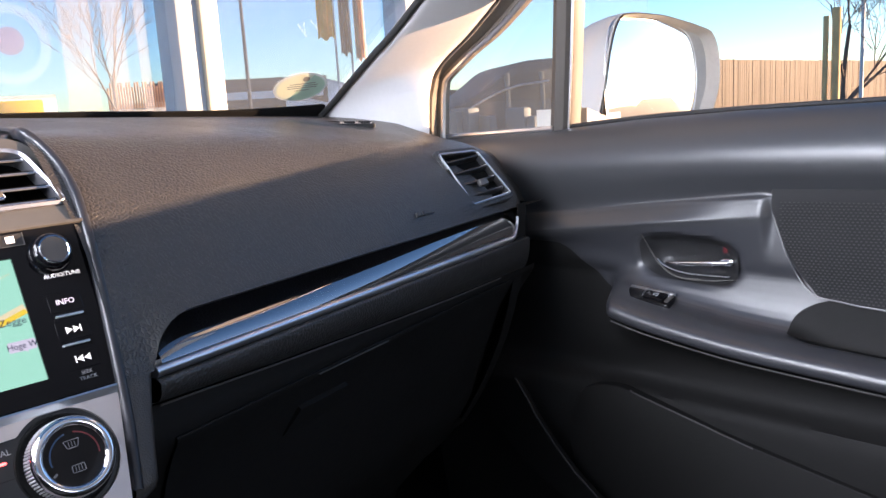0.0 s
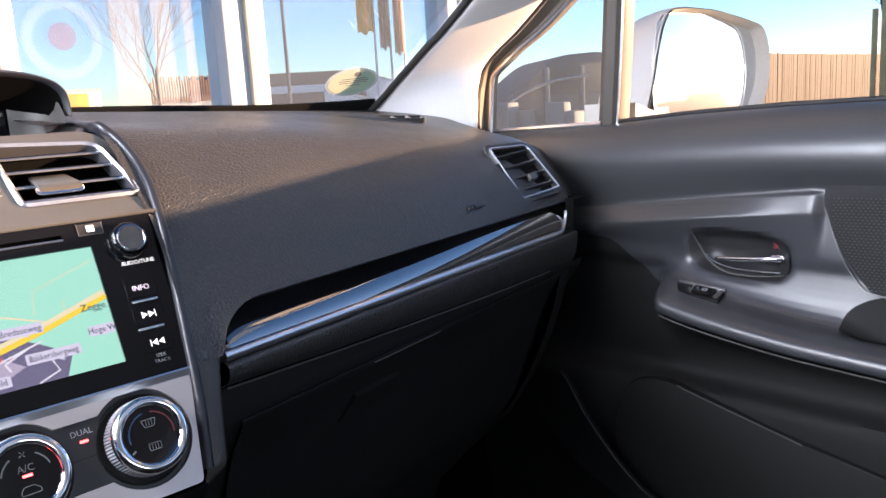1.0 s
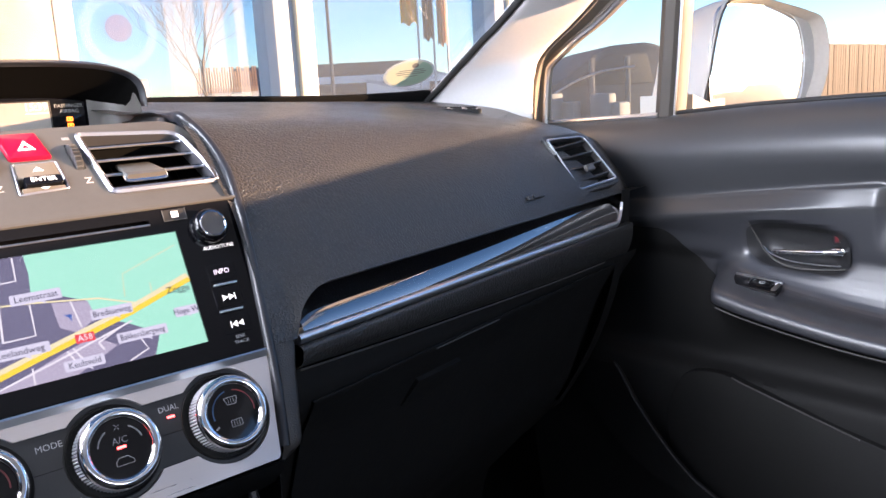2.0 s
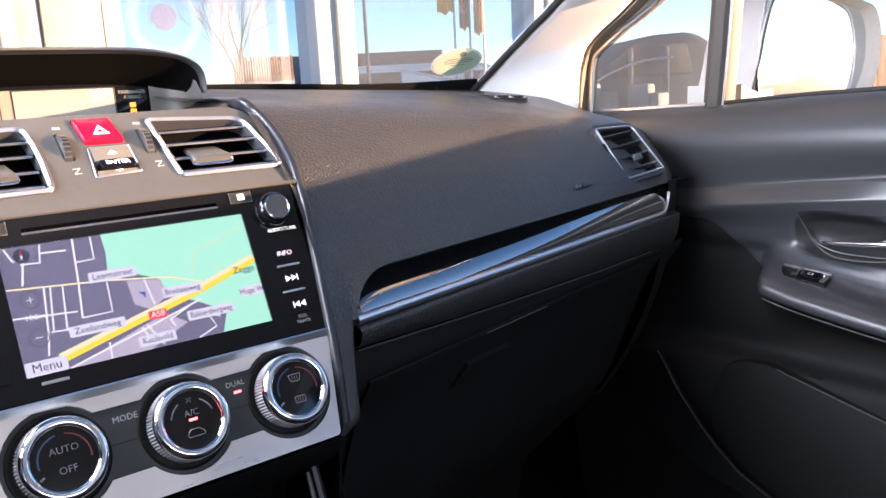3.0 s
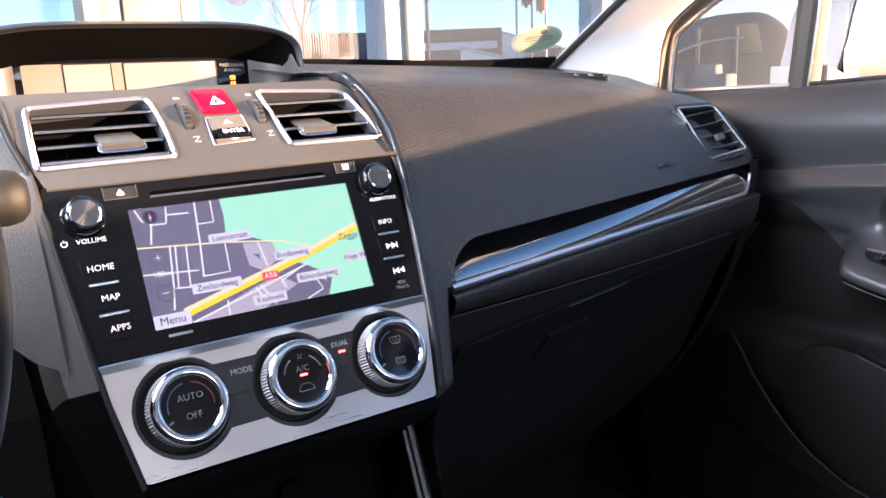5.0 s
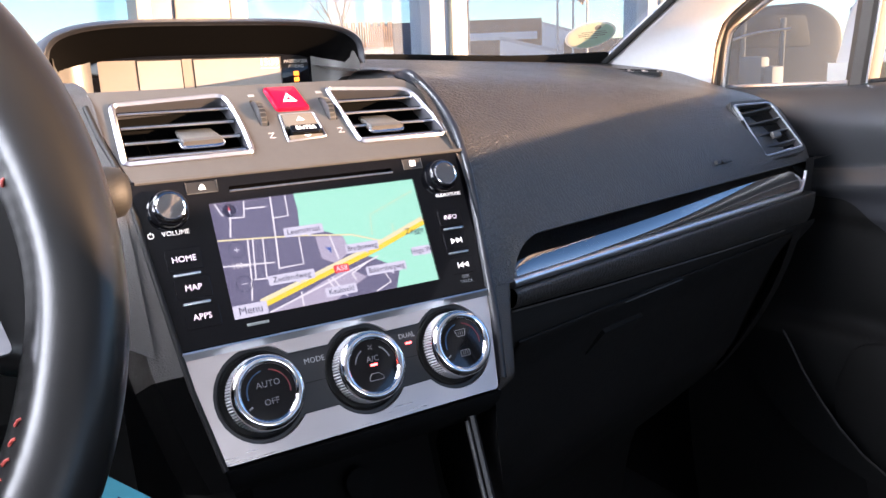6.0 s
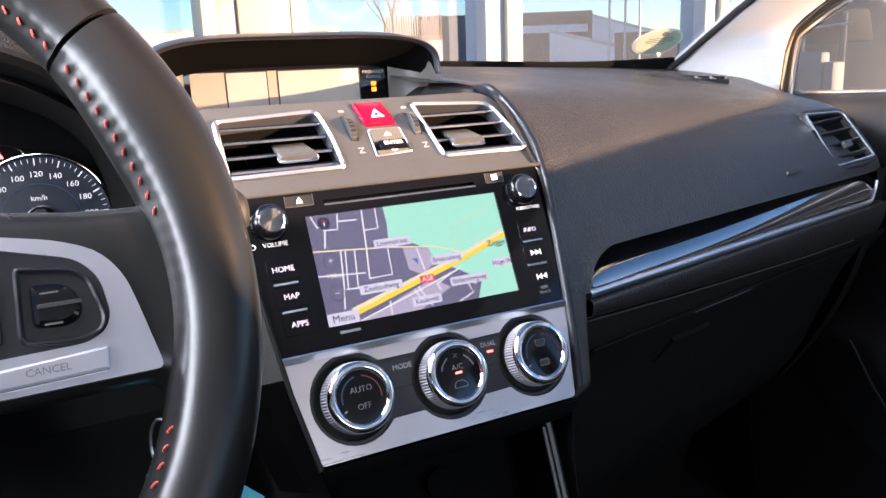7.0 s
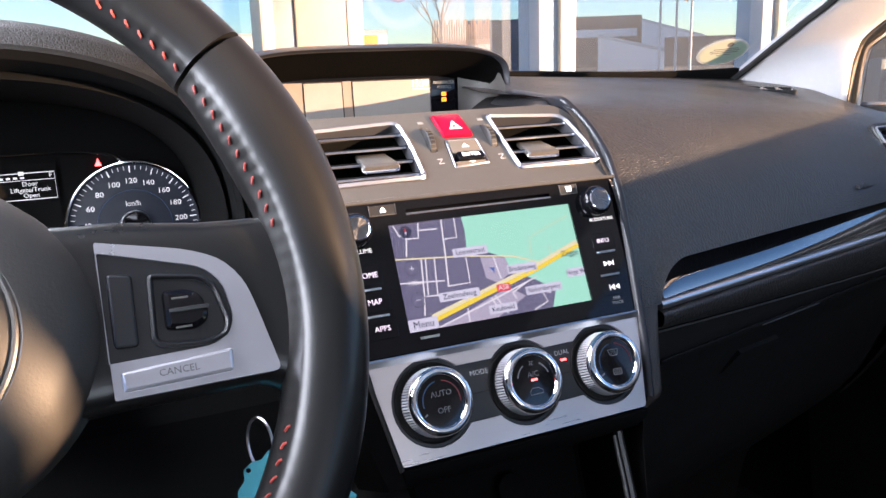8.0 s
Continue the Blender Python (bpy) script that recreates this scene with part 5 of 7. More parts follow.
def dial(c, kind):
    M = MS @ T(c[0], c[1], -0.0010)
    well = part("dial_well", lathe([(0.0268, -0.001), (0.0262, 0.0014), (0.0248, 0.0005), (0.0242, -0.004), (0.0002, -0.005)], M, 64), MATT, cl, "matt black well")
    d = part("dial", lathe([(0.0217, -0.003), (0.0217, 0.0045), (0.0213, 0.0125), (0.0208, 0.0150)], M, 64, caps=False), HARD, cl, "ribbed satin silver dial")
    part("dial_ring", lathe([(0.0222, 0.0136), (0.0221, 0.0150), (0.0213, 0.0168), (0.0199, 0.0180), (0.0182, 0.0181), (0.0168, 0.0173), (0.0160, 0.0156)], M, 64, caps=False), CHROME, d, "chrome ring")
    part("dial_face", lathe([(0.0164, 0.0158), (0.012, 0.0161), (0.0002, 0.0162)], M, 48), FACE, d, "smoked black face")
    bm = bmesh.new()
    n = 72
    for j in range(n):
        a = 2 * math.pi * j / n
        R = M @ pose(0, 0, 0, 0, 0, math.degrees(a))
        q = [R @ Vector(p) for p in ((0.0216, -0.0008, 0.002), (0.0216, 0.0008, 0.002), (0.0227, 0.0, 0.002), (0.0211, -0.00075, 0.0140), (0.0211, 0.00075, 0.0140), (0.0222, 0.0, 0.0136))]
        vs = [bm.verts.new(p) for p in q]
        for f in ((0, 2, 5, 3), (2, 1, 4, 5), (3, 5, 4), (0, 1, 2)):
            bm.faces.new([vs[i] for i in f])
    tagged(part("ribs", bm, RIBS, d, "bright ribs round the dial"), kind="stuff")
    if kind == "fan":
        lettering("A/C", 0.0052, M @ T(0, 0.0040, 0.0164), DIALGREY, d)
        part("ac_lamp", block(-0.0024, -0.0004, 0.0163, 0.0024, 0.0010, 0.0166, M, 0.0001), REDLAMP, d, "lit red lamp")
        for a in (45, 135, 225, 315):
            part("fan_mark", slab([(0.0002, 0.0), (0.0016 * math.cos(radians(a - 22)) , 0.0016 * math.sin(radians(a - 22))), (0.0021 * math.cos(radians(a)), 0.0021 * math.sin(radians(a)))], 0.0163, 0.0164, M @ T(0, 0.0115, 0), 0), DIALGREY, d)
        arc_mark(M, 0.0118, 120, 165, DIALGREY, d)
        arc_mark(M, 0.0118, 15, 60, DIALGREY, d)
        part("recirculation_mark", frame_ring(rounded([(-0.005, -0.0095), (0.005, -0.0095), (0.005, -0.0072), (0.002, -0.0048), (-0.003, -0.0048), (-0.005, -0.0072)], 0.0006, 2), 0.0005, 0.0162, 0.0164, M, 0.0001), DIALGREY, d)
    else:
        arc_mark(M, 0.0125, 100, 190, BLUEARC, d)
        arc_mark(M, 0.0125, -10, 80, REDARC, d)
        part("pointer_mark", block(-0.0156, -0.0006, 0.0163, -0.0130, 0.0006, 0.0165, M @ pose(0, 0, 0, 0, 0, 30), 0.0001), DIALGREY, d)
        if kind == "auto":
            lettering("AUTO", 0.0053, M @ T(0.0004, 0.0046, 0.0164), DIALGREY, d)
            lettering("OFF", 0.0053, M @ T(0.0004, -0.0060, 0.0164), DIALGREY, d)
        else:
            part("screen_mark", frame_ring(rounded([(-0.003, 0.0042), (0.003, 0.0042), (0.0045, 0.0090), (-0.0045, 0.0090)], 0.0008, 2), 0.0005, 0.0162, 0.0164, M, 0.0001), DIALGREY, d)
            part("rear_mark", frame_ring(rounded(rect(-0.0036, -0.0092, 0.0036, -0.0048), 0.0008, 2), 0.0005, 0.0162, 0.0164, M, 0.0001), DIALGREY, d)
            for q in (-0.0016, 0.0, 0.0016):
                part("heat_mark", block(q - 0.0002, 0.0052, 0.0162, q + 0.0002, 0.0080, 0.0164, M, 0.0001), DIALGREY, d)
                part("heat_mark", block(q - 0.0002, -0.0084, 0.0162, q + 0.0002, -0.0056, 0.0164, M, 0.0001), DIALGREY, d)


dial(KN[0], "auto")
dial(KN[1], "fan")
dial(KN[2], "defrost")
# lower rim of the stack and console below
console = thing("centre_console", (0, -0.1, 0.30), "matt black console below the climate panel", "console")
rows = []
for u in np.linspace(-1, 1, 13):
    rows.append([MS @ Vector((u * 0.098, -0.1575, -0.002)), MS @ Vector((u * 0.0985, -0.1590, -0.0008)), MS @ Vector((u * 0.096, -0.1640, -0.003)), MS @ Vector((u * 0.093, -0.1690, -0.012)), MS @ Vector((u * 0.09, -0.176, -0.06))])
part("stack_lower_rim", sheet(rows), NEARBLACK, console)
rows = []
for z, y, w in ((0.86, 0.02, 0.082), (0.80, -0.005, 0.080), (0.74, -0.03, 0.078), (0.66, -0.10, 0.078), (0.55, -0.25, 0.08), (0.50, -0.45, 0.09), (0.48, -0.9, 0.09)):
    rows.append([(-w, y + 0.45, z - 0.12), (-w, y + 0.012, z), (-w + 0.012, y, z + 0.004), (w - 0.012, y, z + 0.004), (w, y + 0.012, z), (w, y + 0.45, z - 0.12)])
part("console_body", sheet(rows), NEARBLACK, console)
part("console_edge", tube([(0.0795, -0.055, 0.808), (0.0785, -0.072, 0.77), (0.0780, -0.11, 0.68), (0.079, -0.16, 0.60)], 0.0035, 8), HARD, console)
part("console_edge", tube([(0.0725, -0.060, 0.808), (0.0715, -0.077, 0.77), (0.0710, -0.115, 0.68)], 0.0016, 8), BAND, console)
part("socket_cap", lathe([(0.011, 0), (0.011, 0.003), (0.009, 0.004), (0.0002, 0.0045)], axes((0.004, -0.028, 0.768), (1, 0, 0), (0, 0.45, 0.89)), 28), NEARBLACK, console)

# ---- side vent by the door ----
sv = thing("side_air_vent", (0.60, 0.10, 0.955), "side air vent by the door, thin chrome frame", "air vent")
q = [Vector((0.5590, 0.0746, 0.9313)), Vector((0.6292, 0.0769, 0.9370)), Vector((0.6080, 0.1095, 0.9882)), Vector((0.5455, 0.1108, 0.9885))]
q = [p + Vector((0, -0.0030, 0.0024)) for p in q]
MQ = axes(q[0], q[1] - q[0], (q[3] - q[0]) - (q[1] - q[0]).normalized() * (q[3] - q[0]).dot((q[1] - q[0]).normalized()))
loc = [MQ.inverted() @ p for p in q]
SV = rounded([(p.x, p.y) for p in loc], [0.005, 0.005, 0.008, 0.005], 4)
part("vent_frame", frame_ring(SV, 0.0026, -0.008, 0.0036, MQ, 0.0010, -0.01), BRIGHT, sv, "thin chrome frame")
part("surround", frame_ring(shrink(SV, -0.0050), 0.0062, -0.010, 0.0012, MQ, 0.0010), SOFT, sv, "soft black edge round the frame")
part("duct", plate(shrink(SV, 0.0014), [], -0.0050, -0.0064, MQ), NEARBLACK, sv)
h = max(p.y for p in loc)
for k in range(4):
    y = h * (0.16 + 0.215 * k)
    lo = min(loc[0].x, loc[3].x) + 0.003 + (loc[0].x - loc[3].x) * (1 - y / h) * 0.98
    hi = lerp(loc[1].x, loc[2].x, y / h) - 0.0035
    part("slat", slab(rounded(rect(lo, -0.0012, hi, 0.0012), 0.0006, 2), -0.005, 0.0022, MQ @ T(0, y, -0.0006) @ pose(0, 0, 0, -20), 0.0004), HARD, sv)
part("tab", block(0.026, h * 0.26, 0.002, 0.040, h * 0.26 + 0.008, 0.0062, MQ, 0.0012), BAND, sv)
part("wheel_slot", block(-0.0085, h * 0.36, -0.003, -0.0045, h * 0.70, 0.0030, MQ, 0.0006), MATT, sv)
# airbag marking pressed into the pad
for k, w in enumerate((0.009, 0.019)):
    p = Vector((0.455 + k * 0.012, front(0.455 + k * 0.012) + 0.0185 - 0.0065, 0.9415))
    part("airbag_mark", block(-w / 2 + (0.004 if k else 0), -0.0022, -0.002, w / 2 + (0.004 if k else 0), 0.0022, 0.0006, axes(p, (1, 0.212, 0), (0, 0.45, 0.89)), 0.0002), SOFT, dash)

# small speaker grille and the strip at the windscreen's foot
MT = axes((0.566, 0.2735, 1.0275), (0.86, -0.5, -0.05), (0.45, 0.86, 0.14))
tw = thing("tweeter_grille", (0.566, 0.2735, 1.026), "small dashboard tweeter grille with bright struts", "speaker")
part("grille_frame", frame_ring(rounded(rect(-0.031, -0.012, 0.031, 0.012), 0.005, 3), 0.003, -0.003, 0.0025, MT, 0.001), HARD, tw)
part("grille_base", slab(rounded(rect(-0.029, -0.010, 0.029, 0.010), 0.004, 3), -0.003, 0.0, MT, 0), MATT, tw)
for k in range(6):
    a = -0.024 + k * 0.0095
    part("strut", tube([MT @ Vector((a, -0.009, 0.0012)), MT @ Vector((a + (0.008 if k % 2 else -0.004), 0.009, 0.0014))], 0.0010, 6), SILVER, tw)
vin = part("trim_strip", block(-0.028, -0.0035, -0.001, 0.028, 0.0035, 0.0012, axes((0.522, 0.398, 1.0480), (0.86, -0.51, -0.06), (0.5, 0.86, 0.10)), 0.0004), PILLAR)
tagged(vin, "small pale strip at the windscreen foot", "trim strip")

# sticker inside the windscreen
def film(name, colour):
    """Thin paper that lets half of its light through."""
    m = bpy.data.materials.new(name)
    m.use_nodes = True
    nt = m.node_tree
    nt.nodes.remove(nt.nodes["Principled BSDF"])
    mix = nt.nodes.new("ShaderNodeMixShader")
    mix.inputs[0].default_value = 0.6
    for i, kind in ((1, "ShaderNodeBsdfDiffuse"), (2, "ShaderNodeBsdfTranslucent")):
        n = nt.nodes.new(kind)
        n.inputs["Color"].default_value = (*colour, 1)
        nt.links.new(n.outputs[0], mix.inputs[i])
    nt.links.new(mix.outputs[0], nt.nodes["Material Output"].inputs["Surface"])
    return m


STK = film("white_sticker_film", (0.85, 0.87, 0.85))
STKG = film("green_sticker_film", (0.58, 0.74, 0.66))
c, ex, ey = Vector((0.5446, 0.3375, 1.0771)), Vector((0.0346, -0.0101, 0.0025)), Vector((-0.0113, -0.0232, 0.0162))
MK = axes(c, ex, ey)
ex, ey = ex / 0.0375, ey / 0.0285
MK = Matrix(((ex.x, ey.x, MK[0][2], c.x), (ex.y, ey.y, MK[1][2], c.y), (ex.z, ey.z, MK[2][2], c.z), (0, 0, 0, 1)))
sk = thing("window_sticker", c, "oval green and cream sticker on the windscreen", "sticker")
ell = [(0.0375 * math.cos(a), 0.0285 * math.sin(a)) for a in np.linspace(0, 2 * math.pi, 48, endpoint=False)]
part("sheet", slab(ell, 0.0003, 0.0006, MK, 0), STK, sk)
part("cream_half", slab([p for p in [(0.0340 * math.cos(a), 0.0255 * math.sin(a)) for a in np.linspace(radians(62), radians(242), 30)]], 0.0008, 0.0010, MK, 0), film("cream_sticker_film", (0.86, 0.88, 0.76)), sk)
part("green_half", slab([p for p in [(0.0340 * math.cos(a), 0.0255 * math.sin(a)) for a in np.linspace(radians(-118), radians(62), 30)]], 0.0008, 0.0010, MK, 0), STKG, sk)
part("crest", slab(circle(0.006, 0.0165, 0.0048, 20), 0.0010, 0.0012, MK, 0), INKDIM, sk)
for y, w in ((0.007, 0.020), (0.003, 0.024), (-0.001, 0.022), (-0.006, 0.012)):
    part("text_bar", slab(rect(-w + 0.004, y, w, y + 0.0013), 0.0010, 0.0012, MK, 0), INKDIM, sk)

# wiper outside the screen
wp = thing("windscreen_wiper", (0.42, 0.47, 1.045), "black windscreen wiper resting at the foot of the glass", "wiper")
part("blade", tube(smooth_path([(0.30, 0.480, 1.030), (0.38, 0.466, 1.036), (0.46, 0.447, 1.042), (0.55, 0.412, 1.044), (0.60, 0.387, 1.041)], 6), [0.002] * 2 + [0.0035] * 21 + [0.003] * 2, 8), RUBBER, wp)
part("arm", tube(smooth_path([(0.42, 0.470, 1.034), (0.50, 0.444, 1.042), (0.585, 0.404, 1.044)], 6), 0.004, 8), BAND, wp)

# ---- driver's side dashboard, cluster ----
part("dash_pad_driver", sheet([[Vector((-x, y, min(z, 1.045))) for _, y, z in (tuple(p) for p in pad_row(x))] for x in (0.1215, 0.1366, 0.1517)]), CHEEK, dash)
rows = []
for x in np.linspace(-0.13, -0.76, 12):
    rows.append([(x, 0.46, 1.045), (x, 0.30, 1.050), (x, 0.20, 1.045), (x, 0.165, 1.0), (x, 0.16, 0.90), (x, 0.05, 0.84), (x, 0.03, 0.78), (x, 0.12, 0.62), (x, 0.5, 0.5)])
# deep shade below the instruments is put into this near-black
part("dash_lower_driver", sheet(rows), NEARBLACK, dash)
CX = -0.335
vis = thing("instrument_binnacle", (CX, 0.1, 0.94), "black grained hood over the instruments", "instrument hood")


def bin_arc(y, w, h, z0=0.955, n=41):
    out = []
    for k in np.linspace(-1, 1, n):
        a = k * math.pi * 0.5
        out.append(Vector((CX + w * math.copysign(abs(math.sin(a)) ** 0.85, a), y, z0 + h * max(math.cos(a), 0) ** 0.62)))
    return out


rows = [bin_arc(0.155, 0.160, 0.105), bin_arc(0.10, 0.168, 0.118), bin_arc(0.048, 0.1735, 0.1330), bin_arc(0.042, 0.1770, 0.1385), bin_arc(0.047, 0.180, 0.1415), bin_arc(0.054, 0.183, 0.151), bin_arc(0.075, 0.184, 0.1565), bin_arc(0.15, 0.188, 0.152), bin_arc(0.26, 0.19, 0.115), bin_arc(0.36, 0.19, 0.09)]
# shade on the instrument hood is put into its near-black colours
part("binnacle_shell", sheet(rows[4:]), HOODSHADE, vis)
part("binnacle_lip", sheet(rows[2:5]), NEARBLACK, vis, "lip, near-black to paint its shade")
part("binnacle_throat", sheet(rows[:3]), NEARBLACK, vis, "inside of the hood, its shade painted near-black")
part("binnacle_trim", sheet([bin_arc(0.075, 0.1715, 0.126), bin_arc(0.060, 0.1690, 0.121), bin_arc(0.12, 0.160, 0.108)]), NEARBLACK, vis)
cluster = thing("instrument_cluster", (CX, 0.15, 0.95), "instrument cluster with silver-ringed speedometer and lit message", "instruments")
MC = axes((CX, 0.1485, 0.965), (1, 0, 0), (0, 0.12, 1))
part("cluster_panel", slab(rounded(rect(-0.170, -0.06, 0.170, 0.10), 0.02, 4), -0.01, 0.0, MC, 0.001), NEARBLACK, cluster)
DIALB = material("dark_blue_dial", (0.004, 0.006, 0.011), 0.6, spread=0.1, glow=(0.03, 0.05, 0.10), glow_strength=0.02)
SC = (0.1145, -0.0025)
sp = part("speedometer", slab(circle(SC[0], SC[1], 0.0465, 64), 0.0, 0.003, MC, 0.0005), DIALB, cluster, "dark speedometer dial")
part("dial_rim", frame_ring(circle(SC[0], SC[1], 0.0490, 64), 0.0022, 0.0, 0.007, MC, 0.0008), CHROME, sp, "bright dial rim")
part("inner_ring", frame_ring(circle(SC[0], SC[1], 0.0270, 48), 0.0004, 0.003, 0.0034, MC, 0.0001), BLUEARC, sp)
part("hub", lathe([(0.0105, 0.003), (0.0105, 0.006), (0.009, 0.008), (0.0002, 0.0085)], MC @ T(SC[0], SC[1]), 32), GLOSS, sp)
part("hub_ring", lathe([(0.0112, 0.003), (0.0112, 0.006), (0.0105, 0.0066)], MC @ T(SC[0], SC[1]), 32, caps=False), BRIGHT, sp)
LIT = material("lit_white_print", (0.45, 0.46, 0.48), 0.5, glow=(0.9, 0.95, 1), glow_strength=0.11)
for k, num in enumerate(range(0, 241, 20)):
    a = radians(218 - k * 21.4)
    part("tick", block(-0.0004, 0.0400, 0.003, 0.0004, 0.0450, 0.0034, MC @ T(*SC) @ pose(0, 0, 0, 0, 0, math.degrees(a) - 90), 0.0001), LIT, sp)
    lettering(str(num), 0.0056, MC @ T(SC[0] + 0.0335 * math.cos(a), SC[1] + 0.0335 * math.sin(a), 0.0033), LIT, sp, squash=1.1)
    for j in range(1, 4):
        b = radians(218 - (k + j / 4) * 21.4)
        part("tick", block(-0.0002, 0.0420, 0.003, 0.0002, 0.0450, 0.0034, MC @ T(*SC) @ pose(0, 0, 0, 0, 0, math.degrees(b) - 90), 0.0001), LIT, sp)
lettering("km/h", 0.0054, MC @ T(SC[0], SC[1] + 0.0165, 0.0033), LIT, sp)
rv = part("rev_counter", slab(circle(-SC[0], SC[1], 0.0465, 64), 0.0, 0.003, MC, 0.0005), DIALB, cluster, "dark rev counter dial")
part("dial_rim", frame_ring(circle(-SC[0], SC[1], 0.0490, 64), 0.0022, 0.0, 0.007, MC, 0.0008), CHROME, rv)
msg = part("message_screen", slab(rect(-0.055, -0.005, 0.0655, 0.049), 0.0, 0.0022, MC, 0), NEARBLACK, cluster, "black message screen")
part("message_border", frame_ring(rect(0.005, 0.0235, 0.0640, 0.0430), 0.0006, 0.0022, 0.0026, MC, 0.0001), LIT, msg)
part("message_border", block(0.005, 0.0374, 0.0022, 0.064, 0.0378, 0.0026, MC, 0.0001), LIT, msg)
for y, body in ((0.0349, "Door"), (0.0306, "Liftgate/Trunk"), (0.0266, "Open")):
    lettering(body, 0.0046, MC @ T(0.0472, y, 0.0025), LIT, msg)
lettering("F", 0.0046, MC @ T(0.0612, 0.0402, 0.0025), LIT, msg)
for k in range(8):
    part("fuel_bar", block(0.010 + k * 0.0045, 0.0388, 0.0022, 0.0125 + k * 0.0045, 0.0402, 0.0026, MC, 0.0001), LIT, msg)
part("fuel_mark", block(0.0405, 0.0412, 0.0022, 0.0440, 0.0440, 0.0026, MC, 0.0001), LIT, msg)
part("belt_lamp", slab([(0.0915, 0.0440), (0.0963, 0.0440), (0.0948, 0.0470), (0.0939, 0.0500), (0.0930, 0.0470)], 0.0, 0.0012, MC, 0), REDLAMP, cluster, "glowing red belt lamp")
path = smooth_path([MC @ Vector((-0.03, 0.0565, 0.004)), MC @ Vector((0.031, 0.0561, 0.004)), MC @ Vector((0.0585, 0.0559, 0.004)), MC @ Vector((0.0869, 0.0540, 0.004)), MC @ Vector((0.1040, 0.0512, 0.004)), MC @ Vector((0.1120, 0.0455, 0.004))], 6)
part("cluster_brow", tube(path, [0.0009 + 0.0020 * sstep(0.75, 1, i / (len(path) - 1)) for i in range(len(path))], 8), CHROME, cluster, "bright brow over the dials")

# stalk behind the wheel
STALKP = material("dull_brown_black_plastic", (0.009, 0.0082, 0.0075), 0.62, grain=0.15, grain_scale=900)
st = thing("wiper_stalk", (-0.20, -0.085, 0.985), "black column stalk behind the wheel", "stalk")
part("stalk_arm", tube(smooth_path([(-0.30, -0.06, 0.955), (-0.245, -0.07, 0.968), (-0.195, -0.088, 0.988), (-0.158, -0.098, 0.9975)], 6), [0.006] * 6 + [0.0075] * 6 + [0.0095] * 7, 12), HARD, st)
part("stalk_end", lathe([(0.0098, 0), (0.0118, 0.003), (0.0124, 0.008), (0.0124, 0.022), (0.0112, 0.0275), (0.0075, 0.0308), (0.0003, 0.0318)], axes((-0.1660, -0.098, 0.9970), (0, 1, 0.1), (0, -0.1, 1)), 32), STALKP, st)
col = thing("steering_column", (CX, 0.0, 0.93), "black steering column shroud", "column")
rows = [[Vector((CX + w * math.cos(a), y, z + h * math.sin(a))) for a in np.linspace(0, 2 * math.pi, 28, endpoint=False)] for y, w, h, z in ((-0.12, 0.055, 0.050, 0.955), (-0.04, 0.075, 0.060, 0.935), (0.10, 0.085, 0.065, 0.90), (0.18, 0.085, 0.065, 0.88))]
part("shroud", loft(rows), NEARBLACK, col)

# ---- steering wheel ----
MW = axes((-0.343, -0.175, 0.991), (1, 0, 0), (0, math.sin(0.45), math.cos(0.45)))
wheel = thing("steering_wheel", (-0.343, -0.175, 0.991), "black leather steering wheel with orange-red stitching and silver spokes", "steering wheel")


def rim_ring(a, n=56):
    """Section of the rim at an angle: thicker at the grips."""
    d = math.degrees(a)
    grip = math.exp(-((d - 20) / 14) ** 2) + math.exp(-((d - 160) / 14) ** 2)
    w = 0.0174 + 0.0024 * grip
    dd = 0.0182 + 0.0035 * grip
    R = 0.1715 - 0.0012 * grip
    out = []
    for j in range(n):
        b = 2 * math.pi * j / n
        seam_off = (math.degrees(b) - 150) / 9
        pucker = 0.007 * math.exp(-(seam_off / 2.0) ** 2) * math.cos(2 * math.pi * d / 2.35)
        k = 1 - 0.040 * math.exp(-seam_off ** 2) - pucker + 0.012 * math.sin(d * 0.31) * math.exp(-((math.degrees(b) - 130) / 40) ** 2)
        r = R + w * k * math.cos(b)
        out.append(MW @ Vector((r * math.cos(a), r * math.sin(a), dd * k * math.sin(b))))
    return out


def rim_part(a0, a1, name, label=""):
    k = max(int(abs(a1 - a0) / 0.55), 3)
    return part(name, loft([rim_ring(radians(lerp(a0, a1, i / k))) for i in range(k + 1)]), LEATHER, rim_root, label)


rim_root = part("rim_core", tube([MW @ Vector((0.1715 * math.cos(radians(a)), 0.1715 * math.sin(radians(a)), 0)) for a in range(0, 360, 4)], 0.013, 10, closed=True), MATT, wheel)
rim_part(34.8, 145.2, "rim_leather", "smooth black leather arc")
rim_part(-62, 34.0, "rim_leather", "perforated black leather grip")
rim_part(146, 242, "rim_leather")
rim_part(242.8, 297.2, "rim_leather")
# stitches along the inner side
stitch_me = mesh_of("stitch", tube([(-0.0015, 0.0004, 0), (-0.0006, 0.0, 0.0005), (0.0006, 0.0, 0.0005), (0.0015, -0.0004, 0)], 0.00056, 6), STITCH)
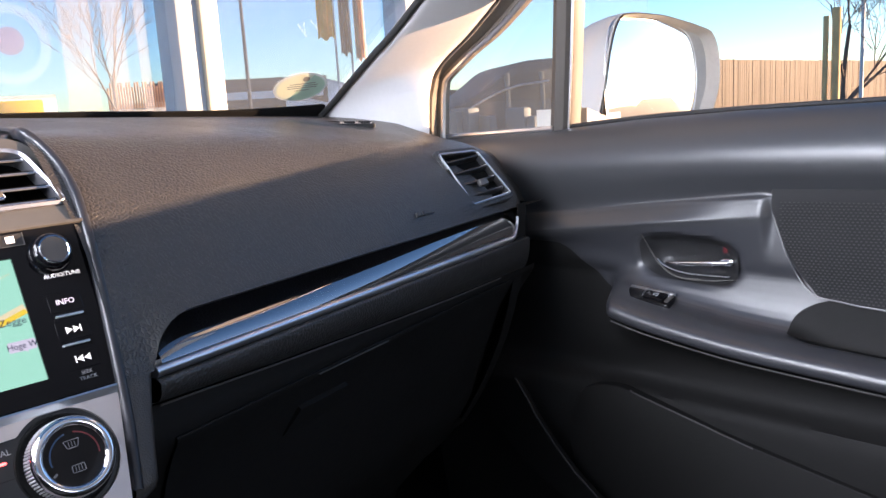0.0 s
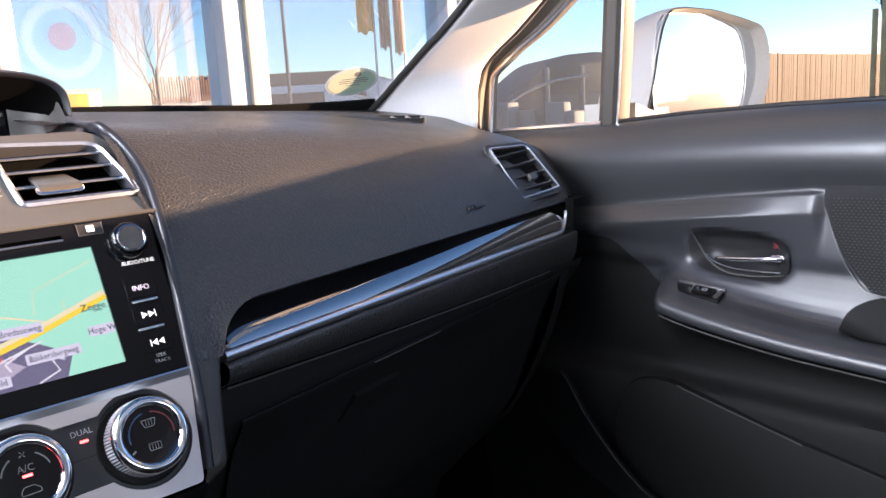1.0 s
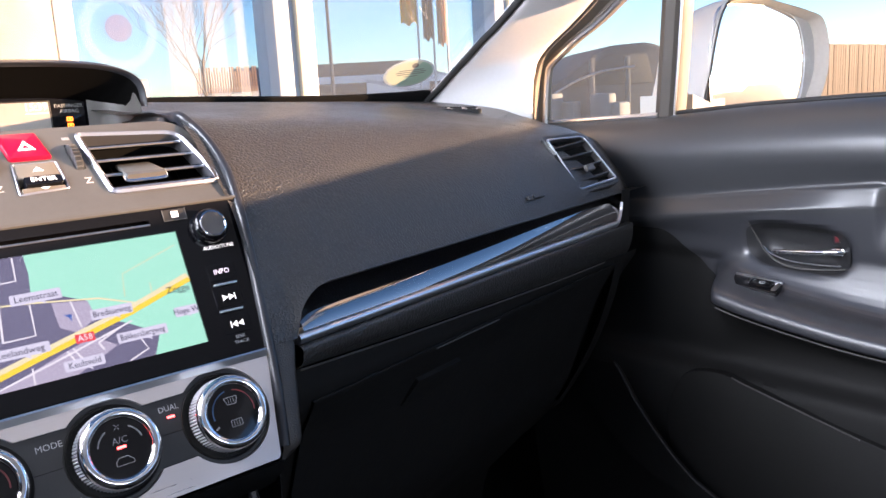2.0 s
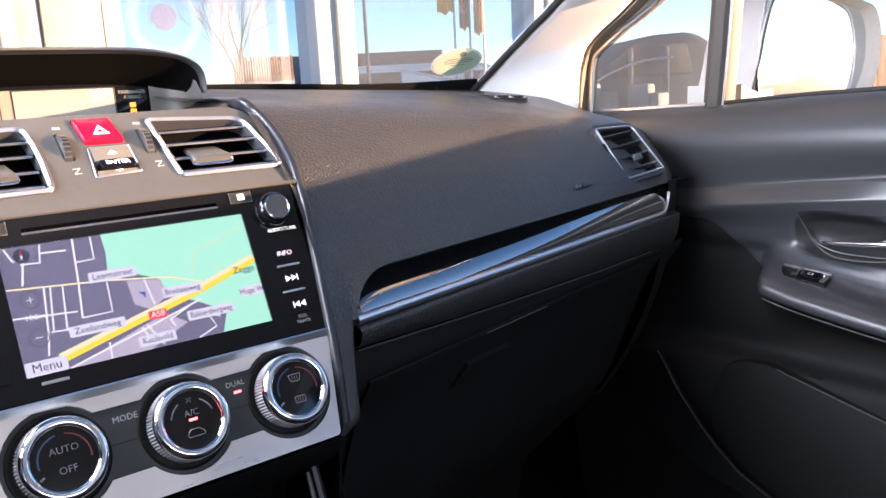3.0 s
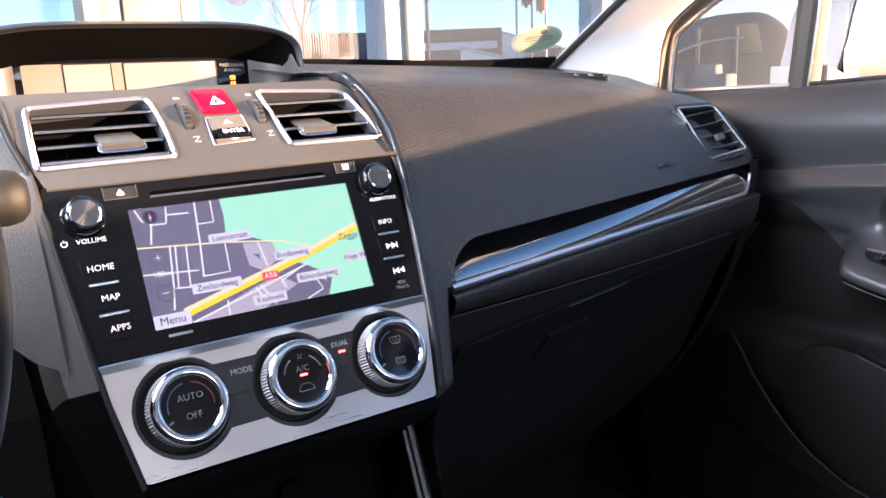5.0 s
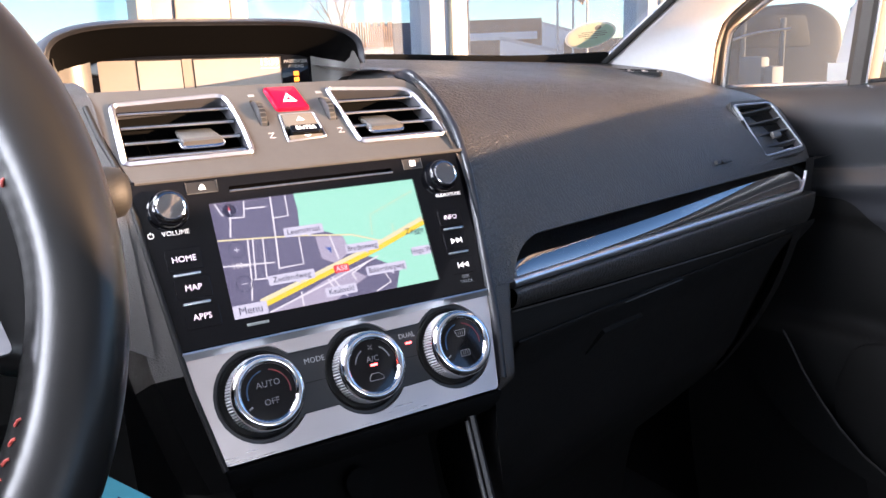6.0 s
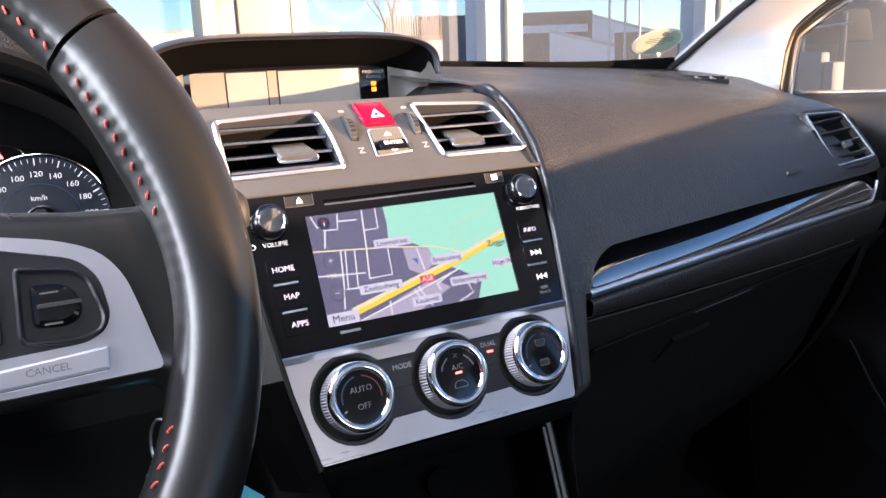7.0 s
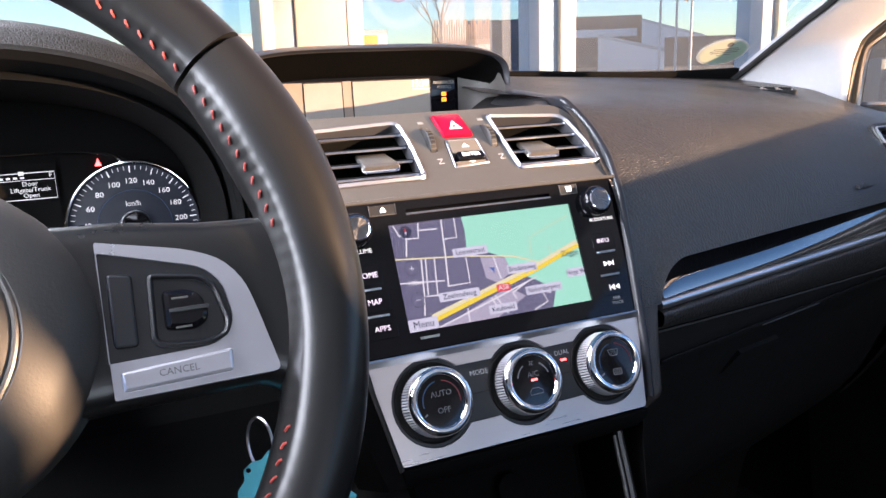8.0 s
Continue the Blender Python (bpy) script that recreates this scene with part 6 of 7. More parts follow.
for d in [x for x in np.arange(-60, 33, 2.35) if not -22 < x < 8] + list(np.arange(36, 144, 2.35)) + [x for x in np.arange(147, 240, 2.35) if not 168 < x < 200]:
    a = radians(d)
    grip = math.exp(-((d - 20) / 14) ** 2) + math.exp(-((d - 160) / 14) ** 2)
    r = 0.1715 - 0.0012 * grip - (0.0174 + 0.0024 * grip) * 0.855
    M = MW @ pose(0, 0, 0, 0, 0, d) @ T(r + 0.0003, 0, 0.0092 + 0.0016 * grip) @ pose(0, 0, 0, 0, -52, 0) @ pose(0, 0, 0, 0, 0, 62)
    s = part("stitch", stitch_me, STITCH, rim_root)
    s.matrix_basis = M
# hub
hub = part("hub", lathe([(0.086, -0.035), (0.088, -0.01), (0.084, 0.008), (0.074, 0.018), (0.062, 0.0215), (0.0595, 0.0195), (0.056, 0.0215), (0.02, 0.026), (0.0003, 0.0265)], MW @ T(-0.005, -0.006, 0) @ Matrix.Diagonal((1.06, 0.82, 1, 1)), 64), VINYL, wheel, "grained black airbag cover")
part("emblem_ring", tube([MW @ T(-0.003, -0.005, 0.0205) @ Vector((0.0615 * math.cos(a), 0.052 * math.sin(a), 0)) for a in np.linspace(0, 2 * math.pi, 64, endpoint=False)], 0.0012, 8, closed=True), BAND, hub)


def spoke(s):
    """A spoke that swells from the hub into the rim."""
    rings = []
    for x in np.linspace(0.058, 0.168, 34):
        top = table(x, ((0.058, 0.034), (0.075, 0.0330), (0.095, 0.0325), (0.125, 0.0290), (0.140, 0.0284), (0.150, 0.0285), (0.158, 0.0325), (0.168, 0.045)))
        low = table(x, ((0.058, -0.043), (0.075, -0.0408), (0.090, -0.0400), (0.120, -0.0398), (0.142, -0.0395), (0.150, -0.0430), (0.158, -0.0500), (0.168, -0.064)))
        row = []
        for k in range(32):
            c, d = math.cos(2 * math.pi * k / 32), math.sin(2 * math.pi * k / 32)
            y = (top + low) / 2 + (top - low) / 2 * math.copysign(abs(c) ** 0.32, c)
            z = -0.0105 + 0.0157 * math.copysign(abs(d) ** 0.42, d)
            row.append(MW @ Vector((s * x, y, z)))
        rings.append(row)
    return loft(rings)


for s in (1, -1):
    f = (lambda p: p) if s > 0 else mirror_x
    arm_ = part("spoke", spoke(s), LEATHER, wheel, "black leather spoke", 60)
    SB = rounded(f([(0.0862, -0.0372), (0.1478, -0.0368), (0.1420, -0.0100), (0.1392, 0.0005), (0.1320, 0.0105), (0.1190, 0.0162), (0.0862, 0.0228)]), [0.001, 0.003, 0.02, 0.008, 0.008, 0.01, 0.001], 3)
    BB = rounded(f([(0.0858, -0.0236), (0.1235, -0.0228), (0.1301, -0.0192), (0.1326, -0.0135), (0.1306, 0.0010), (0.1238, 0.0086), (0.0866, 0.0187)]), [0.001, 0.006, 0.004, 0.005, 0.006, 0.008, 0.001], 3)
    part("spoke_bezel", plate(SB, [BB], 0.0068, 0.008, MW), SPOKE, arm_, "satin silver spoke bezel")
    part("button_bed", slab(shrink(BB, -0.0006), 0.0, 0.0056, MW, 0), BUTTON, arm_)
    part("rocker", slab(rounded(f([(0.0884, -0.0185), (0.0970, -0.0188), (0.0978, 0.0088), (0.0887, 0.0100)]), 0.002, 3), 0.004, 0.0076, MW, 0.0012), BUTTON, arm_, "", 12)
    PADO = rounded(f([(0.1016, -0.0180), (0.1050, -0.0210), (0.1230, -0.0222), (0.1296, -0.0200), (0.1318, -0.0146), (0.1280, 0.0013), (0.1223, 0.0055), (0.1031, 0.0082)]), [0.003, 0.003, 0.005, 0.003, 0.004, 0.006, 0.005, 0.003], 4)
    part("stick_ring", frame_ring(PADO, 0.0022, 0.0045, 0.0085, MW, 0.0009), BUTTON, arm_)
    part("stick_bed", slab(shrink(PADO, 0.002), 0.002, 0.0050, MW, 0), MATT, arm_)
    part("stick", slab(rounded(f([(0.1069, -0.0146), (0.1177, -0.0158), (0.1224, -0.0133), (0.1237, -0.0090), (0.1210, -0.0020), (0.1164, 0.0003), (0.1074, 0.0008)]), 0.0025, 4), 0.004, 0.0098, MW, 0.0022), GLOSS, arm_, "gloss black switch", 12)
    for y in (0.0, -0.0112):
        part("switch_mark", block(min(s * 0.1105, s * 0.1165), y - 0.0036, 0.0098, max(s * 0.1105, s * 0.1165), y - 0.0028, 0.0099, MW, 0.0001), BAND, arm_)
    part("stick_groove", block(min(s * 0.109, s * 0.1235), -0.0086, 0.0098, max(s * 0.109, s * 0.1235), -0.0070, 0.0108, MW, 0.0003), HARD, arm_)
    CB = rounded(f([(0.0896, -0.0349), (0.1291, -0.0339), (0.1299, -0.0252), (0.0891, -0.0275)]), 0.0012, 3)
    part("cancel_key", slab(CB, 0.006, 0.0092, MW, 0.0012), SPOKE, arm_, "satin silver cancel key", 3)
    if s > 0:
        lettering("CANCEL", 0.0038, MW @ T(0.1095, -0.0302, 0.0093), FAINT, arm_)
lowr = rounded([(-0.035, -0.05), (0.035, -0.05), (0.040, -0.162), (-0.040, -0.162)], 0.006, 3)
part("lower_spoke", slab(lowr, -0.02, 0.0, MW, 0.004), HARD, wheel)

# ---- key in the column ----
kt = thing("key_ring", (-0.19, -0.09, 0.87), "steel key ring with a turquoise paper tag in the ignition", "key")
TEAL = material("turquoise_tag", (0.05, 0.38, 0.46), 0.6, spread=0.1)
INKDARK = material("dark_blue_ink", (0.02, 0.03, 0.07), 0.6)
MKEY = axes((-0.1870, -0.0925, 0.8800), (0.93, -0.2, 0.1), (0.0, 0.35, 0.93))
part("ring", tube([MKEY @ Vector((0.0068 * math.cos(a), 0.0140 * math.sin(a), 0.006 * math.cos(a))) for a in np.linspace(0, 2 * math.pi, 32, endpoint=False)], 0.0008, 6, closed=True), BRIGHT, kt)
TAG = [(-0.0145, -0.050), (0.004, -0.052), (0.0012, -0.0240), (0.0080, -0.0070), (0.0068, -0.0045), (0.0038, -0.0042), (-0.0008, -0.0086), (-0.0060, -0.0086), (-0.0108, -0.0118), (-0.0108, -0.0172), (-0.0152, -0.0220), (-0.0160, -0.0300)]
HOLE = [(x * 0.8 - 0.0082, y * 0.8 - 0.0125) for x, y in circle(0, 0, 0.0018, 14)]
part("tag", plate(rounded(TAG, 0.0012, 2), [HOLE], 0.0008, 0.0016, MKEY), TEAL, kt, "turquoise plastic tag with a hole")
# paper card tied to the ring
MCD = axes((-0.1675, -0.1300, 0.8775), (0.70, -0.15, -0.62), (-0.42, -0.48, -0.77))
card = part("card", block(0, 0, -0.0004, 0.026, 0.034, 0.0004, MCD, 0.0002), TEAL, kt, "turquoise paper card with dark marks")
for u, v, w in ((0.010, 0.006, 0.0016), (0.009, 0.012, 0.0014), (0.023, 0.006, 0.0014), (0.022, 0.013, 0.0016)):
    part("mark_bar", block(u, v, -0.0007, u + w, v + 0.0052, 0.0007, MCD, 0.0001), INKDARK, card)
part("cord", tube(smooth_path([(-0.1870, -0.0925, 0.8670), (-0.1790, -0.103, 0.8620), (-0.1680, -0.118, 0.8660), MCD @ Vector((0.023, 0.003, 0.0006))], 6), 0.0006, 6), MATT, kt)

# ---- door mirror outside ----
MM = axes((1.0385, 0.110, 1.072), (0.974, -0.228, 0), (0.0047, 0.0199, 0.9998)) @ Matrix.Scale(1.07, 4)
mir = thing("door_mirror", (0.90, 0.10, 0.98), "white door mirror reflecting the low sun", "mirror")
HO = rounded([(-0.124, -0.085), (0.094, -0.085), (0.118, -0.048), (0.1290, -0.020), (0.1306, 0.005), (0.1274, 0.034), (0.1151, 0.0585), (0.0716, 0.0690), (0.0123, 0.0800), (-0.044, 0.0832), (-0.0765, 0.0806), (-0.0901, 0.0620), (-0.1025, 0.0253), (-0.1108, -0.0115), (-0.124, -0.052)], [0.03, 0.02] + [0.012] * 13, 4)
rings = []
for k, z in ((0.975, -0.004), (0.990, 0.008), (1.0, 0.004), (0.995, -0.02), (0.96, -0.05), (0.88, -0.085), (0.70, -0.115), (0.30, -0.125), (0.04, -0.126)):
    rings.append([MM @ Vector((p.x * k - 0.045 * (1 - k), p.y * k - 0.03 * (1 - k), z)) for p in HO])
part("housing", loft(rings, False), PAINT, mir, "white painted housing")
rings = [[MM @ Vector((p.x * k, p.y * k, z)) for p in HO] for k, z in ((0.968, 0.0095), (0.945, 0.006), (0.90, -0.008), (0.05, -0.014))]
part("inner_shell", loft(rings, False), BEZEL, mir, "brown-grey inner bezel")
GO = rounded([(-0.092, -0.0770), (0.074, -0.0700), (0.0866, -0.0431), (0.0927, -0.0105), (0.0900, 0.0221), (0.0807, 0.0480), (0.0591, 0.0608), (0.0120, 0.0695), (-0.0444, 0.0722), (-0.0790, 0.0705), (-0.0901, 0.0600), (-0.1012, 0.0179), (-0.1040, -0.0150), (-0.1035, -0.0480)], 0.014, 4)
rows = []
for k in (1.0, 0.75, 0.5, 0.25, 0.0004):
    rows.append([MM @ Matrix.Rotation(radians(4.0), 4, "Y") @ Matrix.Rotation(radians(-1.0), 4, "X") @ Vector((p.x * k * 1.035, p.y * k * 1.03, 0.0015 - (p.length * k) ** 2 / 2.8)) for p in GO])
bm = sheet(rows, closed=True)
part("mirror_glass", bm, MIRROR, mir, "convex mirror glass, dazzling with sun")
part("glass_edge", tube([MM @ Matrix.Rotation(radians(4.0), 4, "Y") @ Matrix.Rotation(radians(-1.0), 4, "X") @ Vector((p.x * 1.04, p.y * 1.035, -0.0025)) for p in GO], 0.0016, 6, closed=True), BRIGHT, mir)
rows = [[Vector((x, y, z)) for x, y, z in r] for r in (((0.80, 0.16, 0.985), (0.80, 0.08, 0.985), (0.80, 0.08, 1.03), (0.80, 0.16, 1.03)), ((0.88, 0.16, 0.99), (0.88, 0.10, 0.99), (0.88, 0.10, 1.015), (0.88, 0.16, 1.015)), ((0.96, 0.165, 0.99), (0.96, 0.125, 0.99), (0.96, 0.125, 1.02), (0.96, 0.165, 1.02)))]
part("foot", loft(rows), PAINT, mir)

# ---- outside ----
ASPHALT = material("asphalt", (0.06, 0.06, 0.062), 0.9, grain=0.8, grain_scale=60, stain_scale=0.8, spread=0.3)
ALU = material("grey_aluminium_frame", (0.50, 0.53, 0.57), 0.5, metal=0.0, spread=0.05, stain_scale=2)
CREAM = material("cream_edge", (0.78, 0.70, 0.55), 0.6, spread=0.05, stain_scale=2)
DARKHALL = material("dark_grey_hall", (0.015, 0.028, 0.060), 0.8, stain_scale=0.3, spread=0.25)
WHITEHALL = material("white_hall", (0.78, 0.80, 0.84), 0.8, stain_scale=0.3, spread=0.1)
SLATS = material("reddish_brown_cladding", (0.58, 0.32, 0.18), 0.8, stain_scale=0.6, spread=0.3)
YELLOW = material("yellow_banner", (0.80, 0.50, 0.04), 0.6, stain_scale=2)
BARK = material("bare_bark", (0.13, 0.10, 0.085), 0.9, grain=0.5, grain_scale=60, stain_scale=5)
WOOD = material("pale_wooden_stake", (0.58, 0.40, 0.20), 0.8, grain=0.3, grain_scale=120, stain_scale=6, spread=0.25)
FENCE = material("weathered_brown_boards", (0.125, 0.108, 0.098), 0.85, stain_scale=0.7, spread=0.35)
FENCED = material("dark_weathered_boards", (0.095, 0.082, 0.074), 0.85, stain_scale=0.7, spread=0.3)
YELLOWFLAG = film("yellow_flag_cloth", (0.85, 0.55, 0.08))
BROWNFLAG = film("peach_flag_cloth", (0.62, 0.42, 0.32))

bm = bmesh.new()
vs = [bm.verts.new(p) for p in ((-1500, -1500, 0), (1500, -1500, 0), (1500, 1500, 0), (-1500, 1500, 0))]
bm.faces.new(vs)
tagged(part("ground", bm, ASPHALT), "grey asphalt yard round the car", "ground", kind="structure")
EYE0 = Vector((-0.17, -0.49, 0))


def polar(az, dist, z=0.0):
    a = radians(az)
    return Vector((EYE0.x + dist * math.sin(a), EYE0.y + dist * math.cos(a), z))


def rise(dist, el):
    return 1.05 + dist * math.tan(radians(el))


# showroom front
front_1 = part("facade", block(-6.0, 2.30, 0.0, 6.0, 2.42, 0.22), ALU)
tagged(front_1, "glazed showroom front with pale grey posts", "facade", kind="structure")
for x0, x1, wide in ((-3.2, -3.05, 0), (-1.95, -1.80, 0), (-0.78, -0.62, 0), (0.688, 0.748, 0), (1.475, 1.665, 1), (2.66, 2.83, 1)):
    if wide:
        w = x1 - x0
        p = part("post", block(x0, 2.28, 0.22, x0 + w * 0.46, 2.44, 3.6, None, 0.004), ALU, front_1)
        part("post_edge", block(x0 + w * 0.47, 2.26, 0.22, x0 + w * 0.64, 2.36, 3.6, None, 0.004), CREAM, p)
        part("post_edge", block(x0 + w * 0.66, 2.30, 0.22, x1, 2.44, 3.6, None, 0.004), ALU, p)
    else:
        part("post", block(x0, 2.28, 0.22, x1, 2.44, 3.6, None, 0.004), ALU, front_1)
PEBBLE = material("beige_pebble_dash", (0.58, 0.50, 0.40), 0.9, grain=1.0, grain_scale=70, stain_scale=6, spread=0.25)
PEBBLEG = material("grey_pebble_dash", (0.36, 0.37, 0.40), 0.9, grain=1.0, grain_scale=70, stain_scale=6, spread=0.3)
part("pier_edge", block(0.380, 2.27, 0.22, 0.426, 2.42, 3.6, None, 0.004), CREAM, front_1)
part("pier", block(0.428, 2.29, 0.22, 0.502, 2.44, 3.6, None, 0.004), PEBBLEG, front_1, "grey pebble-dashed pier")
part("pier", block(0.504, 2.28, 0.22, 0.686, 2.44, 3.6, None, 0.004), PEBBLE, front_1, "beige pebble-dashed pier")
part("head_beam", block(-6.0, 2.27, 3.6, 6.0, 2.45, 4.0, None, 0.01), ALU, front_1)
xs = (-6.0, -3.125, -1.875, -0.70, 0.36, 0.72, 1.57, 2.745, 5.1)
for a, b in zip(xs, xs[1:]):
    g = part("pane", block(a + 0.03, 2.350, 0.22, b - 0.03, 2.356, 3.6, None, 0.001), PANEC if a > 2 else PANE, front_1)
    g.visible_shadow = False
# pale rose strips that paint a building's reflection on the glass
ROSE = clear_glass("rose_reflection", (1.0, 0.94, 0.91), 0.02, 0.09)
for x0, x1 in ((1.075, 1.185), (1.225, 1.300), (1.345, 1.385)):
    fs = part("reflection_strip", block(x0, 2.343, 0.6, x1, 2.3455, 2.6, None, 0.0005), ROSE, front_1, "pale rose strip painting a reflection in the glass")
    fs.visible_shadow = False
# round decal on the glass
dec = thing("window_decal", (0.91, 2.345, 1.32), "round white decal on the showroom glass", "decal")
MDC = axes((0.91, 2.345, 1.325), (1, 0, 0), (0, 0, 1))
part("decal_ring", frame_ring(circle(0, 0, 0.130, 64), 0.034, 0.0, 0.002, MDC, 0.0005), VEIL, dec)
part("decal_heart", slab(circle(0.0, 0.01, 0.045, 40), 0.0, 0.0015, MDC, 0), VEILR, dec)


def hall(az0, az1, dist, el_top, mat, name, label, el2=None, z0=0.0, depth=6.0):
    a, b = polar(az0, dist), polar(az1, dist)
    back = (polar((az0 + az1) / 2, dist + depth) - polar((az0 + az1) / 2, dist))
    t0, t1 = rise(dist, el_top), rise(dist, el2 if el2 is not None else el_top)
    base = [a, b, b + back, a + back]
    top = [Vector((base[0].x, base[0].y, t0)), Vector((base[1].x, base[1].y, t1)), Vector((base[2].x, base[2].y, t1)), Vector((base[3].x, base[3].y, t0))]
    e = thing(name, (a + b) / 2, label, "building")
    part("wall", loft([[Vector((p.x, p.y, z0)) for p in base], top]), mat, e)
    cap = [p + Vector((0, 0, 0.25)) for p in top]
    part("roof_edge", loft([top, cap]), ALU if mat is WHITEHALL else mat, e)
    return e, a, b, t0


h1, a, b, t0 = hall(27.0, 38.9, 80, 2.45, DARKHALL, "warehouse", "low dark grey warehouse beyond the yard")
for k in range(5):
    p = lerp(a, b, 0.32 + 0.13 * k)
    d = (b - a).normalized()
    part("window", loft([[p + d * u - Vector((0.10, 0.16, 0)) + Vector((0, 0, z)) for u, z in ((0, 2.8), (2.2, 2.8), (2.2, 3.5), (0, 3.5))], [p + d * u - Vector((0.02, 0.05, 0)) + Vector((0, 0, z)) for u, z in ((0, 2.8), (2.2, 2.8), (2.2, 3.5), (0, 3.5))]]), WHITEHALL, h1)
hall(38.9, 43.0, 78, 2.2, WHITEHALL, "warehouse", "pale low warehouse beyond the yard", 1.0)
hall(36.0, 40.4, 60, 1.25, WHITEHALL, "shed", "white shed with a sloping roof", 0.15)
hall(40.4, 52.0, 75, 0.9, DARKHALL, "warehouse", "low dark warehouse behind the flagpoles")
h2, a, b, t0 = hall(24.6, 28.6, 46, 1.1, WHITEHALL, "clad_building", "small building with reddish vertical cladding")
for k in range(24):
    p, d = lerp(a, b, k / 24), (b - a) / 24
    o = Vector((-0.05, -0.1, 0))
    part("cladding_board", block(0, 0, 0, d.length * 0.72, rise(46, 2.75) - 1.9 - 0.25 * (k % 3 == 0), 0.12, axes(p + o + Vector((0, 0, 1.9)), d, (0, 0, 1)), 0.01), SLATS, h2)
hall(8.0, 21.5, 70, 2.0, WHITEHALL, "warehouse", "pale warehouse across the yard")
# yellow machine
ym = thing("yellow_truck", polar(19.0, 38), "yellow truck with a dark striped flank parked far off", "truck")
MY = axes(polar(18.2, 38), polar(21.0, 38) - polar(18.2, 38), (0, 0, 1))
part("body", block(0, 0.5, -1.0, 1.7, 2.3, 1.0, MY, 0.05), YELLOW, ym)
for k in range(5):
    part("stripe", block(0.08 + k * 0.24, 1.15, 1.0, 0.20 + k * 0.24, 1.75, 1.03, MY, 0.005), DARKHALL, ym)
for u in (0.3, 1.3):
    part("wheel", lathe([(0.42, -0.2), (0.45, 0.0), (0.40, 0.1), (0.0005, 0.1)], MY @ T(u, 0.45, 1.0), 24), RUBBER, ym)


def bare_tree(name, at, height, label, seed, levels=5, spread=34, lean=(0, 0), stout=0.0105, stem=0.36):
    rnd = random.Random(seed)
    e = thing(name, at, label, "tree")
    crown = bmesh.new()
    trunk = None
    def grow(p, d, length, r, level):
        nonlocal trunk
        pts, rads = [p], [r]
        n = 5
        for i in range(n):
            d = (d + Vector((rnd.uniform(-1, 1), rnd.uniform(-1, 1), rnd.uniform(-0.4, 0.9))) * (0.06 + 0.035 * level)).normalized()
            p = p + d * length / n
            pts.append(p)
            rads.append(r * (1 - 0.42 * (i + 1) / n))
        seg = tube(pts, rads, 7 if level < 2 else 4)
        if level == 0:
            trunk = seg
        else:
            me = bpy.data.meshes.new("limb")
            seg.to_mesh(me)
            seg.free()
            crown.from_mesh(me)
            bpy.data.meshes.remove(me)
        if level < levels:
            for i in range(4 if level < 3 else 3):
                k = rnd.uniform(0.35, 1.0) if i else 1.0
                q = pts[min(int(k * n), n)]
                ax = d.orthogonal()
                ax.rotate(Matrix.Rotation(rnd.uniform(0, 2 * math.pi), 3, d))
                nd = d.copy()
                nd.rotate(Matrix.Rotation(radians(rnd.uniform(0.5, 1.25) * spread), 3, ax))
                grow(q, nd, length * rnd.uniform(0.58, 0.80), max(rads[min(int(k * n), n)] * 0.62, 0.0035), level + 1)
    grow(Vector(at), Vector((lean[0], lean[1], 1)).normalized(), height * stem, height * stout, 0)
    part("trunk", trunk, BARK, e)
    part("crown", crown, BARK, e)
    return e


bare_tree("bare_tree", polar(25.2, 22), 3.7, "slender leafless tree in front of the hall", 53, 5, 27, stem=0.62, stout=0.0150)
bare_tree("bare_tree", polar(73.2, 12.5), 5.6, "leafless young tree tied between two stakes", 21, 6, 44, stout=0.0075, stem=0.32)
for az, el, r in ((72.15, 4.05, 0.027), (72.75, 4.5, 0.042)):
    p = polar(az, 9.1)
    s = part("tree_stake", tube([p, p + Vector((0, 0, rise(9.1, el) * 0.5)), p + Vector((0, 0, rise(9.1, el)))], r, 10), WOOD)
    tagged(s, "round pale wooden tree stake in the ground", "stake", "tree stakes")
for az, dist, r, el, nm, lab in ((33.75, 19, 0.05, 13, "lamp_post", "slim dark lamp post in the yard"), (74.15, 12, 0.03, 9, "flag_pole", "thin white flag pole"), (39.9, 17, 0.03, 11, "flag_pole", "thin grey flag pole"), (40.95, 17.0, 0.03, 11, "flag_pole", "thin grey flag pole"), (41.9, 17.0, 0.03, 11, "flag_pole", "thin grey flag pole")):
    p = polar(az, dist)
    s = part(nm, tube([p, p + Vector((0, 0, rise(dist, el) * 0.5)), p + Vector((0, 0, rise(dist, el)))], [r, r * 0.8, r * 0.6], 10), ALU if nm == "flag_pole" else DARKHALL)
    tagged(s, lab, "post")
for az0, az1, e0, e1, mat, lab in ((38.75, 39.9, 5.0, 9.5, YELLOWFLAG, "yellow flag hanging from its pole"), (40.25, 40.95, 3.9, 9.5, DARKHALL, "dark flag hanging from its pole"), (41.25, 41.9, 3.5, 9.5, BROWNFLAG, "brown flag hanging from its pole")):
    rows = []
    for i in range(9):
        q = polar(lerp(az0, az1, i / 8), 17 + 0.06 * math.sin(i * 1.6))
        rows.append([Vector((q.x, q.y, rise(17, e0) + 0.05 * math.sin(i * 1.3))), Vector((q.x, q.y, rise(17, lerp(e0, e1, 0.5)))), Vector((q.x, q.y, rise(17, e1)))])
    f = part("flag", thick(sheet(rows), 0.01), mat)
    tagged(f, lab, "flag", "flags")
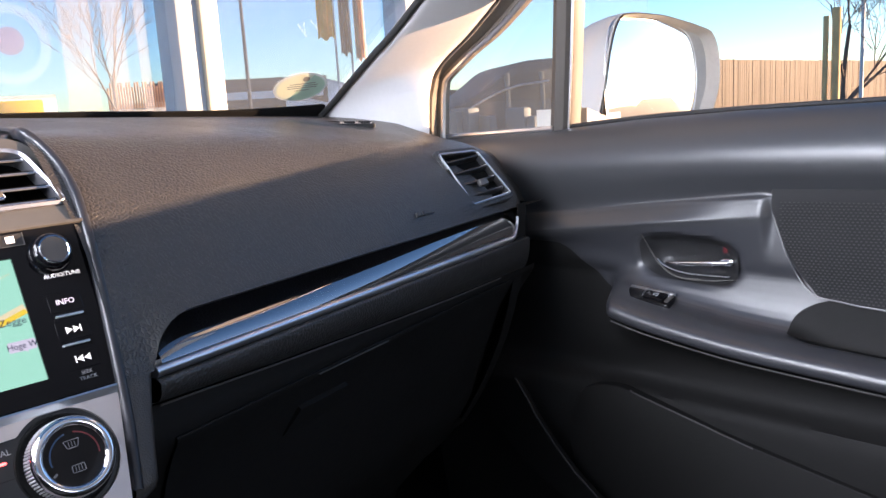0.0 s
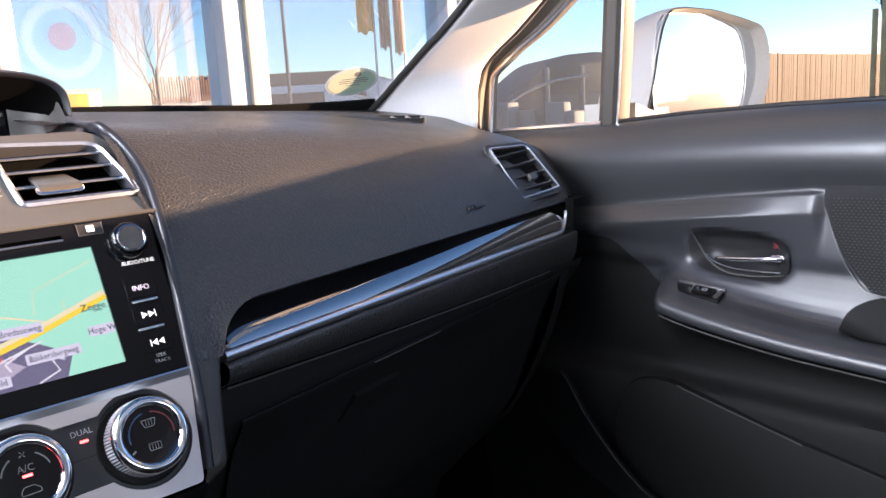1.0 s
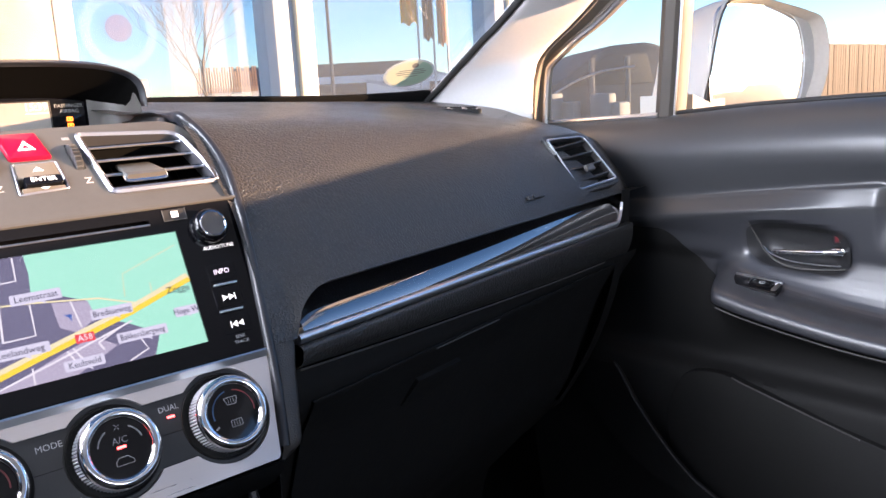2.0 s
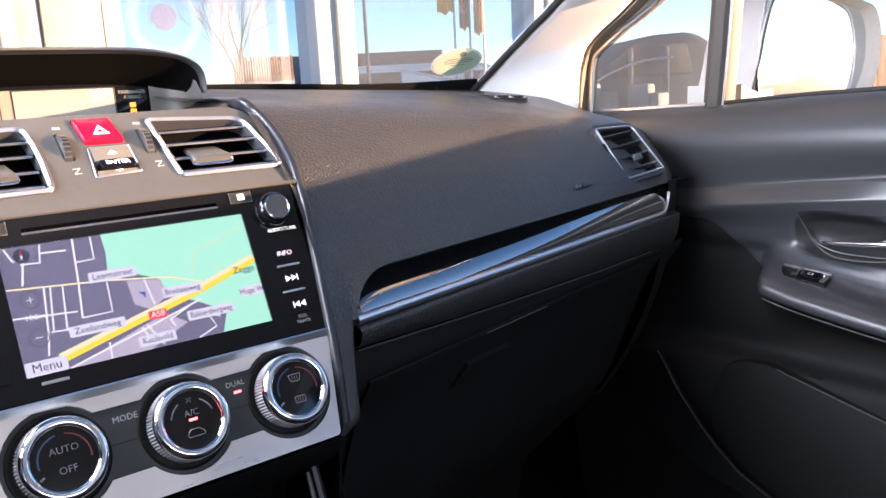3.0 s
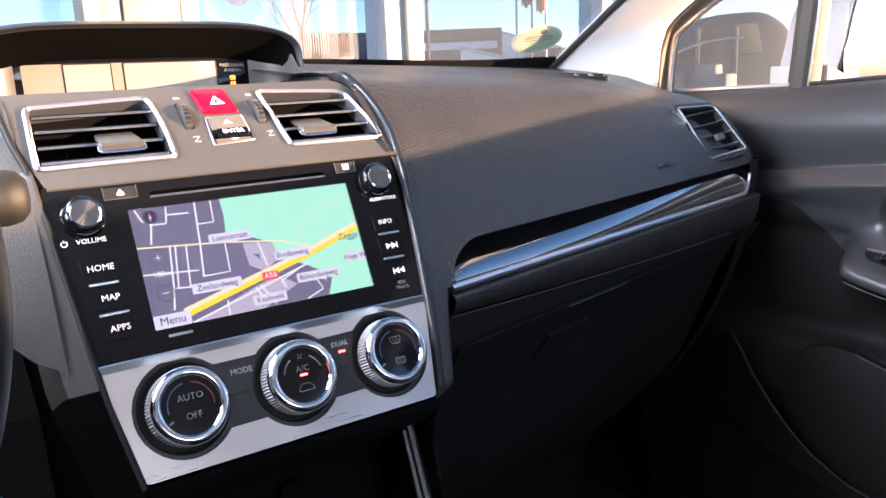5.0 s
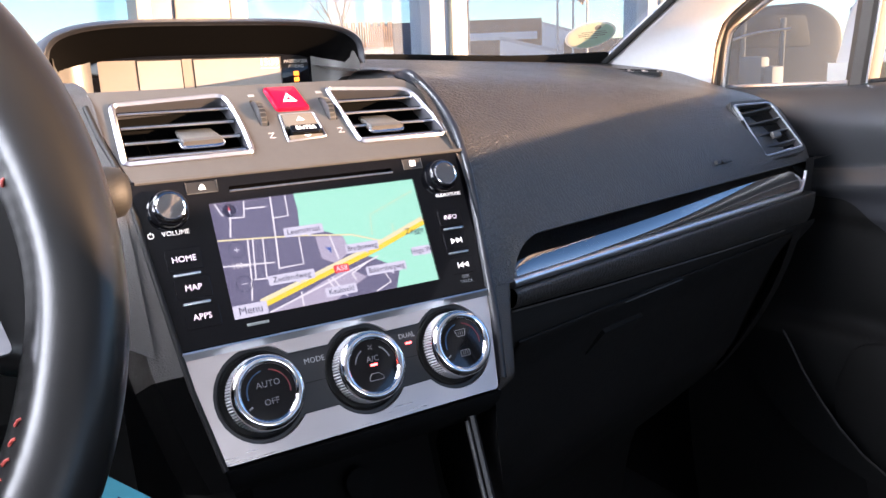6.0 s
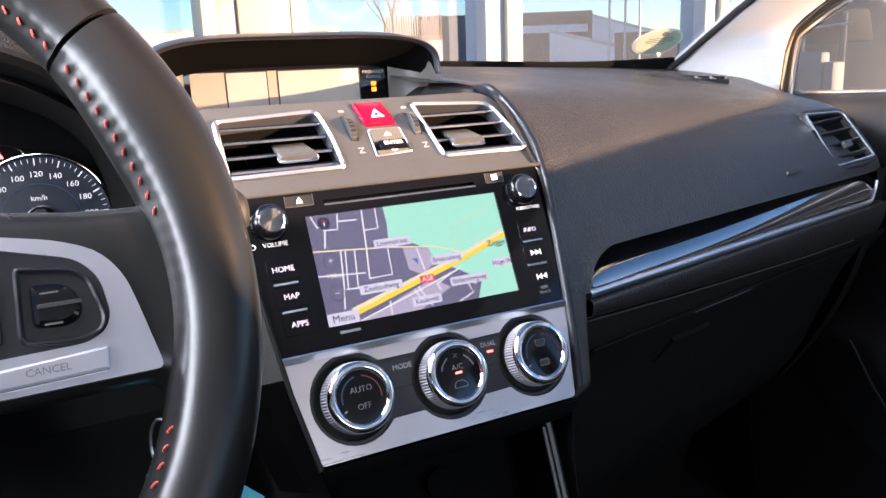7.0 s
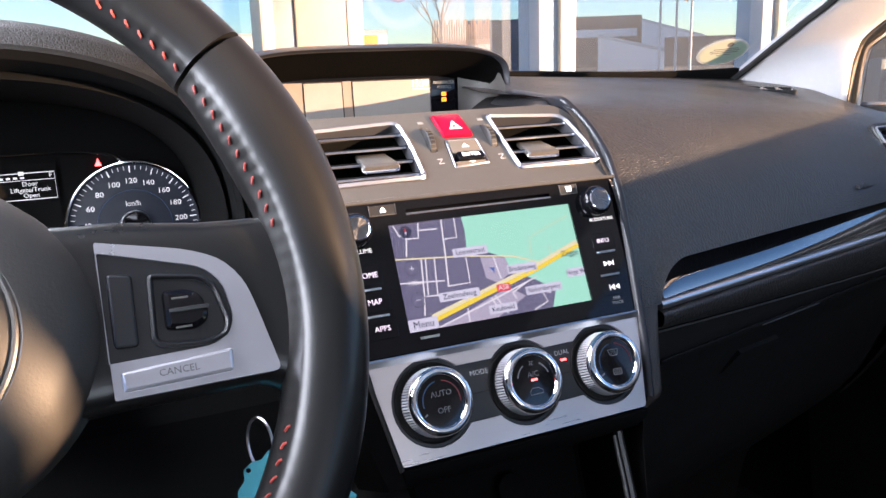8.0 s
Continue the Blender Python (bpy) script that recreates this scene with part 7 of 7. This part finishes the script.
# board fence to the side
MF = axes((17.5, 10.4, 0), (1, 0.004, 0), (0, 0, 1))
fen = part("fence", block(0, 0, -0.1, 30.0, 1.90, 0.0, MF, 0.01), FENCED)
tagged(fen, "weathered brown board fence at the yard's edge", "fence", kind="structure")
rnd = random.Random(5)
for k in range(178):
    hgt = 1.955 - 0.0004 * k + rnd.uniform(-0.012, 0.012)
    part("board", block(k * 0.165, 0.02, 0, k * 0.165 + 0.160, hgt, 0.03 + rnd.uniform(0, 0.02), MF, 0.006), FENCE if rnd.random() < 0.8 else FENCED, fen)
PALESTAND = material("pale_grey_stand", (0.13, 0.15, 0.165), 0.7, stain_scale=4)
# dark van and pale equipment seen through the quarter light
van = thing("parked_car", polar(51.5, 8.0), "dark blue-grey parked estate car facing the showroom", "car")
MVN = axes(polar(46.3, 7.2), polar(57.5, 7.6) - polar(46.3, 7.2), (0, 0, 1))
prof = rounded([(0.0, 0.35), (1.55, 0.35), (1.55, 1.25), (1.30, 1.42), (0.82, 1.40), (0.45, 1.12), (0.05, 0.98)], [0.1, 0.1, 0.15, 0.12, 0.15, 0.2, 0.1], 5)
part("body", slab(prof, -1.4, 0.0, MVN, 0.06), material("dark_car_paint", (0.055, 0.068, 0.085), 0.6), van)
part("window_trim", tube(smooth_path([MVN @ Vector(p) for p in ((0.10, 0.80, 0.03), (0.30, 0.96, 0.03), (0.55, 1.10, 0.03), (0.80, 1.18, 0.03), (1.10, 1.21, 0.03))], 6), 0.010, 8), BRIGHT, van, "bright trim along the windows")
part("side_glass", slab(rounded([(0.52, 1.06), (1.28, 1.06), (1.22, 1.33), (0.86, 1.32)], 0.05, 4), 0.0, 0.006, MVN, 0.002), material("tinted_car_glass", (0.045, 0.055, 0.065), 0.6), van)
for u in (0.70, 1.02):
    part("window_pillar", block(u, 0.80, 0.0, u + 0.045, 1.30, 0.020, MVN, 0.006), PALESTAND, van)
for u in (0.35, 1.2):
    part("wheel", lathe([(0.31, -0.15), (0.32, 0.0), (0.22, 0.03), (0.0005, 0.02)], MVN @ T(u, 0.33, 0.0), 28), RUBBER, van)
for az, w, z0, z1 in ((48.1, 0.16, 0.62, 1.00), (48.9, 0.14, 0.62, 1.02), (50.2, 0.10, 0.66, 0.95), (52.6, 0.10, 0.62, 1.00), (53.4, 0.14, 0.62, 0.93)):
    p = polar(az, 6.4)
    cab = part("display_stand", block(-w / 2, -0.1, 0.0, w / 2, 0.1, z1, Matrix.Translation(p), 0.02), PALESTAND)
    tagged(cab, "pale upright display stand in the showroom", "stand", "display stands")
